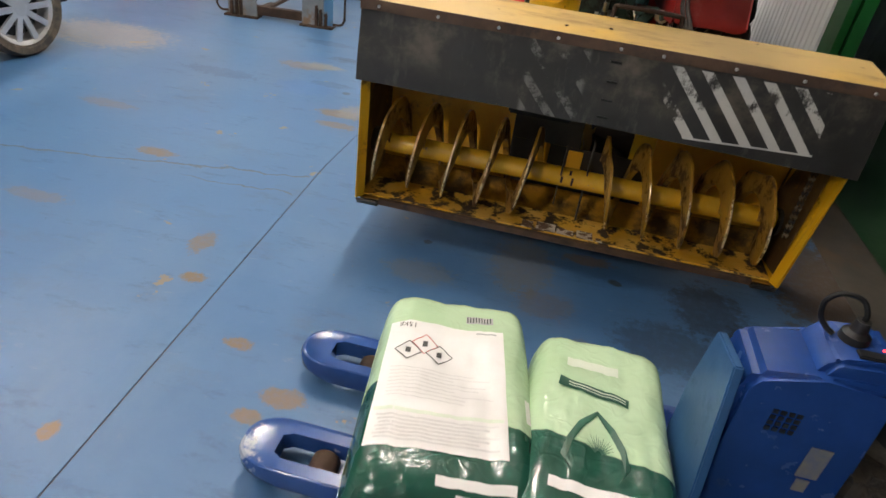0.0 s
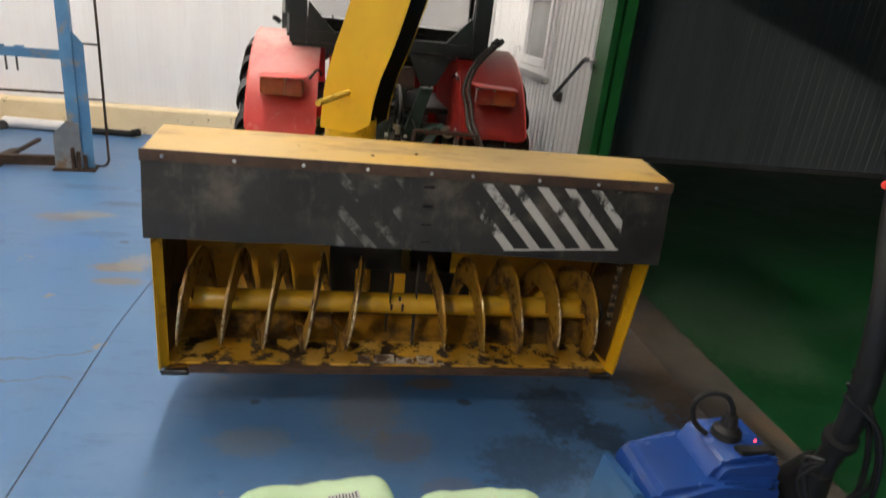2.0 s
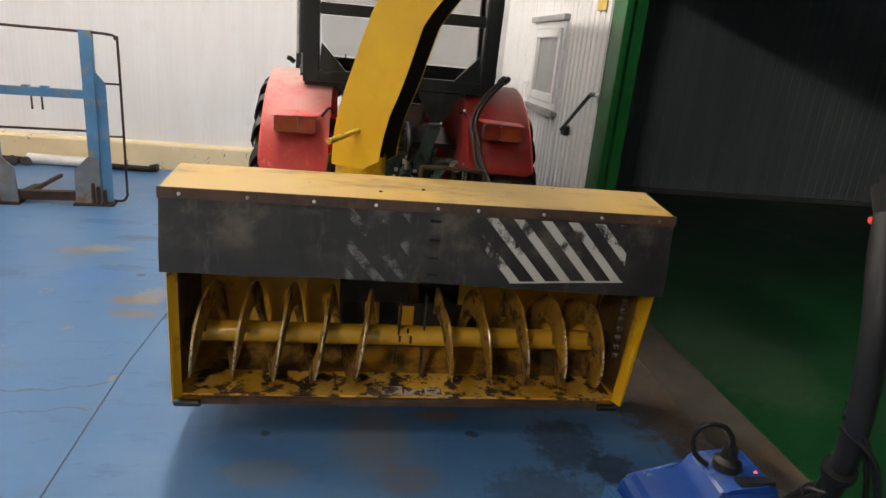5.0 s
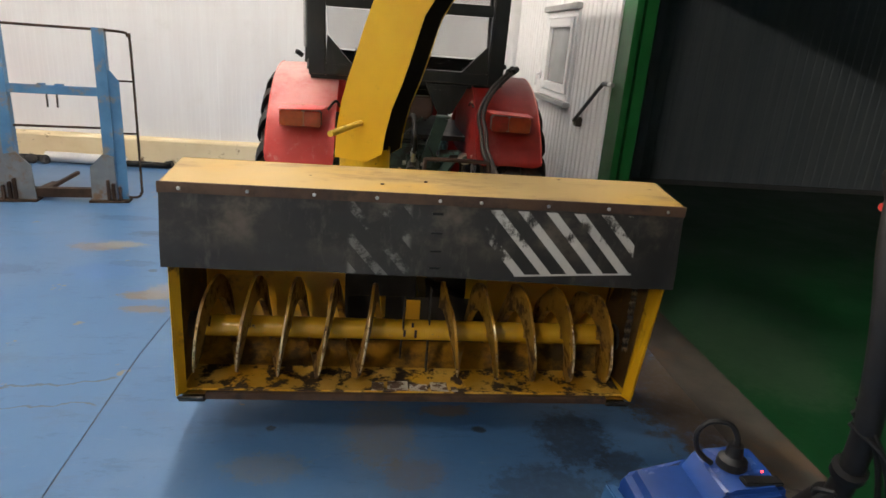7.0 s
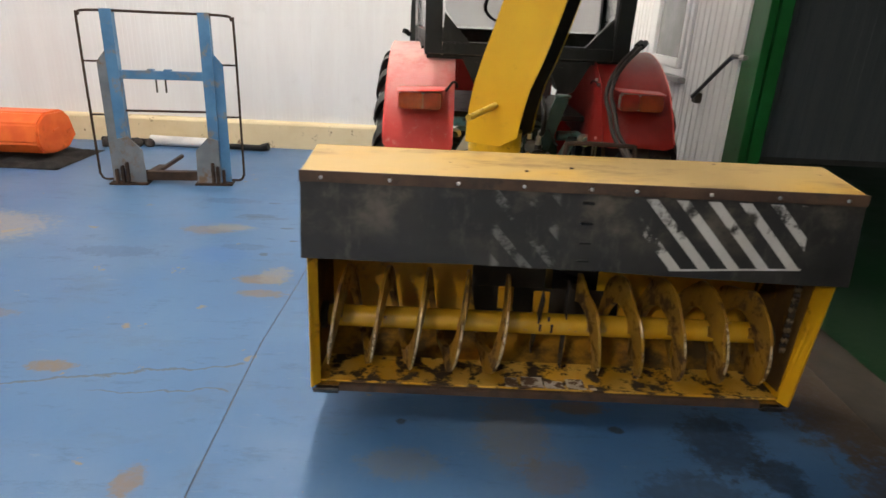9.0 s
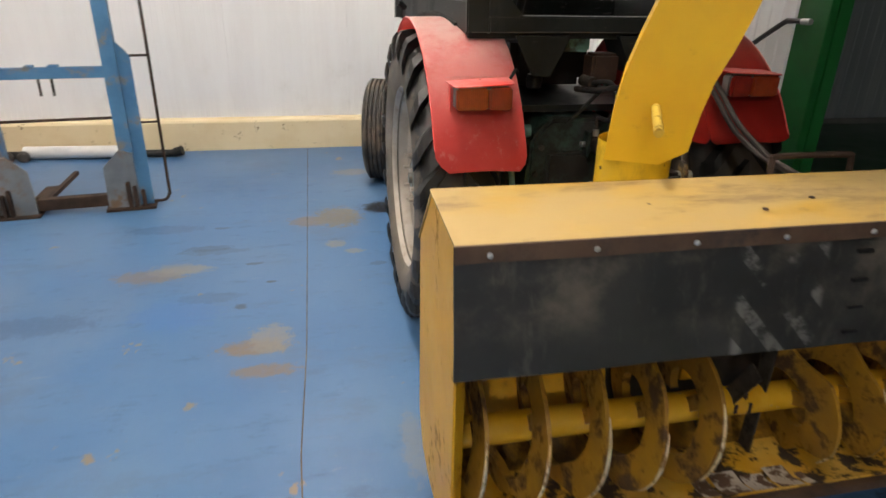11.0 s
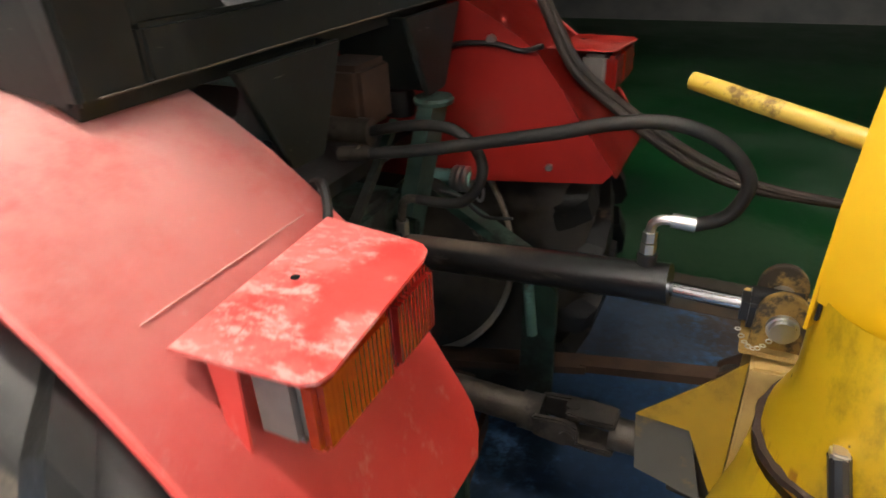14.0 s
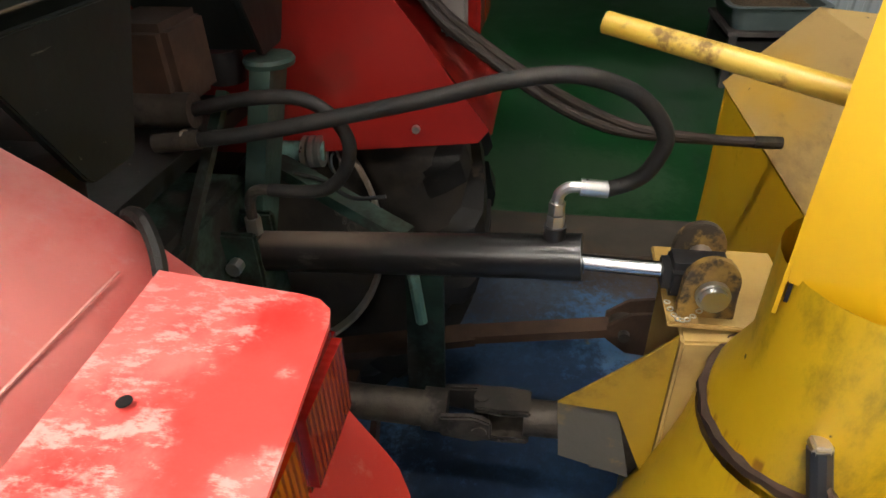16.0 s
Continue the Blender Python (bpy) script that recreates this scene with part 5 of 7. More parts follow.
def rear_wheel(side):
    rim = lathe([(-0.318, 0.428), (-0.330, 0.432), (-0.336, 0.424), (-0.322, 0.412), (-0.300, 0.404), (-0.262, 0.396), (-0.25, 0.372), (-0.20, 0.366), (-0.12, 0.372), (-0.09, 0.40), (-0.045, 0.428),
                 (-0.03, 0.428), (-0.03, 0.42), (-0.08, 0.395), (-0.12, 0.362), (-0.20, 0.356), (-0.246, 0.362), (-0.258, 0.388), (-0.30, 0.398)], (0, WY, WZ), "x", 56, closed=True)
    wheel = part("rear_wheel", flip(rim, side), RIM_GREY, tractor, "dusty silver wheel rim")
    # disc with hand holes: spokes of sheet between an outer ring and the hub plate
    disc = lathe([(-0.234, 0.226), (-0.252, 0.222), (-0.264, 0.208), (-0.268, 0.18), (-0.268, 0.0), (-0.256, 0.0), (-0.256, 0.17), (-0.25, 0.20), (-0.222, 0.220)], (0, WY, WZ), "x", 40)
    part("wheel_disc", flip(disc, side), DISC_GREY, wheel, "silver wheel disc")
    for first, last in ((-12, 119), (143, 221), (245, 322)):
        bm = bmesh.new()
        q = [(-0.234, 0.222), (-0.222, 0.27), (-0.215, 0.32), (-0.20, 0.364)]
        steps = (last - first) // 9
        for i in range(steps):
            b0, b1 = radians(first + (last - first) * i / steps), radians(first + (last - first) * (i + 1) / steps)
            for (d0, r0), (d1, r1) in zip(q, q[1:]):
                bm.faces.new([bm.verts.new((d, WY - r * math.sin(a), WZ + r * math.cos(a))) for d, r, a in ((d0, r0, b0), (d1, r1, b0), (d1, r1, b1), (d0, r0, b1))])
        bmesh.ops.remove_doubles(bm, verts=bm.verts, dist=0.0005)
        bmesh.ops.solidify(bm, geom=list(bm.faces), thickness=0.008)
        part("disc_web", flip(bm, side), DISC_GREY, wheel)
    for k in range(6):
        a = radians(28.5 + k * 60)
        part("disc_hole", flip(lathe([(-0.2715, 0), (-0.2715, 0.011), (-0.263, 0.011), (-0.263, 0)], (0.0, WY - 0.192 * math.sin(a), WZ + 0.192 * math.cos(a)), "x", 12), side), PLASTIC, wheel)
    # dark disc added to cover the rim's pale inner side
    part("inner_dish", flip(lathe([(-0.06, 0.10), (-0.06, 0.415), (-0.05, 0.415), (-0.05, 0.10)], (0, WY, WZ), "x", 40, closed=True), side), DISH_DARK, wheel, "dark inner dish added behind the rim")
    part("hub", flip(lathe([(-0.268, 0.10), (-0.285, 0.095), (-0.295, 0.07), (-0.295, 0.03), (-0.31, 0.025), (-0.31, 0)], (0, WY, WZ), "x", 24), side), HUB, wheel, "dusty turquoise hub")
    for k in range(8):
        a = k * math.pi / 4 + 0.2
        c = (0, WY - 0.112 * math.sin(a), WZ + 0.112 * math.cos(a))
        bm = lathe([(-0.268, 0.0), (-0.268, 0.017), (-0.292, 0.017), (-0.292, 0.010), (-0.318, 0.010), (-0.318, 0)], c, "x", 6)
        part("wheel_nut", flip(bm, side), RIM_GREY, wheel)
    prof = [(-0.305, 0.402), (-0.335, 0.428), (-0.354, 0.47), (-0.361, 0.53), (-0.353, 0.585), (-0.334, 0.618), (-0.30, 0.634), (-0.20, 0.642), (-0.10, 0.634), (-0.062, 0.618), (-0.038, 0.585), (-0.028, 0.53), (-0.038, 0.47), (-0.065, 0.428), (-0.095, 0.402)]
    part("tyre", flip(lathe(prof, (0, WY, WZ), "x", 64), side), DUSTY_TYRE if side < 0 else DARK_TYRE, wheel, "dusty black tractor tyre" if side < 0 else "dark brown tractor tyre")
    xm = -0.20
    for s in (-1, 1):
        lug = bmesh.new()
        rows = []
        for t, da, low, high, half in ((0.015, 0.0, 0.630, 0.672, 0.030), (0.09, 0.13, 0.632, 0.674, 0.030), (0.142, 0.22, 0.618, 0.668, 0.036), (0.159, 0.27, 0.585, 0.648, 0.036), (0.166, 0.295, 0.556, 0.598, 0.033), (0.163, 0.305, 0.542, 0.556, 0.026)):
            x = xm + s * t
            xo = xm + s * (t + (0.006 if t > 0.16 else 0))
            rows.append([lug.verts.new((xo if r == high else x, -r * math.sin(da + w / 0.66), r * math.cos(da + w / 0.66))) for r, w in ((low, half * 1.25), (high, half * 0.8), (high, -half * 0.8), (low, -half * 1.25))])
        for p, q in zip(rows, rows[1:]):
            for i in range(3):
                lug.faces.new((p[i], p[i + 1], q[i + 1], q[i]))
        lug.faces.new(rows[0])
        lug.faces.new(rows[-1][::-1])
        bmesh.ops.bevel(lug, geom=[e for e in lug.edges if e.calc_face_angle(0) > 0.5], offset=0.006, segments=2, affect="EDGES")
        me = mesh_of("lug", flip(lug, side), TREAD, (tractor.location.x, 0, 0), 20)
        for k in range(23):
            ob = new("lug", me)
            ob.parent = wheel
            ob.location = (0, WY - tractor.location.y, WZ)
            ob.rotation_euler = (2 * math.pi * (k + (0.5 if s > 0 else 0)) / 23 - 0.216, 0, 0)


rear_wheel(-1)
rear_wheel(1)


def front_wheel(side):
    c = (0, 6.62, 0.405)
    turn = Matrix.Translation((-0.215, 6.62, 0)) @ pose(0, 0, 0, 0, 0, -14) @ Matrix.Translation((0.115, -6.62, 0))
    rim = lathe([(-0.20, 0.0), (-0.20, 0.06), (-0.17, 0.07), (-0.16, 0.15), (-0.14, 0.19), (-0.195, 0.215), (-0.20, 0.222), (-0.19, 0.222), (-0.12, 0.20), (-0.06, 0.205), (-0.045, 0.222)], c, "x", 36)
    wheel = part("front_wheel", flip(moved(rim, turn), side), RIM_GREY, tractor, "dusty front wheel rim")
    prof = [(-0.20, 0.218), (-0.218, 0.25), (-0.224, 0.30), (-0.215, 0.355), (-0.20, 0.385)]
    for x in (-0.176, -0.142, -0.108, -0.074):
        prof += [(x - 0.010, 0.402), (x + 0.007, 0.402), (x + 0.011, 0.388), (x + 0.017, 0.388)]
    prof += [(-0.046, 0.385), (-0.031, 0.355), (-0.022, 0.30), (-0.028, 0.25), (-0.045, 0.218)]
    part("tyre", flip(moved(lathe(prof, c, "x", 48), turn), side), RUBBER, wheel, "ribbed front tyre")
    part("hub_cap", flip(moved(lathe([(-0.03, 0), (-0.03, 0.05), (0.06, 0.045), (0.06, 0)], c, "x", 16), turn), side), TEAL, wheel)


front_wheel(-1)
front_wheel(1)
part("front_axle", bar((-0.06, 6.62, 0.60), (0.90, 6.62, 0.60), 0.10, 0.12), TEAL, tractor, "turquoise front axle beam")
for side in (-1, 1):
    part("kingpin", flip(tube([(-0.075, 6.62, 0.40), (-0.075, 6.62, 0.76)], 0.035, 12), side), TEAL, tractor)
    part("steering_arm", flip(bar((-0.08, 6.62, 0.74), (-0.03, 6.44, 0.74), 0.05, 0.03), side), TEAL, tractor)
part("tie_rod", tube([(-0.03, 6.44, 0.71), (0.87, 6.44, 0.71)], 0.014, 8), TEAL, tractor)
# engine, bonnet and nose
part("engine", box(0.20, 0.64, 5.45, 7.0, 0.52, 0.98, 0.03), DARK_GREEN, tractor, "dark oily engine block")
bm = prism([(0.06, 0.95), (0.06, 1.34), (0.12, 1.40), (0.72, 1.40), (0.78, 1.34), (0.78, 0.95)], "y", 5.35, 6.52, 0.02)
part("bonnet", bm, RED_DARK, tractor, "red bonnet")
bm = prism([(0.05, 0.78), (0.05, 1.34), (0.12, 1.41), (0.72, 1.41), (0.79, 1.34), (0.79, 0.78)], "y", 6.525, 7.12, 0.02)
part("nose", bm, TEAL, tractor, "turquoise bonnet nose")
part("strip", box(0.045, 0.06, 6.30, 6.34, 0.95, 1.45, 0.003), BLACK_STEEL, tractor)
part("head_lamp", lathe([(-0.06, 0), (-0.06, 0.03), (-0.03, 0.062), (0.03, 0.066), (0.045, 0.06), (0.045, 0)], (-0.02, 6.36, 1.13), "y", 20), PLASTIC, tractor, "black head lamp")
part("lamp_arm", tube([(-0.02, 6.36, 1.13), (0.08, 6.36, 1.10)], 0.012, 8), BLACK_STEEL, tractor)
part("gearbox", box(0.24, 0.60, 4.60, 5.46, 0.42, 0.90, 0.03), DARK_GREEN, tractor, "oily green gearbox casting")
bm = prism([(0.20, 0.42), (0.17, 0.55), (0.20, 0.90), (0.28, 0.98), (0.56, 0.98), (0.64, 0.90), (0.67, 0.55), (0.64, 0.42)], "y", 4.12, 4.62, 0.015)
part("rear_casting", bm, DARK_GREEN, tractor, "oily green rear axle casting")
part("axle_tube", lathe([(-0.27, 0.075), (-0.05, 0.085), (0.10, 0.10), (0.20, 0.13)], (0, WY, WZ), "x", 20), DARK_GREEN, tractor)
part("axle_tube", flip(lathe([(-0.27, 0.075), (-0.05, 0.085), (0.10, 0.10), (0.20, 0.13)], (0, WY, WZ), "x", 20), 1), DARK_GREEN, tractor)
for z0, x0 in ((0.86, 0.24), (0.74, 0.22), (0.86, 0.56), (0.62, 0.58), (0.80, 0.40)):
    part("cover_bolt", lathe([(0, 0), (0, 0.014), (0.014, 0.014), (0.02, 0.009), (0.02, 0)], (x0, 4.10, z0), "y", 6), DIRTY_METAL, tractor)
part("rear_cover", box(0.27, 0.57, 4.095, 4.13, 0.46, 0.84, 0.012), DARK_GREEN, tractor)


# fenders: an arched dusty sheet with an inner side plate, lamp and small roof
def fender(side):
    r, x0, x1 = 0.742, -0.307, 0.045
    cy, cz = (4.42, 0.640) if side < 0 else (4.385, 0.640)
    up = 0.0 if side < 0 else 0.035
    path = [(cy + r * math.sin(radians(d)), cz + r * math.cos(radians(d))) for d in range(100, -62, -5)]
    path += [(y + cy - 4.42, z) for y, z in ((3.745, 0.955), (3.733, 0.93), (3.722, 0.90), (3.714, 0.875))] if side < 0 else [(3.722, 0.985), (3.716, 0.972), (3.713, 0.962), (3.712, 0.955)]
    bm = bmesh.new()
    rows = []
    n = len(path)
    for i, (y, z) in enumerate(path):
        row = []
        for k in range(9):
            t = k / 8
            a, b = x0, x1
            if i >= n - 2:
                c = 0.05 if i == n - 1 else 0.018
                a, b = a + c, b - (0.03 if i == n - 1 else 0.008)
            x = a + (b - a) * t
            row.append(bm.verts.new((x, y, z + 0.004 * math.sin(math.pi * t) + 0.0025 * noise.noise((x * 9, y * 6, z * 6)))))
        rows.append(row)
    for p, q in zip(rows, rows[1:]):
        for k in range(8):
            bm.faces.new((p[k], p[k + 1], q[k + 1], q[k]))
    bmesh.ops.solidify(bm, geom=list(bm.faces), thickness=0.004)
    fend = part("fender", flip(bm, side), RED_MAT if side < 0 else RED_SHADED, tractor, "dusty red rear fender with pale scuffs" if side < 0 else "red rear fender, darkened by painted-in shade")
    # rolled outer edge
    part("edge_bead", flip(tube([(x0 + 0.001, y, z - 0.002) for y, z in path[:-3]], 0.0045, 6), side), RED, fend)
    # inner side plate closing the wheel arch
    plate_pts = [(4.16, 0.905), (3.737, 0.950), (3.715, 0.978), (3.797, 1.086), (3.845, 1.16), (3.90, 1.232), (3.978, 1.284), (4.06, 1.33), (4.30, 1.372), (4.75, 1.33), (4.75, 0.905)]
    if side > 0:
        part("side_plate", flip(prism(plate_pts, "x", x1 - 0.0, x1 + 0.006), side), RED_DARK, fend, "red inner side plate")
        part("plate_bolt", flip(lathe([(0, 0), (0, 0.012), (0.010, 0.010), (0.010, 0)], (x1 + 0.006, 4.0, 1.252), "x", 8), side), ZINC, fend)
        part("plate_bolt", flip(lathe([(0, 0), (0, 0.009), (0.008, 0.008), (0.008, 0)], (x1 + 0.006, 3.86, 0.975), "x", 8), side), ZINC, fend)
    # stiffening crease
    part("crease", flip(bar((x0 + 0.07, 3.920, 1.1925), (x1 - 0.05, 3.920, 1.1955), 0.0022, 0.001), side), PALE_CREASE, fend)
    # lamp roof
    roof = bmesh.new()
    q = [(-0.245, 3.884, 1.184), (0.0, 3.890, 1.196), (-0.010, 3.775, 1.1925), (-0.0135, 3.760, 1.192), (-0.022, 3.750, 1.1913), (-0.036, 3.746, 1.1907), (-0.215, 3.736, 1.1833), (-0.229, 3.740, 1.183), (-0.238, 3.752, 1.183)]
    plate([(x, y, z + up) for x, y, z in q], 0.004, roof)
    part("lamp_roof", flip(roof, side), RED_ROOF if side < 0 else RED_SHADED, fend, "red sheet roof above the lamp, paint rubbed pale" if side < 0 else "red sheet roof above the lamp")
    part("roof_hole", flip(lathe([(0, 0), (0, 0.0050), (0.0006, 0.0050), (0.001, 0)], (-0.122, 3.842, 1.1938 + up), "z", 12), side), PLASTIC, fend)
    tri = plate([(-0.236, y, z + up) for y, z in ((3.815, 1.181), (3.848, 1.182), (3.842, 1.095), (3.822, 1.078))], 0.003)
    part("lamp_cheek", flip(tri, side), RED, fend)
    lamp = part("tail_lamp", flip(box(-0.230, -0.022, 3.764, 3.818, 1.098 + up, 1.180 + up, 0.008), side), LAMP_GREY, fend, "amber and red tail lamp")
    ob = new("lens", mesh_of("lens", flip(box(-0.230, -0.112, 3.742, 3.766, 1.098 + up, 1.178 + up, 0.007), side), AMBER, tuple(tractor.location)))
    ob.parent = fend
    ob = new("lens", mesh_of("lens", flip(box(-0.110, -0.022, 3.742, 3.766, 1.098 + up, 1.178 + up, 0.007), side), RED_LENS, tuple(tractor.location)))
    ob.parent = fend


def red_fender():
    """Red paint, rubbed and dusted pale; the dust lies thicker on what faces up."""
    n = Nodes("red_fender_paint")
    x, y, z = n.xyz()
    col = n.mix(n.step(n.noise(5, 7, 0.6), 0.35, 0.65), (0.64, 0.034, 0.028), (0.70, 0.056, 0.047))
    geo = n.t.nodes.new("ShaderNodeNewGeometry")
    sep = n.t.nodes.new("ShaderNodeSeparateXYZ")
    n.put(sep.inputs[0], geo.outputs["Normal"])
    lies = n.step(sep.outputs[2], 0.45, 0.95)
    thick = n.math("MULTIPLY", n.math("ADD", n.math("MULTIPLY", n.math("MULTIPLY", lies, n.math("ADD", n.math("MULTIPLY", n.step(y, -1.27, -1.0), 0.38), 0.50)), 1.0), 0.04), n.step(n.noise(5.5, 9, 0.68), 0.15, 0.62))
    col = n.mix(thick, col, (0.84, 0.60, 0.55))
    rub = n.math("MULTIPLY", n.step(n.noise(24, 9, 0.75, (1, 1, 0.6)), 0.56, 0.70), 0.34)
    col = n.mix(rub, col, (0.74, 0.44, 0.40))
    n.bump(n.noise(70, 4, 0.6), 0.08, 0.004)
    return n.done(col, n.lerp(n.noise(8), 0.32, 0.55))


RED_MAT = red_fender()
# right fender: the tractor's red with its shade mixed into the colour
RED_SHADED = surf("shaded_red_fender_paint", (0.30, 0.014, 0.010), (0.38, 0.022, 0.016), 5, 0.36, bump=0.08, dirt=(0.44, 0.10, 0.08), dscale=7, low=0.52, high=0.75)
PALE_CREASE = surf("pale_scraped_crease", (0.62, 0.30, 0.26), (0.52, 0.14, 0.11), 14, 0.5, bump=0.1)
LAMP_GREY = surf("dusty_grey_lamp_housing", (0.11, 0.10, 0.096), (0.16, 0.148, 0.138), 12, 0.55, bump=0.1, dirt=(0.10, 0.085, 0.075), dscale=14, low=0.55, high=0.7)
RED = RED_MAT


def red_roof():
    """Red sheet whose paint is rubbed through to a whitish primer, most of all along the fold at the fender."""
    n = Nodes("rubbed_red_paint")
    x, y, z = n.xyz()
    col = n.mix(n.step(n.noise(9, 6, 0.6), 0.35, 0.65), (0.60, 0.030, 0.026), (0.66, 0.055, 0.048))
    fold = n.math("MULTIPLY", n.step(y, -1.43, -1.345), 0.20)
    wide = n.math("ADD", n.noise(10, 6, 0.62), fold)
    col = n.mix(n.math("MULTIPLY", n.step(wide, 0.50, 0.72), 0.5), col, (0.68, 0.22, 0.20))
    rub = n.math("MULTIPLY", n.step(wide, 0.50, 0.60), n.step(n.noise(62, 9, 0.78, (1.0, 0.45, 1.0)), 0.49, 0.59))
    col = n.mix(n.math("MULTIPLY", rub, 0.62), col, (0.74, 0.40, 0.37))
    grime = n.step(n.noise(45, 5, 0.6, (0.3, 1.5, 1.0)), 0.70, 0.74)
    col = n.mix(n.math("MULTIPLY", grime, 0.6), col, (0.12, 0.04, 0.03))
    n.bump(n.math("ADD", n.noise(60, 4, 0.6), rub), 0.12, 0.003)
    return n.done(col, n.lerp(rub, 0.34, 0.62))


RED_ROOF = red_roof()
fender(-1)
fender(1)

# ---- cab
cab = part("cab_frame", bmesh.new(), BLACK_DUSTY, tractor, "black cab frame with dusty panels")
cab_bm = bmesh.new()


def cab_bar(p0, p1, w, h, up=(0, 0, 1)):
    bar(p0, p1, w, h, cab_bm, up)


L, R, RY = -0.12, 0.96, 4.085
TOPZ = 2.45
rear_outline = [  # x, z of the rear posts
    prism([(L, 1.335), (L - 0.015, TOPZ), (L + 0.07, TOPZ), (L + 0.09, 1.335)], "y", RY, RY + 0.07, 0.006, cab_bm),
    prism([(R, 1.335), (R + 0.015, TOPZ), (R - 0.07, TOPZ), (R - 0.09, 1.335)], "y", RY, RY + 0.07, 0.006, cab_bm),
    prism([(L + 0.09, 1.338), (R - 0.09, 1.338), (R - 0.09, 1.405), (L + 0.09, 1.405)], "y", RY - 0.004, RY + 0.10, 0.006, cab_bm),
    prism([(L + 0.085, 1.695), (R - 0.085, 1.705), (R - 0.085, 1.765), (L + 0.085, 1.755)], "y", RY + 0.002, RY + 0.055, 0.005, cab_bm),
    prism([(L + 0.088, 1.404), (L + 0.235, 1.404), (L + 0.098, 1.55)], "y", RY + 0.004, RY + 0.05, 0.002, cab_bm),
    prism([(R - 0.088, 1.404), (R - 0.235, 1.404), (R - 0.098, 1.55)], "y", RY + 0.004, RY + 0.05, 0.002, cab_bm),
]
FXL, FXR, FY = -0.235, 1.075, 5.20
cab_bar((FXL, FY, 1.34), (FXL + 0.02, FY + 0.06, TOPZ), 0.06, 0.06, (0, 1, 0))
cab_bar((FXR, FY, 1.34), (FXR - 0.02, FY + 0.06, TOPZ), 0.06, 0.06, (0, 1, 0))
for z, h in ((TOPZ - 0.02, 0.08),):
    cab_bar((L, RY + 0.03, z), (FXL + 0.02, FY, z), 0.07, h)
    cab_bar((R, RY + 0.03, z), (FXR - 0.02, FY, z), 0.07, h)
    cab_bar((FXL, FY, z), (FXR, FY, z), 0.07, h)
    cab_bar((L, RY + 0.03, z), (R, RY + 0.03, z), 0.07, h)
cab_bar((FXL, FY, 1.40), (FXR, FY, 1.40), 0.06, 0.10)
bmesh.ops.translate(cab_bm, verts=cab_bm.verts, vec=-tractor.location)
cab_bm.to_mesh(cab.data)
cab_bm.free()


def side_sill(side):
    bm = bmesh.new()
    rows = []
    for i in range(13):
        t = i / 12
        x, y = L + (FXL - L) * t, RY + 0.02 + (FY - RY) * t
        low = 1.335 + (0.05 * math.sin(math.pi * min(1, t * 1.3)) if 0 < t < 0.77 else 0)
        rows.append([bm.verts.new((x + d, y, z)) for d, z in ((0, low), (0, 1.455), (0.05, 1.465), (0.05, low))])
    for p, q in zip(rows, rows[1:]):
        for k in range(4):
            bm.faces.new((p[k], p[(k + 1) % 4], q[(k + 1) % 4], q[k]))
    bm.faces.new(rows[0])
    bm.faces.new(rows[-1][::-1])
    return flip(bm, side)


for s in (-1, 1):
    part("side_sill", side_sill(s), BLACK_DUSTY, tractor, "black side sill")
    seal = tube([(L - 0.004 + (FXL - L) * t, RY + 0.02 + (FY - RY) * t, 1.342 + 0.05 * math.sin(math.pi * min(1, t * 1.3)) * (t < 0.77)) for t in (i / 20 for i in range(2, 15))], 0.010, 8)
    part("rubber_seal", flip(seal, s), HOSE, tractor)
    pane = plate([(L + 0.012, RY + 0.09, 1.46), (FXL + 0.015, FY - 0.03, 1.46), (FXL + 0.03, FY - 0.02, TOPZ - 0.05), (L + 0.0, RY + 0.09, TOPZ - 0.05)], 0.004)
    part("side_pane", flip(pane, s), CAB_GLASS, tractor, "dusty side glass")
    grip = tube([(-0.25, 4.92, 1.40), (-0.275, 4.91, 1.42), (-0.29, 4.90, 1.425)], 0.016, 8)
    part("door_knob", flip(grip, s), PLASTIC, tractor)
    white = bar((-0.188, 4.52, 1.47), (-0.205, 4.60, TOPZ - 0.08), 0.012, 0.07, up=(0, 1, 0))
    part("door_strip", flip(white, s), TRIM, tractor, "grey door strip")
part("rear_pane", plate([(L + 0.10, RY + 0.03, 1.56), (L + 0.23, RY + 0.03, 1.41), (R - 0.23, RY + 0.03, 1.41), (R - 0.10, RY + 0.03, 1.56), (R - 0.09, RY + 0.03, 1.70), (L + 0.09, RY + 0.03, 1.69)], 0.004), CAB_GLASS, tractor, "dusty rear glass")
part("rear_pane", plate([(L + 0.088, RY + 0.03, 1.76), (R - 0.088, RY + 0.03, 1.77), (R - 0.07, RY + 0.03, TOPZ - 0.06), (L + 0.07, RY + 0.03, TOPZ - 0.06)], 0.004), CAB_GLASS, tractor, "dusty rear glass")
part("windscreen", plate([(FXL + 0.03, FY + 0.02, 1.46), (FXR - 0.03, FY + 0.02, 1.46), (FXR - 0.04, FY + 0.03, TOPZ - 0.06), (FXL + 0.04, FY + 0.03, TOPZ - 0.06)], 0.004), CAB_GLASS, tractor, "dusty windscreen")
part("roof", box(-0.27, 1.15, 3.80, 5.34, TOPZ + 0.02, TOPZ + 0.12, 0.03), BLACK_DUSTY, tractor, "black cab roof")
part("cab_floor", box(L + 0.02, R - 0.02, 4.20, FY, 1.00, 1.03), BLACK_DUSTY, tractor)
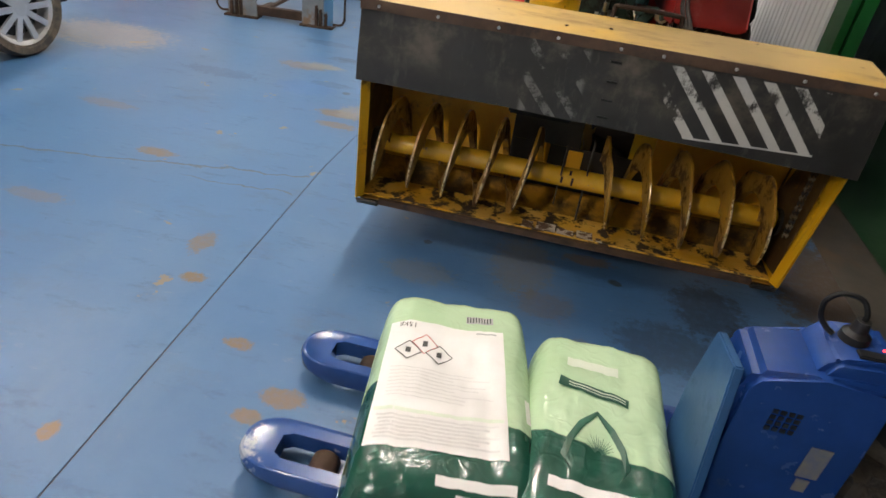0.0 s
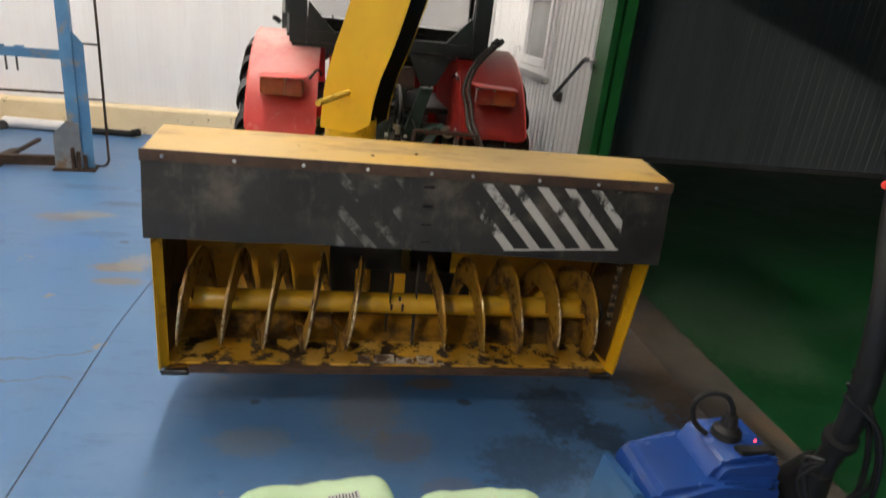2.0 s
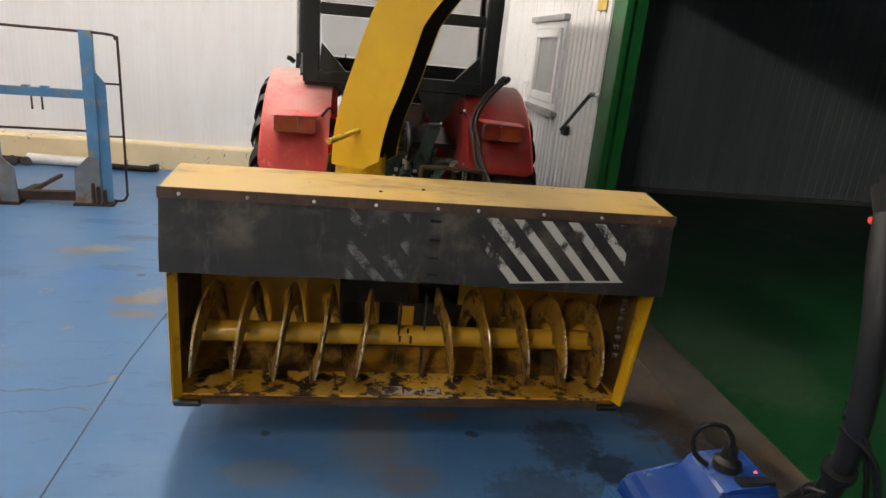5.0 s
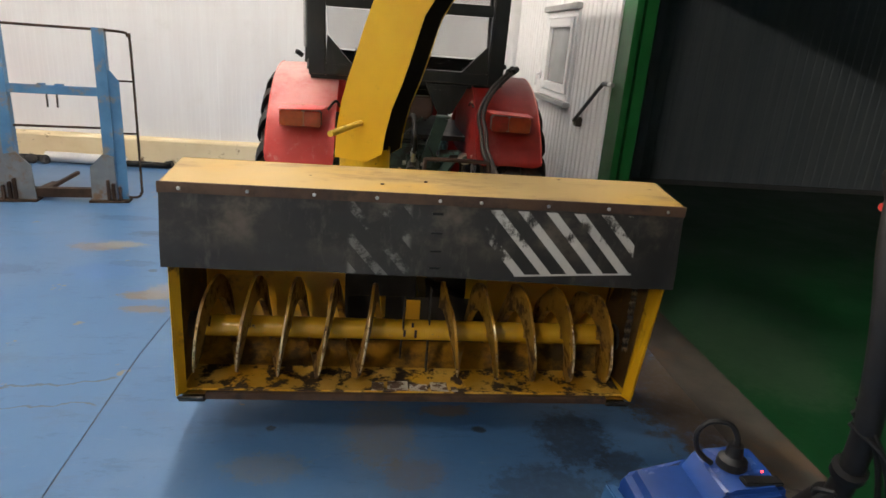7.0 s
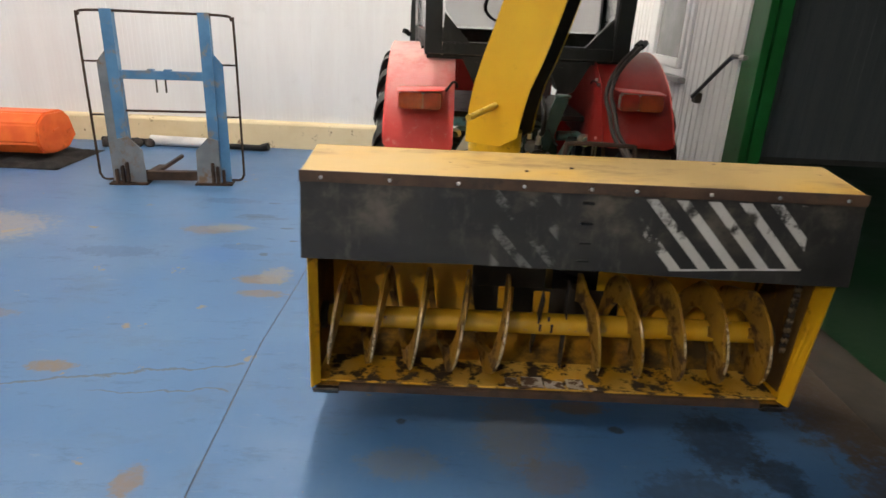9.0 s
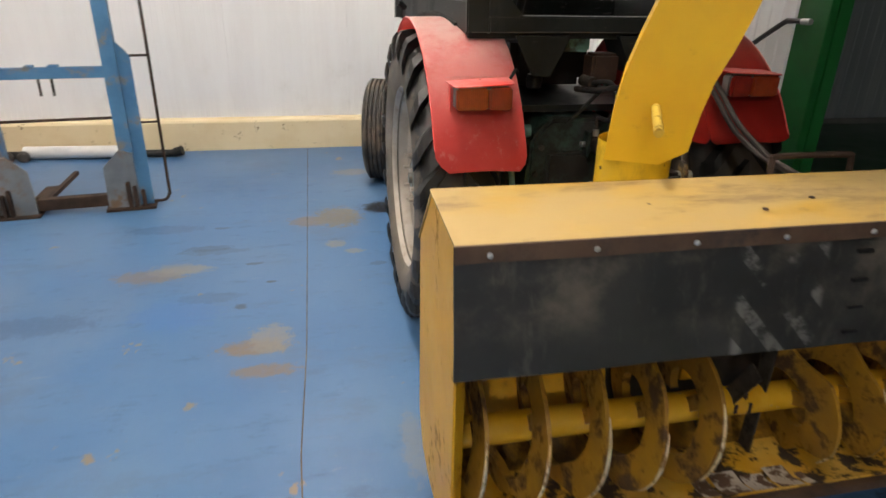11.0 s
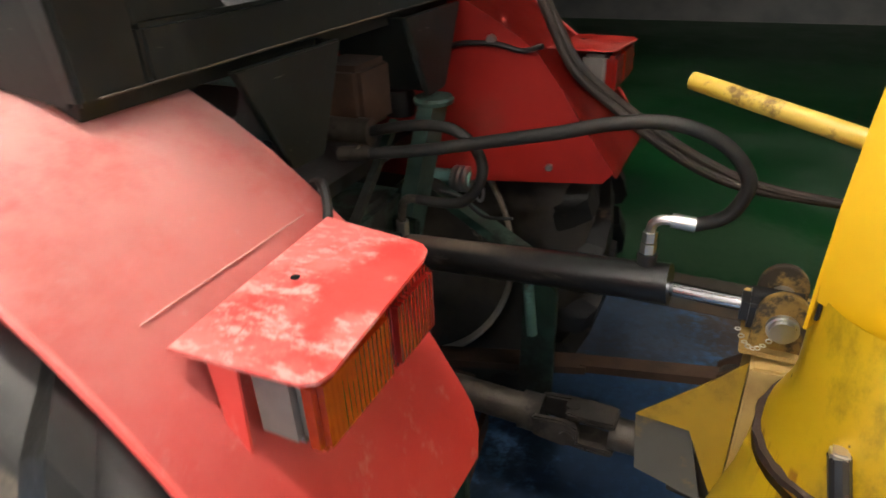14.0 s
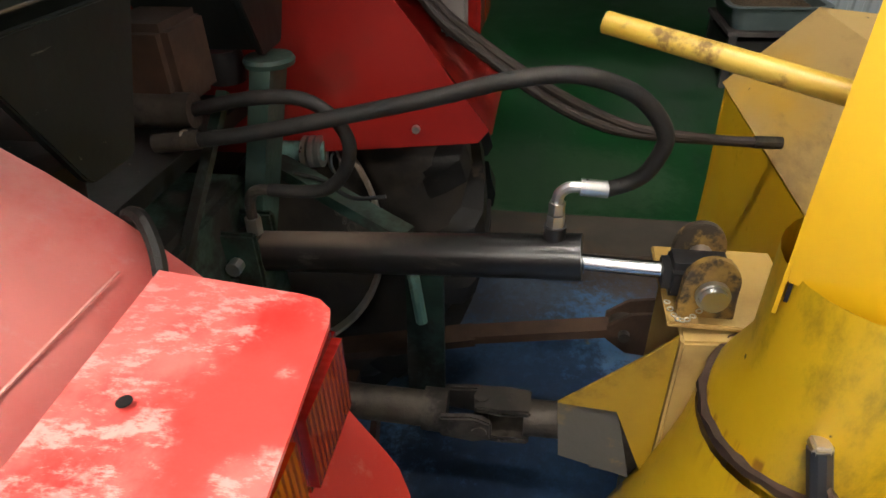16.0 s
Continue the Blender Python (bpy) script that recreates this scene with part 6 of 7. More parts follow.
part("seat", box(0.22, 0.62, 4.55, 4.95, 1.06, 1.30, 0.04), PLASTIC, tractor, "black driver's seat")
part("steering_wheel", moved(lathe([(0.012, 0.19), (0.0, 0.202), (-0.012, 0.19), (0, 0.178)], (0, 0, 0), "z", 32, closed=True), pose(0.42, 4.98, 1.60, -35)), PLASTIC, tractor)
part("steering_column", tube([(0.42, 5.0, 1.58), (0.42, 5.16, 1.30)], 0.025, 10), PLASTIC, tractor)
part("wiper", tube(spline([(0.235, RY - 0.012, 2.08), (0.23, RY - 0.02, 2.0), (0.26, RY - 0.02, 1.965), (0.36, RY - 0.018, 1.955)], 4), 0.008, 6), PLASTIC, tractor)
part("seal_line", tube(spline([(-0.10, RY - 0.006, 1.343), (0.10, RY - 0.006, 1.344), (0.42, RY - 0.006, 1.345), (0.70, RY - 0.006, 1.344), (0.94, RY - 0.006, 1.343)], 4), 0.0017, 6), RUBBER, tractor, "dusty grey rubber seal")
part("rear_valance", box(L + 0.01, R - 0.01, RY + 0.02, RY + 0.06, 1.318, 1.337), BLACK_DUSTY, tractor)
# hanging support plates under the cab
for s in (-1, 1):
    bm = prism([(0.075, 1.332), (0.315, 1.332), (0.240, 1.176), (0.232, 1.170), (0.165, 1.172), (0.155, 1.180)], "y", RY - 0.022, RY - 0.010, 0.002)
    part("support_plate", flip(bm, s), BLACK_DUSTY, tractor, "black hanging support plate")
    bm = plate([(0.238, RY - 0.008, 1.18), (0.312, RY - 0.008, 1.33), (0.312, RY + 0.16, 1.33), (0.238, RY + 0.16, 1.18)], 0.006)
    part("support_web", flip(bm, s), BLACK_DUSTY, tractor)
    part("rubber_mount", flip(lathe([(0, 0), (0, 0.032), (0.03, 0.036), (0.055, 0.032), (0.055, 0)], (0.200, RY + 0.07, 1.115), "z", 16), s), PLASTIC, tractor)
part("tank", box(0.45, 0.572, 4.13, 4.24, 1.13, 1.255, 0.012), RUSTY_ORANGE, tractor, "rusty orange box casting")
part("tank_cap", box(0.26, 0.46, 4.20, 4.40, 1.255, 1.33, 0.01), TEAL, tractor, "turquoise cover")
part("strut", bar((0.30, 4.13, 0.90), (0.52, 4.10, 1.14), 0.018, 0.012), DARK_GREEN, tractor)
part("post", bar((0.552, 4.11, 0.86), (0.632, 4.07, 1.150), 0.070, 0.035, up=(0, 1, 0)), POST_GREEN, tractor, "dusty dark green upright")
part("post_cap", lathe([(0, 0), (0, 0.042), (0.008, 0.044), (0.014, 0.040), (0.014, 0)], (0.634, 4.07, 1.148), "z", 16), POST_GREEN, tractor)
# spring clips dangling from the shaft end
for dx, dy, size in ((0.0, 0.0, 0.030), (-0.020, -0.012, 0.024)):
    loop = [(0.842 + dx + 0.25 * size * math.sin(a), 4.06 + dy + 0.55 * size * math.sin(a), 0.872 + 1.1 * size * math.cos(a)) for a in (0.3 + k * 0.5 for k in range(12))]
    part("spring_clip", tube(loop, 0.0028, 6), ZINC, tractor, "bent wire spring clip")
# hydraulic lift arms, rods and links
for s in (-1, 1):
    part("rock_shaft", flip(tube([(0.20, 4.16, 0.925), (0.085, 4.17, 0.926)], 0.028, 14), s), TEAL, tractor, "turquoise rock shaft")
    part("shaft_end", flip(tube([(0.085, 4.19, 0.928), (0.055, 4.055, 0.920)], 0.021, 14), s), TEAL, tractor, "turquoise shaft end")
    for k in range(3):
        part("shaft_washer", flip(lathe([(-0.005, 0.020), (-0.005, 0.033), (0.005, 0.033), (0.005, 0.020)], (0.058 + k * 0.003, 4.062 + k * 0.014, 0.9205), "y", 18, closed=True), s), ZINC, tractor)
    low = Vector((0.03, 3.88, 0.86)) if s < 0 else Vector((0.235, 3.85, 0.84))
    part("lift_arm", flip(bar((0.10, 4.17, 0.925), low, 0.022, 0.05, up=(1, 0, 0)), s), DARK_GREEN, tractor)
    part("lift_rod", flip(tube([low, low + Vector((0.018, -0.025, -0.19))], 0.012, 10), s), TEAL, tractor, "turquoise lift rod")
    bm = bar((0.030, 3.855, 0.68), (0.012, 3.84, 0.53), 0.010, 0.03, up=(1, 0, 0))
    bar((0.066, 3.855, 0.68), (0.086, 3.84, 0.53), 0.010, 0.03, bm, up=(1, 0, 0))
    part("rod_fork", flip(bm, s), RUST, tractor, "rusty fork")
    mid = 0.535 if s < 0 else 0.40
    part("lower_link", flip(bar((0.10, 4.20, mid - 0.03), (0.0, 3.75, mid), 0.022, 0.065, up=(1, 0, 0)), s), RUST, tractor, "rusty lower link")
    part("lower_link_end", flip(bar((0.0, 3.76, mid), (-0.005, 3.40, 0.462), 0.024, 0.05, up=(1, 0, 0)), s), RUST, tractor, "rusty lower link")
    part("link_eye", flip(lathe([(-0.018, 0.016), (-0.018, 0.034), (0.018, 0.034), (0.018, 0.016)], (-0.004, 3.392, 0.460), "x", 18, closed=True), s), DIRTY_METAL, tractor)
    q = [(3.80, 0.30), (3.795, 0.70)] + [(3.835 - 0.04 * math.cos(radians(a)), 0.70 + 0.04 * math.sin(radians(a))) for a in range(20, 161, 20)] + [(3.875, 0.70), (3.89, 0.30)]
    part("stabiliser_plate", flip(prism(q, "x", 0.150, 0.166, 0.002), s), DARK_GREEN, tractor, "dark green stabiliser plate")
    if s < 0:
        part("check_strap", bar((0.10, 3.845, 0.443), (0.64, 3.962, 0.304), 0.014, 0.065), RUSTY_ORANGE, tractor, "rusty check strap")
    bm = bmesh.new()
    for i in range(8):
        p = Vector((0.058, 4.10 - i * 0.012, 0.885 - i * 0.021))
        tube([p + (Vector((0, 0.010 * math.cos(a), 0.013 * math.sin(a))) if i % 2 else Vector((0.010 * math.cos(a), 0.003, 0.013 * math.sin(a)))) for a in (k * math.pi / 4 for k in range(9))], 0.0028, 5, bm, cap=False)
    part("stay_chain", flip(bm, s), DIRTY_METAL, tractor)
part("cross_tube", tube([(-0.02, 3.96, 0.63), (0.20, 4.05, 0.60)], 0.030, 12), DIRTY_METAL, tractor)
part("draw_bar", bar((0.20, 4.02, 0.42), (0.64, 4.02, 0.42), 0.06, 0.04), RUST, tractor)
# power take-off shaft with its joint
pto = part("drive_shaft", tube([(0.44, 4.14, 0.57), (0.45, 3.86, 0.556), (0.452, 3.775, 0.553)], 0.034, 18), DIRTY_METAL, tractor, "greasy drive shaft")
part("shaft_sleeve", tube([(0.452, 3.80, 0.554), (0.453, 3.755, 0.552)], 0.041, 18), DIRTY_METAL, pto)
for s in (-1, 1):
    part("yoke", prism([(3.765, 0.53), (3.765, 0.58), (3.70, 0.588), (3.668, 0.575), (3.668, 0.535), (3.70, 0.522)], "x", 0.453 + s * 0.036 - 0.008, 0.453 + s * 0.036 + 0.008, 0.004), DIRTY_METAL, pto)
    part("yoke", prism([(0.425, 3.70), (0.43, 3.655), (0.425, 3.60), (0.485, 3.60), (0.48, 3.655), (0.485, 3.70)], "z", 0.555 + s * 0.036 - 0.008, 0.555 + s * 0.036 + 0.008, 0.004), DIRTY_METAL, pto)
part("joint_cross", tube([(0.405, 3.69, 0.555), (0.50, 3.69, 0.555)], 0.014, 12), DIRTY_METAL, pto)
part("joint_cross", tube([(0.453, 3.69, 0.508), (0.453, 3.69, 0.602)], 0.014, 12), DIRTY_METAL, pto)
part("yoke_end", tube([(0.455, 3.612, 0.555), (0.456, 3.53, 0.555)], 0.034, 16), DIRTY_METAL, pto)

# ---- hydraulic top link
topl = thing("hydraulic_cylinder", 0.45, 3.8, 0.85, "black hydraulic top-link cylinder with chrome rod and plated fittings", "hydraulic cylinder")
A, B = Vector((0.484, 4.10, 0.870)), Vector((0.446, 3.545, 0.929))
D = (B - A).normalized()


def barrel_paint():
    """Black gloss that has rusted towards the tractor's end."""
    n = Nodes("rusting_black_barrel")
    x, y, z = n.xyz()
    col = n.mix(n.step(n.noise(8), 0.35, 0.65), (0.005, 0.005, 0.0055), (0.010, 0.010, 0.0105))
    rust = n.step(n.math("ADD", y, n.math("MULTIPLY", n.math("SUBTRACT", n.noise(14, 8, 0.7), 0.5), 0.5)), 0.12, 0.40)
    geo = n.t.nodes.new("ShaderNodeNewGeometry")
    sep = n.t.nodes.new("ShaderNodeSeparateXYZ")
    n.put(sep.inputs[0], geo.outputs["Normal"])
    dust = n.math("MULTIPLY", n.step(sep.outputs[2], 0.62, 0.95), n.step(n.math("ADD", y, n.math("MULTIPLY", n.noise(20, 8, 0.7), 0.3)), 0.08, 0.36))
    col = n.mix(n.math("MULTIPLY", rust, 0.6), col, (0.045, 0.030, 0.022))
    col = n.mix(n.math("MULTIPLY", dust, 0.8), col, (0.15, 0.115, 0.085))
    scuff = n.step(n.noise(30, 8, 0.7, (1, 0.3, 1)), 0.58, 0.68)
    col = n.mix(n.math("MULTIPLY", scuff, 0.4), col, (0.10, 0.09, 0.08))
    n.bump(n.noise(90), 0.1, 0.003)
    return n.done(col, n.math("ADD", n.math("MULTIPLY", n.math("MAXIMUM", rust, dust), 0.35), n.lerp(n.noise(40, 6, 0.7), 0.27, 0.33)))


BARREL = barrel_paint()
part("barrel", tube([A + D * 0.03, B], 0.0345, 28), BARREL, topl, "black cylinder barrel, rusty towards one end")
part("gland", tube([B - D * 0.05, B + D * 0.003], 0.0358, 28), BARREL, topl)
part("rod", tube([B - Vector((0, 0, 0.008)), Vector((0.425, 3.415, 0.930))], 0.0125, 16), CHROME, topl, "chrome piston rod")
part("end_block", box(0.390, 0.450, 3.335, 3.432, 0.903, 0.960, 0.012), BLACK_STEEL, topl)
part("base_eye", lathe([(-0.022, 0.012), (-0.022, 0.036), (0.022, 0.036), (0.022, 0.012)], A, "x", 18, closed=True), DIRTY_METAL, topl)
part("base_bracket", box(0.44, 0.455, 4.06, 4.14, 0.82, 0.93, 0.005), DARK_GREEN, topl)
part("base_bracket", box(0.512, 0.527, 4.06, 4.14, 0.82, 0.93, 0.005), DARK_GREEN, topl)
part("base_pin", tube([(0.42, 4.10, 0.873), (0.55, 4.10, 0.873)], 0.013, 10), ZINC, topl)
P0 = Vector((0.450, 3.585, 0.935))
part("port", tube([P0 + Vector((0, 0, 0.025)), P0 + Vector((0, 0, 0.045))], 0.017, 12), BLACK_STEEL, topl)
part("fitting", tube([P0 + Vector((0, 0, 0.045)), P0 + Vector((0, 0, 0.064))], 0.0135, 6), ZINC, topl, "plated hex fitting")
part("fitting", tube([P0 + Vector((0, 0, 0.066)), P0 + Vector((0, 0, 0.084))], 0.0125, 6), ZINC, topl, "plated hex fitting")
part("elbow", tube(spline([P0 + Vector((0, 0, 0.08)), P0 + Vector((0, -0.002, 0.097)), P0 + Vector((0, -0.014, 0.108)), P0 + Vector((0, -0.032, 0.110))], 4), 0.0085, 10), ZINC, topl, "plated pipe elbow")
part("ferrule", tube([P0 + Vector((0, -0.03, 0.110)), P0 + Vector((0, -0.068, 0.108))], 0.0125, 14), ZINC, topl, "plated ferrule")
h0 = P0 + Vector((0, -0.066, 0.108))
loop = [h0, (0.45, 3.485, 1.058), (0.449, 3.464, 1.083), (0.446, 3.455, 1.130), (0.443, 3.498, 1.182), (0.44, 3.574, 1.207), (0.435, 3.66, 1.199), (0.43, 3.744, 1.178), (0.42, 3.866, 1.152), (0.41, 3.999, 1.125), (0.40, 4.10, 1.112)]
part("hose", tube(spline(loop, 6), 0.0115, 12), HOSE, topl, "thick black rubber hose")
part("hose_end", tube([(0.402, 4.085, 1.114), (0.394, 4.15, 1.108)], 0.0135, 12), DIRTY_METAL, topl)
part("hose_collar", tube([(0.4025, 4.105, 1.113), (0.402, 4.109, 1.1125)], 0.0145, 12), BRIGHT_STEEL, topl)
part("coupling", tube([(0.455, 4.115, 1.135), (0.45, 4.21, 1.135)], 0.026, 12), DIRTY_METAL, topl)
hose2 = [(0.455, 4.12, 1.135), (0.46, 4.035, 1.153), (0.46, 3.957, 1.157), (0.461, 3.911, 1.133), (0.461, 3.889, 1.091), (0.461, 3.901, 1.045), (0.462, 3.935, 1.012), (0.464, 3.985, 1.004), (0.468, 4.03, 1.002)]
part("hose", tube(spline(hose2, 6), 0.0105, 12), HOSE, topl, "black rubber hose")
part("elbow", tube(spline([(0.467, 4.01, 1.002), (0.47, 4.055, 0.998), (0.473, 4.072, 0.97), (0.474, 4.075, 0.905)], 4), 0.009, 10), DIRTY_METAL, topl)
part("fitting", tube([(0.474, 4.074, 0.945), (0.474, 4.075, 0.915)], 0.0135, 6), ZINC, topl)
# brown feed hoses hanging past the fender to the blower
for k, (dx, dz) in enumerate(((0.0, 0.0), (0.024, 0.010))):
    hs = thing("hydraulic_hose", 0.9, 3.25, 0.93, "old brown hydraulic hose sagging from the cab to the snow blower", "hose", "feed hoses")
    pts = [(0.99 + dx, 4.045, 1.432), (0.95 + dx, 3.99, 1.405), (0.88 + dx, 3.93, 1.345), (0.825 + dx, 3.87, 1.265 + dz), (0.80 + dx, 3.815, 1.19 + dz), (0.807 + dx, 3.732, 1.121 + dz), (0.807 + dx * 0.8, 3.62, 1.044 + dz * 1.6), (0.831 + dx * 0.5, 3.525, 0.987 + dz * 1.8), (0.856, 3.42, 0.953 + dz), (0.90, 3.249, 0.928), (0.905, 3.15, 0.925)]
    part("rubber", tube(spline(pts, 6), 0.0105, 10), HOSE_OLD, hs)
    part("plug", tube([(0.975 + dx, 4.02, 1.425), (1.005 + dx, 4.06, 1.444)], 0.017, 10), PLASTIC, hs, "black rubber plug")
    part("ferrule", tube([(0.903, 3.19, 0.926), (0.905, 3.137, 0.925)], 0.013, 10), DIRTY_METAL, hs)
bm = tube(spline([(0.786, 4.12, 1.225), (0.784, 4.07, 1.242), (0.783, 3.985, 1.243), (0.782, 3.93, 1.232), (0.775, 3.88, 1.245)], 5), 0.006, 8)
wire = thing("cable", 0.78, 3.9, 1.25, "thin black cable clipped to the red fender", "cable")
part("sheath", bm, PLASTIC, wire)
bm = tube(spline([(0.058, 3.955, 1.185), (0.053, 3.945, 1.208), (0.037, 3.920, 1.217), (0.020, 3.903, 1.199), (0.0, 3.893, 1.172)], 5), 0.0065, 8)
wire = thing("cable", 0.04, 3.9, 1.2, "thick black lamp cable over the fender's edge", "cable")
part("sheath", bm, HOSE, wire)
bm = tube(spline([(0.56, 4.03, 0.985), (0.575, 3.985, 0.965), (0.59, 3.94, 0.925), (0.60, 3.88, 0.925)], 5), 0.004, 8)
wire = thing("bent_rod", 0.5, 3.9, 0.95, "thin bent black rod by the top link", "rod")
part("rod", bm, PLASTIC, wire)


# ---------------------------------------------------------------- electric pallet truck
truck = thing("pallet_truck", 0.9, 1.58, 0, "blue electric pallet truck with rounded fork tips and black tiller", "pallet truck")


def fork(cy):
    """A fork arm with a rounded tip and a roller slot."""
    w = 0.092
    out = []
    for a in range(90, 271, 12):
        c, s = math.cos(radians(a)), math.sin(radians(a))
        out.append((-0.215 + 0.115 * c, cy + w * math.copysign(abs(s) ** 0.75, s)))
    bm = bmesh.new()
    hole = [(-0.20, cy + 0.045), (-0.225, cy + 0.03), (-0.225, cy - 0.03), (-0.20, cy - 0.045), (-0.03, cy - 0.045), (-0.03, cy + 0.045)]
    ring_o = out + [(0.0, cy - w), (0.85, cy - w), (0.85, cy + w), (0.0, cy + w)]

    def ring(pts, z, inset=0.0):
        return [bm.verts.new((x + (inset if x < -0.2 else 0), cy + (y - cy) * (1 - inset * 4), z)) for x, y in pts]

    top = ring(ring_o, 0.104, 0.030)
    lip = ring(ring_o, 0.109, 0.014)
    crown = ring(ring_o, 0.106, 0.005)
    shoulder = ring(ring_o, 0.094)
    low = ring(ring_o, 0.055, 0.003)
    base = ring(ring_o, 0.026, 0.03)
    n = len(ring_o)
    for a, b in ((top, lip), (lip, crown), (crown, shoulder), (shoulder, low), (low, base)):
        for i in range(n):
            bm.faces.new((a[i], a[(i + 1) % n], b[(i + 1) % n], b[i]))
    hole_t = [bm.verts.new((x, y, 0.104)) for x, y in hole]
    hole_b = [bm.verts.new((x, y, 0.045)) for x, y in hole]
    m = len(hole)
    for i in range(m):
        bm.faces.new((hole_t[i], hole_t[(i + 1) % m], hole_b[(i + 1) % m], hole_b[i]))
    edges = [bm.edges.get((top[i], top[(i + 1) % n])) for i in range(n)] + [bm.edges.get((hole_t[i], hole_t[(i + 1) % m])) for i in range(m)]
    bmesh.ops.triangle_fill(bm, use_beauty=True, use_dissolve=False, edges=edges)
    ob = part("fork", bm, FORK_BLUE, truck, "glossy blue fork arm with chipped paint")
    for x in (-0.095,):
        part("roller", lathe([(-0.04, 0), (-0.04, 0.036), (-0.034, 0.041), (0.034, 0.041), (0.04, 0.036), (0.04, 0)], (x, cy, 0.043), "y", 20), RUST, ob, "brown load roller")


fork(1.792)
fork(1.378)
part("fork_bridge", box(0.74, 0.90, 1.31, 1.857, 0.04, 0.16, 0.01), TRUCK_BLUE, truck)
q = [(0.848, 1.40, 0.10), (0.848, 1.715, 0.10), (0.832, 1.705, 0.36), (0.858, 1.672, 0.585), (0.882, 1.500, 0.620), (0.862, 1.405, 0.30)]
part("load_plate", prism([(1.385, 0.10), (1.72, 0.10), (1.712, 0.40), (1.672, 0.60), (1.500, 0.63), (1.405, 0.30)], "x", 0.838, 0.862, 0.004), TRUCK_TEAL, truck, "scuffed blue load plate")
body = prism([(0.863, 0.12), (0.866, 0.590), (0.892, 0.634), (1.030, 0.655), (1.175, 0.664), (1.192, 0.64), (1.215, 0.12)], "y", 1.488, 1.690, 0.018)
part("battery_cover", body, TRUCK_BLUE, truck, "glossy dark blue battery cover")
hump = prism([(1.010, 0.640), (1.034, 0.690), (1.050, 0.700), (1.165, 0.712), (1.188, 0.690), (1.195, 0.640)], "y", 1.512, 1.682, 0.014)
part("raised_lid", hump, TRUCK_BLUE, truck, "raised blue lid")
for i in range(4):
    for j in range(4):
        part("vent_hole", box(0.955 + i * 0.018, 0.967 + i * 0.018, 1.4855, 1.4885, 0.535 - j * 0.018, 0.547 - j * 0.018), PLASTIC, truck)
part("label", box(1.075, 1.125, 1.4845, 1.4875, 0.36, 0.46), RATING, truck, "worn rating label")
part("label", box(1.085, 1.115, 1.4845, 1.4875, 0.31, 0.35), RATING, truck)
part("plug_socket", lathe([(0, 0), (0, 0.034), (0.018, 0.032), (0.028, 0.020), (0.055, 0.016), (0.055, 0)], (1.095, 1.605, 0.704), "z", 16), PLASTIC, truck, "black charging plug")
part("charge_cable", tube(spline([(1.095, 1.605, 0.755), (1.094, 1.607, 0.778), (1.075, 1.615, 0.805), (1.035, 1.625, 0.805), (1.012, 1.63, 0.775), (1.018, 1.63, 0.735), (1.036, 1.625, 0.712), (1.055, 1.617, 0.70)], 6), 0.0065, 8), PLASTIC, truck)
part("status_led", lathe([(0, 0), (0, 0.004), (0.003, 0.003), (0.003, 0)], (1.150, 1.575, 0.709), "z", 10), LED, truck, "lit red status light")
part("panel", box(1.085, 1.175, 1.530, 1.560, 0.704, 0.714, 0.003), PLASTIC, truck)
part("drive_cover", box(1.20, 1.42, 1.45, 1.72, 0.10, 0.42, 0.03), DIRTY_METAL, truck, "greasy brown drive housing")
part("motor", lathe([(0, 0), (0, 0.075), (0.16, 0.075), (0.18, 0.05), (0.18, 0)], (1.30, 1.60, 0.42), "z", 20), DIRTY_METAL, truck)
for y in (1.47, 1.70):
    part("castor", lathe([(-0.02, 0), (-0.02, 0.068), (-0.014, 0.075), (0.014, 0.075), (0.02, 0.068), (0.02, 0)], (1.33, y, 0.075), "y", 20), PLASTIC, truck)
part("drive_wheel", lathe([(-0.04, 0), (-0.04, 0.098), (-0.03, 0.105), (0.03, 0.105), (0.04, 0.098), (0.04, 0)], (1.31, 1.585, 0.105), "y", 24), RUBBER, truck)
tl = [(1.285, 1.56, 0.58), (1.268, 1.50, 0.70), (1.246, 1.455, 0.855), (1.205, 1.425, 1.02), (1.185, 1.43, 1.16), (1.192, 1.47, 1.27), (1.215, 1.51, 1.35)]
part("tiller", tube(spline(tl, 4), 0.025, 14), PLASTIC, truck, "black tiller arm")
part("tiller_boot", tube([(1.29, 1.57, 0.50), (1.278, 1.54, 0.62), (1.262, 1.505, 0.70)], 0.05, 14, radii=[0.075, 0.055, 0.036]), PLASTIC, truck)
part("tiller_head", moved(box(-0.045, 0.07, -0.05, 0.05, -0.045, 0.062, 0.022), pose(1.262, 1.53, 1.375, -25, 0, 10)), PLASTIC, truck, "black tiller head")
part("tiller_grip", tube(spline([(1.25, 1.50, 1.40), (1.30, 1.46, 1.42), (1.37, 1.45, 1.42), (1.41, 1.49, 1.42), (1.40, 1.55, 1.41)], 4), 0.016, 10), PLASTIC, truck)
for z, y in ((1.392, 1.512), (1.335, 1.535)):
    part("button", lathe([(-0.010, 0), (-0.010, 0.008), (0.003, 0.010), (0.010, 0.009), (0.010, 0)], (1.214, y, z), "x", 14), RED_KNOB, truck, "red butterfly switch")
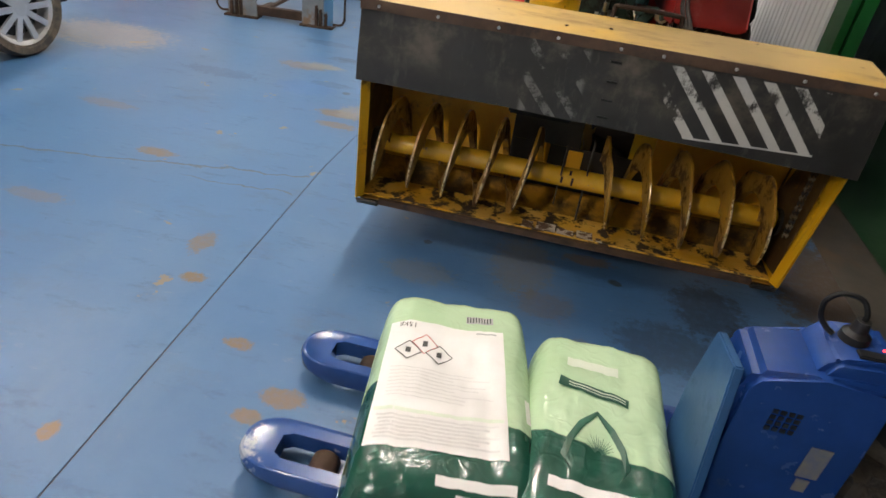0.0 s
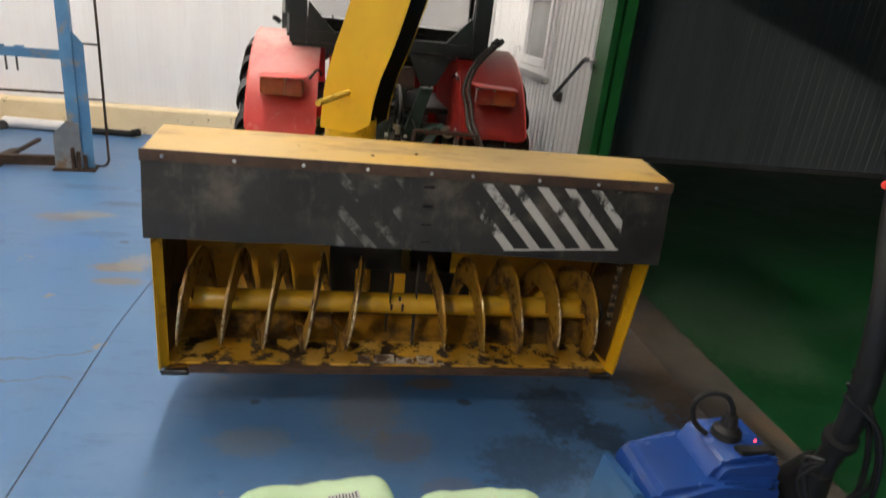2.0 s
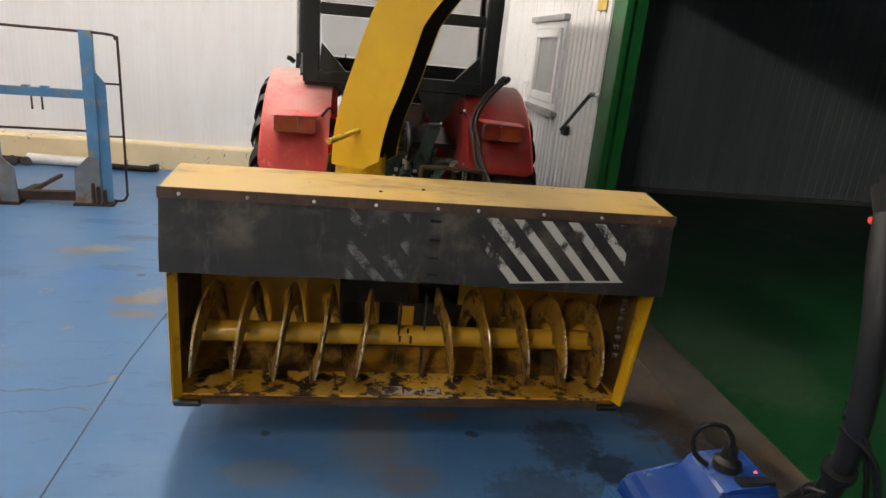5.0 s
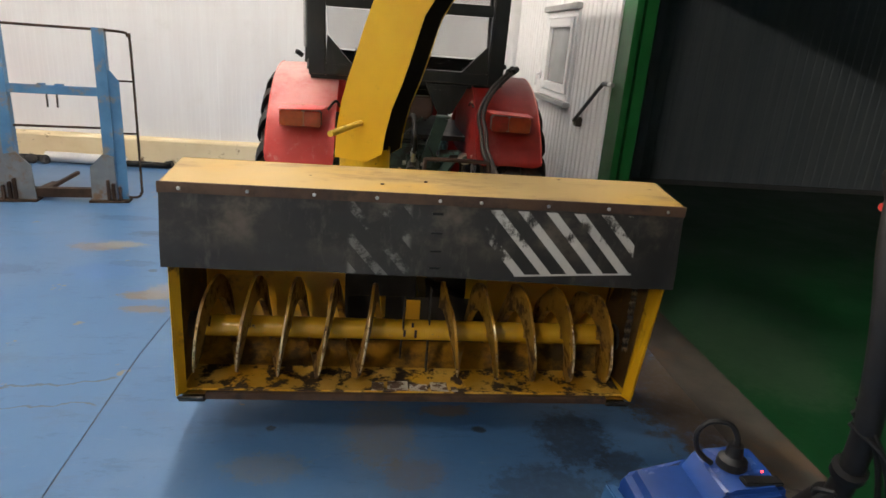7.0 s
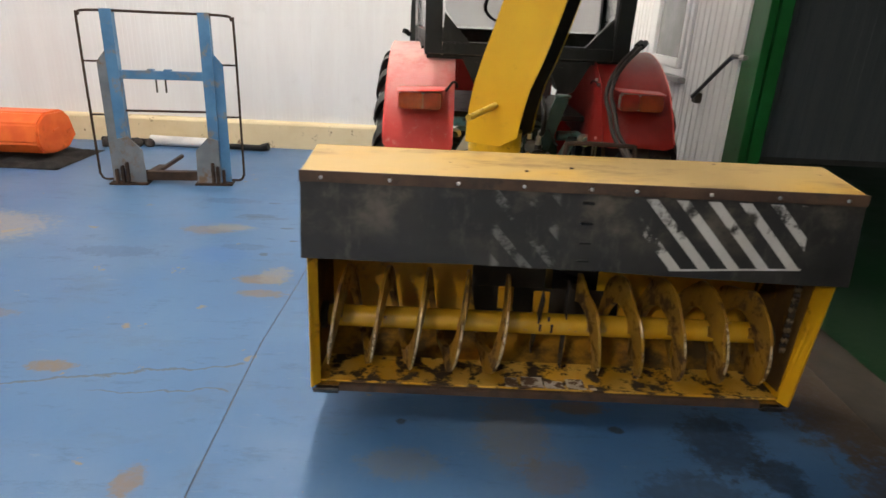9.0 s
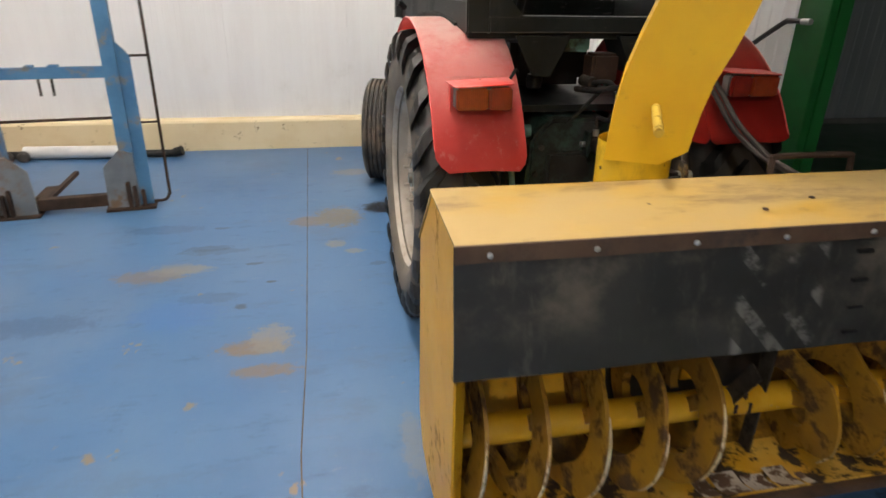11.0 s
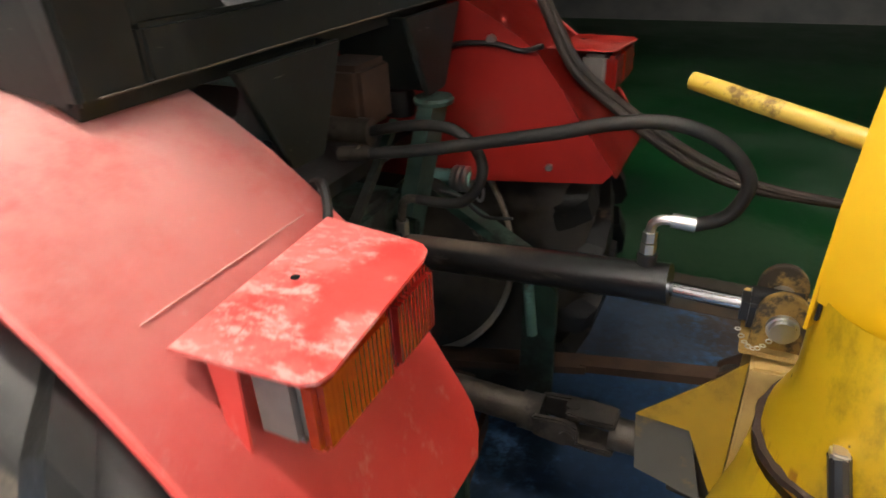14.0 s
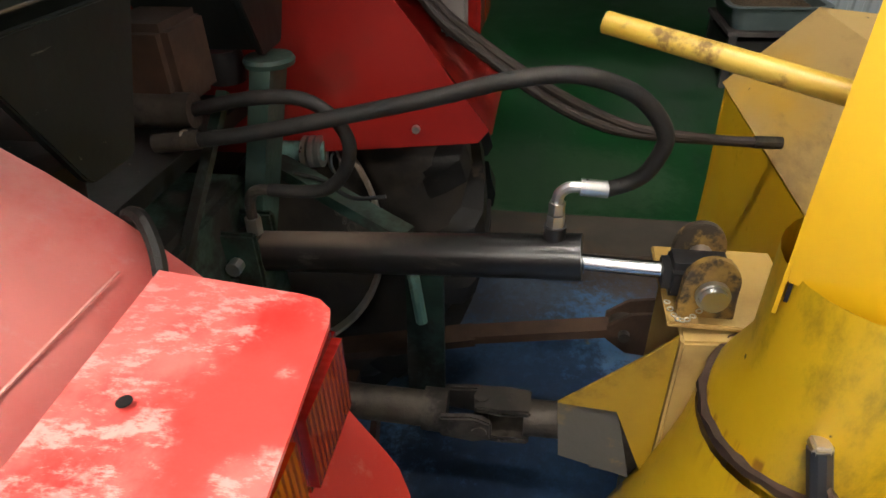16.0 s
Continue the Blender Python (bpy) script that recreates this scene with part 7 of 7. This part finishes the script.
for k, (a, b) in enumerate(((0.0, 0.0), (0.03, 0.02), (0.055, -0.01))):
    part("control_cable", tube(spline([(1.20, 1.45, 0.98 - a), (1.255, 1.40 + b, 0.86), (1.30, 1.41 + b, 0.72 - a), (1.26, 1.47, 0.60), (1.22, 1.50, 0.66 + a), (1.24, 1.47, 0.74)], 6), 0.006, 8), PLASTIC, truck)
part("cable_tie", tube([(1.252, 1.47, 0.79), (1.247, 1.462, 0.81)], 0.034, 14), PLASTIC, truck)


# ---------------------------------------------------------------- sacks
def sack(cx, cy, half_w, half_l, yaw, seed, label):
    """A filled film sack lying flat, with a top that the prints can follow."""
    z0, thick = 0.100, 0.190
    spin = math.radians(yaw)

    def top(u, v):
        """Height of the upper skin above the forks, u and v from -1 to 1."""
        body = max(0.0, 1 - abs(u) ** 9) ** 0.5 * max(0.0, 1 - abs(v) ** 13) ** 0.45
        lump = 1 + 0.07 * noise.noise((u * 1.6 + seed, v * 1.6, 0)) + 0.035 * noise.noise((u * 5 + seed, v * 4, 1))
        crease = 0.006 * noise.noise((u * 9, v * 3 + seed, 4)) * min(1, 3 * (1 - abs(u)))
        return thick * body * lump + crease

    def place(u, v, h):
        wide = half_w * (1 - 0.05 * v) * (1 - 0.05 * abs(v) ** 8)
        x, y = u * wide, v * half_l * (1 - 0.03 * abs(u) ** 6)
        return (x * math.cos(spin) - y * math.sin(spin), x * math.sin(spin) + y * math.cos(spin), h)

    ob = thing("sack", cx, cy, z0, label, "sack", "sacks on the pallet truck")
    bm = bmesh.new()
    n, m = 36, 54
    ease = lambda t: math.sin(t * math.pi / 2)  # noqa: E731
    up, dn = [], []
    for i in range(n + 1):
        u = ease(-1 + 2 * i / n)
        cu, cd = [], []
        for j in range(m + 1):
            v = ease(-1 + 2 * j / m)
            rim = i in (0, n) or j in (0, m)
            hmid = 0.055
            a = bm.verts.new(place(u, v, hmid if rim else max(hmid, hmid + (top(u, v) - hmid))))
            cu.append(a)
            cd.append(a if rim else bm.verts.new(place(u, v, max(0.0, hmid - hmid * min(1, 2.6 * (1 - max(abs(u), abs(v))) ** 0.5 + 0.2)))))
        up.append(cu)
        dn.append(cd)
    for i in range(n):
        for j in range(m):
            bm.faces.new((up[i][j], up[i + 1][j], up[i + 1][j + 1], up[i][j + 1]))
            q = [dn[i][j], dn[i][j + 1], dn[i + 1][j + 1], dn[i + 1][j]]
            bm.faces.new(q)
    film = new("film", mesh_of("film", bm, SACK_FILM, (0, 0, 0), 60))
    film.parent = ob

    def patch(name, u0, u1, v0, v1, material, lift=0.003, note="", turn=0.0, cells=12):
        bm = bmesh.new()
        uc, vc = (u0 + u1) / 2, (v0 + v1) / 2
        nu = max(2, min(24, int(abs(u1 - u0) * cells) + 1))
        nv = max(2, min(24, int(abs(v1 - v0) * cells * 1.6) + 1))
        g = []
        for i in range(nu + 1):
            row = []
            for j in range(nv + 1):
                u, v = u0 + (u1 - u0) * i / nu - uc, v0 + (v1 - v0) * j / nv - vc
                ua = uc + u * math.cos(turn) - v * math.sin(turn) * half_l / half_w
                va = vc + u * math.sin(turn) * half_w / half_l + v * math.cos(turn)
                row.append(bm.verts.new(place(ua, va, top(ua, va) + lift)))
            g.append(row)
        for i in range(nu):
            for j in range(nv):
                bm.faces.new((g[i][j], g[i + 1][j], g[i + 1][j + 1], g[i][j + 1]))
        p = new(name, mesh_of(name, bm, material, (0, 0, 0), 60))
        p.parent = ob
        return tagged(p, note)

    return ob, patch, top, place


s1, patch, top1, place1 = sack(0.203, 1.600, 0.252, 0.416, 9, 1.3, "mint and dark green film sack with a white label")
patch("label", -0.83, 0.59, -0.64, 0.53, LABEL_WHITE, 0.0026, "white printed information label")
for k in range(9):
    w = 0.50 + 0.12 * math.sin(k * 2.3)
    patch("text_line", -0.72, -0.72 + w * 1.9, 0.02 - k * 0.032, 0.028 - k * 0.032, PRINT_FAINT, 0.0046)
for k in range(7):
    patch("text_line", -0.76 + 0.02 * k % 0.05, 0.50 - 0.1 * (k % 3), -0.41 - k * 0.030, -0.394 - k * 0.030, PRINT_FAINT, 0.0046)
patch("stripe", -0.80, 0.55, -0.365, -0.335, PRINT_PINK, 0.0046, "pale green stripe")
for k, (u, v) in enumerate(((-0.56, 0.20), (-0.37, 0.285), (-0.19, 0.20))):
    for e in range(4):
        a = e * math.pi / 2
        du, dv = 0.086 * math.cos(a + math.pi / 4) * 1.3, 0.086 * math.sin(a + math.pi / 4) * 0.8
        patch("hazard_frame", u + du - 0.115, u + du + 0.115, v + dv - 0.004, v + dv + 0.004, PRINT_RED if k == 1 else PRINT_BLACK, 0.0048, turn=a + math.pi * 0.75)
    patch("hazard_mark", u - 0.030, u + 0.030, v - 0.028, v + 0.028, PRINT_BLACK, 0.0048)
patch("barcode", 0.12, 0.47, 0.62, 0.70, PRINT_GREY, 0.003, "bar code")
for k in range(9):
    patch("bar", 0.13 + k * 0.037, 0.145 + k * 0.037, 0.63, 0.69, PRINT_BLACK, 0.005)
patch("small_print", 0.25, 0.50, 0.475, 0.49, PRINT_GREY, 0.0046)
patch("print_band", -0.10, 0.66, -0.86, -0.80, LABEL_WHITE, 0.003, "white lettering bar")
patch("print_band", 0.10, 0.60, -0.92, -0.89, LABEL_WHITE, 0.003)
patch("pictogram", 0.86, 0.93, -0.48, -0.36, PRINT_RED, 0.004, "small red roundel")
patch("pictogram", 0.80, 0.86, -0.30, -0.10, LABEL_WHITE, 0.004)
# the weight, printed head down
curve = bpy.data.curves.new("weight_text", "FONT")
curve.body, curve.size, curve.align_x = "15kg", 0.030, "CENTER"
tmp = bpy.data.objects.new("weight_text", curve)
scene.collection.objects.link(tmp)
bpy.context.view_layer.update()
me = bpy.data.meshes.new_from_object(tmp.evaluated_get(bpy.context.evaluated_depsgraph_get()))
bpy.data.objects.remove(tmp)
wide, lng, sp = 0.252, 0.416, math.radians(9)
for v in me.vertices:
    x, y = -v.co.x - 0.150, -v.co.y + 0.205
    v.co = (x * math.cos(sp) - y * math.sin(sp), x * math.sin(sp) + y * math.cos(sp), top1(x / wide, y / lng) + 0.0052)
me.materials.clear()
me.materials.append(PRINT_BLACK)
txt = new("weight_text", me)
txt.parent = s1

s2, patch, top2, place2 = sack(0.620, 1.566, 0.218, 0.398, -1, 7.7, "mint and dark green film sack with a shield print")
patch("print_band", -0.50, 0.22, 0.50, 0.60, PRINT_PINK, 0.003, "pale lettering bar")
patch("print_bar", -0.58, 0.36, 0.235, 0.325, PRINT_GREEN, 0.003, "dark print bar", turn=-0.10)
patch("text_line", -0.45, 0.32, 0.285, 0.297, PRINT_PINK, 0.005, turn=-0.10)
patch("text_line", -0.45, 0.32, 0.258, 0.268, PRINT_PINK, 0.005, turn=-0.10)
shield = [(0.0, 0.10), (0.22, -0.03), (0.34, -0.18), (0.40, -0.34), (0.30, -0.44)]
for sgn in (-1, 1):
    for (u0, v0), (u1, v1) in zip(shield, shield[1:]):
        bm = bmesh.new()
        pts = []
        for u, v in ((u0, v0), (u1, v1)):
            for d in (0.0, 0.085):
                uu, vv = -0.05 + sgn * max(0, u - d * 0.7), v - d * 0.55
                pts.append(bm.verts.new(place2(uu, vv, top2(uu, vv) + 0.0032)))
        bm.faces.new((pts[0], pts[1], pts[3], pts[2]))
        p = new("shield_print", mesh_of("shield_print", bm, PRINT_GREEN, (0, 0, 0), 0))
        p.parent = s2
random.seed(5)
for k in range(14):
    a = math.radians(20 + k * 10)
    bm = bmesh.new()
    pts = []
    for r, w in ((0.03, 0.006), (0.13 + 0.05 * random.random(), 0.001)):
        for d in (-w, w):
            u, v = -0.02 + r * math.cos(a) * 1.2 - d * math.sin(a), -0.28 + r * math.sin(a) + d * math.cos(a)
            pts.append(bm.verts.new(place2(u, v, top2(u, v) + 0.0034)))
    bm.faces.new((pts[0], pts[1], pts[3], pts[2]))
    p = new("plant_print", mesh_of("plant_print", bm, PRINT_GREEN, (0, 0, 0), 0))
    p.parent = s2
for k in range(3):
    patch("side_print", 0.84, 0.92, -0.05 - k * 0.06, -0.02 - k * 0.06, PRINT_BLACK if k else LABEL_WHITE, 0.004)
patch("print_band", -0.55, 0.50, -0.62, -0.54, LABEL_WHITE, 0.003, "white lettering bar")

# ---------------------------------------------------------------- lifting frame by the wall
TF = pose(-2.41, 6.06, 0, 0, 0, 8)
lift = thing("lifting_frame", -2.41, 6.06, 0, "blue steel fork carriage with rusty tube guard, standing on the floor", "fork carriage")


def tf(name, bm, material, label="", smooth=35):
    return part(name, moved(bm, TF), material, lift, label, smooth)


for s in (-1, 1):
    x0, x1 = sorted((s * 0.425, s * 0.335))
    prof = [(x0, -0.03), (x1, -0.03), (x1, 0.05), (x1 - 0.012, 0.05), (x1 - 0.012, -0.018), (x0 + 0.012, -0.018), (x0 + 0.012, 0.05), (x0, 0.05)]
    tf("mast", prism(prof, "z", 0.0, 1.455), BLUE_STEEL, "blue channel upright, paint worn", 0)
    a, b = s * 0.425, s * 0.505
    tf("wing_plate", prism([(a, 0.0), (b, 0.0), (b, 1.04), (s * 0.43, 1.13), (a, 1.13)], "y", -0.01, 0.0), GREY_STEEL if s < 0 else BLUE_STEEL, "worn blue-grey wing plate")
    tf("gusset", prism([(s * 0.42, 0.0), (s * 0.42, 0.40), (s * 0.33, 0.42), (s * 0.225, 0.31), (s * 0.215, 0.0)], "y", -0.05, -0.032), GREY_STEEL, "worn grey gusset plate")
    for k, x in enumerate((0.36, 0.40, 0.45)):
        tf("roller_bracket", box(s * x - 0.012, s * x + 0.012, -0.085, -0.05, 0.02, 0.20 - 0.03 * k, 0.004), RUST)
    tf("foot_plate", box(min(s * 0.20, s * 0.52), max(s * 0.20, s * 0.52), -0.09, 0.06, 0.0, 0.018, 0.002), RUST)
    tf("rung", tube([(s * 0.50, 0, 1.04), (s * 0.615, 0, 1.04)], 0.008, 8), RUST)
    tf("rung", tube([(s * 0.505, 0, 0.60), (s * 0.615, 0, 0.60)], 0.008, 8), RUST)
tf("tube_guard", tube(spline([(-0.50, 0, 0.035), (-0.575, 0, 0.035), (-0.61, 0, 0.08), (-0.615, 0, 0.2), (-0.615, 0, 1.32), (-0.598, 0, 1.40), (-0.53, 0, 1.437), (0.0, 0, 1.44), (0.53, 0, 1.437), (0.598, 0, 1.40), (0.615, 0, 1.32), (0.615, 0, 0.2), (0.61, 0, 0.08), (0.575, 0, 0.035), (0.50, 0, 0.035)], 5), 0.0105, 8), RUST, "rusty bent tube guard")
tf("cross_beam", box(-0.335, 0.335, -0.025, 0.03, 0.905, 0.975, 0.004), BLUE_STEEL)
tf("beam_lug", box(-0.11, -0.06, -0.03, 0.03, 0.975, 0.99, 0.003), BLUE_STEEL)
tf("beam_lug", box(0.02, 0.08, -0.03, 0.03, 0.975, 0.99, 0.003), BLUE_STEEL)
for x in (-0.045, 0.03):
    tf("peg", tube([(x, -0.03, 0.905), (x, -0.032, 0.80)], 0.008, 8), DIRTY_METAL)
tf("cross_tube", tube([(-0.335, 0.02, 0.635), (0.335, 0.02, 0.635)], 0.010, 8), RUST)
tf("base_beam", box(-0.22, 0.22, -0.03, 0.04, 0.03, 0.11, 0.004), RUST, "rusty base beam")
for s in (-1, 1):
    tf("fork_arm", prism([(0.04, 0.0), (0.04, 0.11), (0.10, 0.05), (0.62, 0.02), (0.62, 0.0)], "x", s * 0.26 - 0.045, s * 0.26 + 0.045, 0.003), RUST, "rusty fork arm")
tf("prop", bar((-0.20, 0.10, 0.05), (-0.10, 0.72, 0.085), 0.03, 0.03), RUST)

# pole along the wall, with a white wrapped length
pole = thing("pole", -2.9, 7.58, 0, "long dark pole with a white wrapped length lying by the wall", "pole")
part("shaft", tube([(-3.85, 7.60, 0.036), (-2.0, 7.50, 0.036)], 0.033, 12), PLASTIC, pole)
part("wrap", tube([(-3.28, 7.555, 0.062), (-2.45, 7.515, 0.060)], 0.055, 14), WHITE_WRAP, pole, "white wrapping")
part("end_cap", tube([(-2.02, 7.50, 0.042), (-1.95, 7.49, 0.06)], 0.042, 10), PLASTIC, pole)

# orange bundle on a dark cloth
bundle = thing("orange_bundle", -4.2, 6.75, 0, "orange tarpaulin bundle with a faceted end", "tarpaulin")
out = [(6.46, 0.20), (6.52, 0.10), (6.70, 0.07), (6.90, 0.09), (7.04, 0.20), (6.94, 0.40), (6.86, 0.47), (6.60, 0.475), (6.49, 0.38)]
bm = prism(out, "x", -5.0, -3.82, 0.02)
for v in bm.verts:
    v.co += Vector((0.02, 0.015, 0.015)) * noise.noise(v.co * 4) + Vector((0.10 * (v.co.y - 6.75), 0, 0))
part("roll", bm, ORANGE_BAG, bundle)
part("fold", bar((-3.80, 6.66, 0.30), (-3.795, 6.74, 0.31), 0.012, 0.02), ORANGE_BAG, bundle)
part("fold", bar((-3.79, 6.86, 0.25), (-3.785, 6.95, 0.28), 0.012, 0.02), ORANGE_BAG, bundle)
bm = bmesh.new()
g = []
for i in range(25):
    g.append([bm.verts.new((-5.1 + i * 0.062 + 0.02 * noise.noise((i, j, 0)), 6.30 + j * 0.075, max(0.004, 0.035 + 0.05 * noise.noise((i * 0.35, j * 0.4, 9)) - 0.05 * (i in (0, 24) or j in (0, 12))))) for j in range(13)])
for i in range(24):
    for j in range(12):
        bm.faces.new((g[i][j], g[i + 1][j], g[i + 1][j + 1], g[i][j + 1]))
bmesh.ops.solidify(bm, geom=list(bm.faces), thickness=0.004)
solid("cloth", bm, DARK_CLOTH, "crumpled dark cloth under the orange bundle", "cloth")
bm = bmesh.new()
for k in range(4):
    bmesh.ops.create_icosphere(bm, subdivisions=3, radius=0.09 - 0.012 * k, matrix=pose(-3.66 + k * 0.13, 7.40 + 0.03 * k, 0.05))
for v in bm.verts:
    v.co.z = max(0.002, v.co.z * 0.8 + 0.02 * noise.noise(v.co * 14))
    v.co += 0.018 * noise.noise_vector(v.co * 11)
    v.co.z = max(0.002, v.co.z)
solid("rag", bm, DARK_CLOTH, "dark crumpled rags at the foot of the wall", "rag")

# ---------------------------------------------------------------- parked car
car = thing("car", -4.3, 2.7, 0, "dark parked car with silver multi-spoke wheels", "car")
CM = pose(-4.31, 2.72, 0, 0, 0, -6)
prof = [(-2.0, 0.30), (-2.06, 0.62), (-1.95, 0.92), (-1.65, 1.02), (-1.05, 1.42), (0.35, 1.46), (1.0, 1.05), (1.75, 0.90), (2.0, 0.72), (2.02, 0.40), (1.9, 0.28)]
part("body", moved(prism(prof, "x", -0.82, 0.82, 0.06), CM), CAR_PAINT, car, "dark car body")
for s in (-1, 1):
    part("side_glass", moved(prism([(-1.0, 1.06), (-0.85, 1.36), (0.3, 1.40), (0.78, 1.08)], "x", s * 0.822 - 0.003, s * 0.822 + 0.003), CM), WINDOW_GLASS, car)
    for y in (-1.3, 1.38):
        c = CM @ Vector((s * 0.80, y, 0.315))
        d = -1 if s < 0 else 1
        m = CM.copy()
        wheel_bm = moved(lathe([(-0.10 * d, 0.20), (-0.10 * d, 0.235), (0.055 * d, 0.245), (0.062 * d, 0.24), (0.05 * d, 0.215), (-0.06 * d, 0.20)], (s * 0.80, y, 0.315), "x", 40, closed=True), CM)
        wl = part("wheel", wheel_bm, ALLOY, car, "silver alloy rim")
        part("tyre", moved(lathe([(-0.10 * d, 0.23), (-0.10 * d, 0.29), (-0.08 * d, 0.315), (0.06 * d, 0.315), (0.085 * d, 0.295), (0.075 * d, 0.255), (0.055 * d, 0.24)], (s * 0.80, y, 0.315), "x", 40), CM), RUBBER, wl)
        part("hub_cap", moved(lathe([(0.03 * d, 0.06), (0.05 * d, 0.055), (0.055 * d, 0.03), (0.055 * d, 0)], (s * 0.80, y, 0.315), "x", 20), CM), ALLOY, wl)
        part("brake_disc", moved(lathe([(-0.03 * d, 0), (-0.03 * d, 0.19), (-0.02 * d, 0.19), (-0.02 * d, 0)], (s * 0.80, y, 0.315), "x", 24), CM), PLASTIC, wl)
        for k in range(10):
            a = k * math.pi / 5
            p0 = Vector((s * 0.80 + 0.042 * d, y + 0.05 * math.cos(a), 0.315 + 0.05 * math.sin(a)))
            p1 = Vector((s * 0.80 + 0.048 * d, y + 0.222 * math.cos(a), 0.315 + 0.222 * math.sin(a)))
            part("spoke", moved(bar(p0, p1, 0.040, 0.018, up=(1, 0, 0)), CM), ALLOY, wl)

# ---------------------------------------------------------------- tub in the side room
tub = thing("plastic_tub", 4.0, 2.2, 0.36, "grey plastic tub filled with brown granules", "tub")
bm = bmesh.new()


def rounded(x0, x1, y0, y1, r, z):
    pts = []
    for cx, cy, a0 in ((x1 - r, y1 - r, 0), (x0 + r, y1 - r, 90), (x0 + r, y0 + r, 180), (x1 - r, y0 + r, 270)):
        for k in range(5):
            a = radians(a0 + k * 22.5)
            pts.append((cx + r * math.cos(a), cy + r * math.sin(a), z))
    return pts


levels = [rounded(3.93, 4.52, 1.98, 2.46, 0.06, 0.365), rounded(3.89, 4.56, 1.94, 2.50, 0.07, 0.505), rounded(3.86, 4.59, 1.91, 2.53, 0.08, 0.51), rounded(3.86, 4.59, 1.91, 2.53, 0.08, 0.52), rounded(3.90, 4.55, 1.95, 2.49, 0.07, 0.518), rounded(3.94, 4.51, 1.99, 2.45, 0.06, 0.38)]
rings = [[bm.verts.new(p) for p in lv] for lv in levels]
for a, b in zip(rings, rings[1:]):
    for k in range(20):
        bm.faces.new((a[k], a[(k + 1) % 20], b[(k + 1) % 20], b[k]))
bm.faces.new(rings[0][::-1])
bm.faces.new(rings[-1])
part("shell", bm, BIN_PLASTIC, tub)
bm = bmesh.new()
g = [[bm.verts.new((3.915 + i * 0.0305, 1.965 + j * 0.0255, 0.465 + 0.02 * noise.noise((i * 0.4, j * 0.4, 2)) + 0.008 * noise.noise((i * 1.7, j * 1.7, 3)))) for j in range(21)] for i in range(21)]
for i in range(20):
    for j in range(20):
        bm.faces.new((g[i][j], g[i + 1][j], g[i + 1][j + 1], g[i][j + 1]))
gran = part("filling", bm, SOIL, tub, "brown crumbly filling")
stand = thing("stand", 4.2, 2.2, 0, "dark stand carrying the grey tub", "stand")
part("top", box(3.88, 4.55, 1.95, 2.50, 0.335, 0.364, 0.004), DARK_CLOTH, stand)
for x in (3.92, 4.50):
    for y in (1.99, 2.46):
        part("leg", box(x - 0.025, x + 0.025, y - 0.025, y + 0.025, 0, 0.335, 0.003), BLACK_STEEL, stand)
part("shelf", box(3.90, 4.53, 1.97, 2.48, 0.10, 0.30, 0.004), PLASTIC, stand)
sheet = thing("metal_sheet", 4.4, 1.4, 0, "grey ribbed metal sheet standing in the dark room", "metal sheet")
prof = []
for k in range(12):
    a = 0.70 + k * 0.095
    prof += [(4.30, a), (4.30, a + 0.05), (4.318, a + 0.062), (4.318, a + 0.085)]
prof = [(x + (y - 0.7) * 0.1, y) for x, y in prof] + [(4.46, 1.84), (4.34, 0.70)]
part("sheet", prism(prof, "z", 0.0, 1.1), GREY_PANEL, sheet, smooth=0)
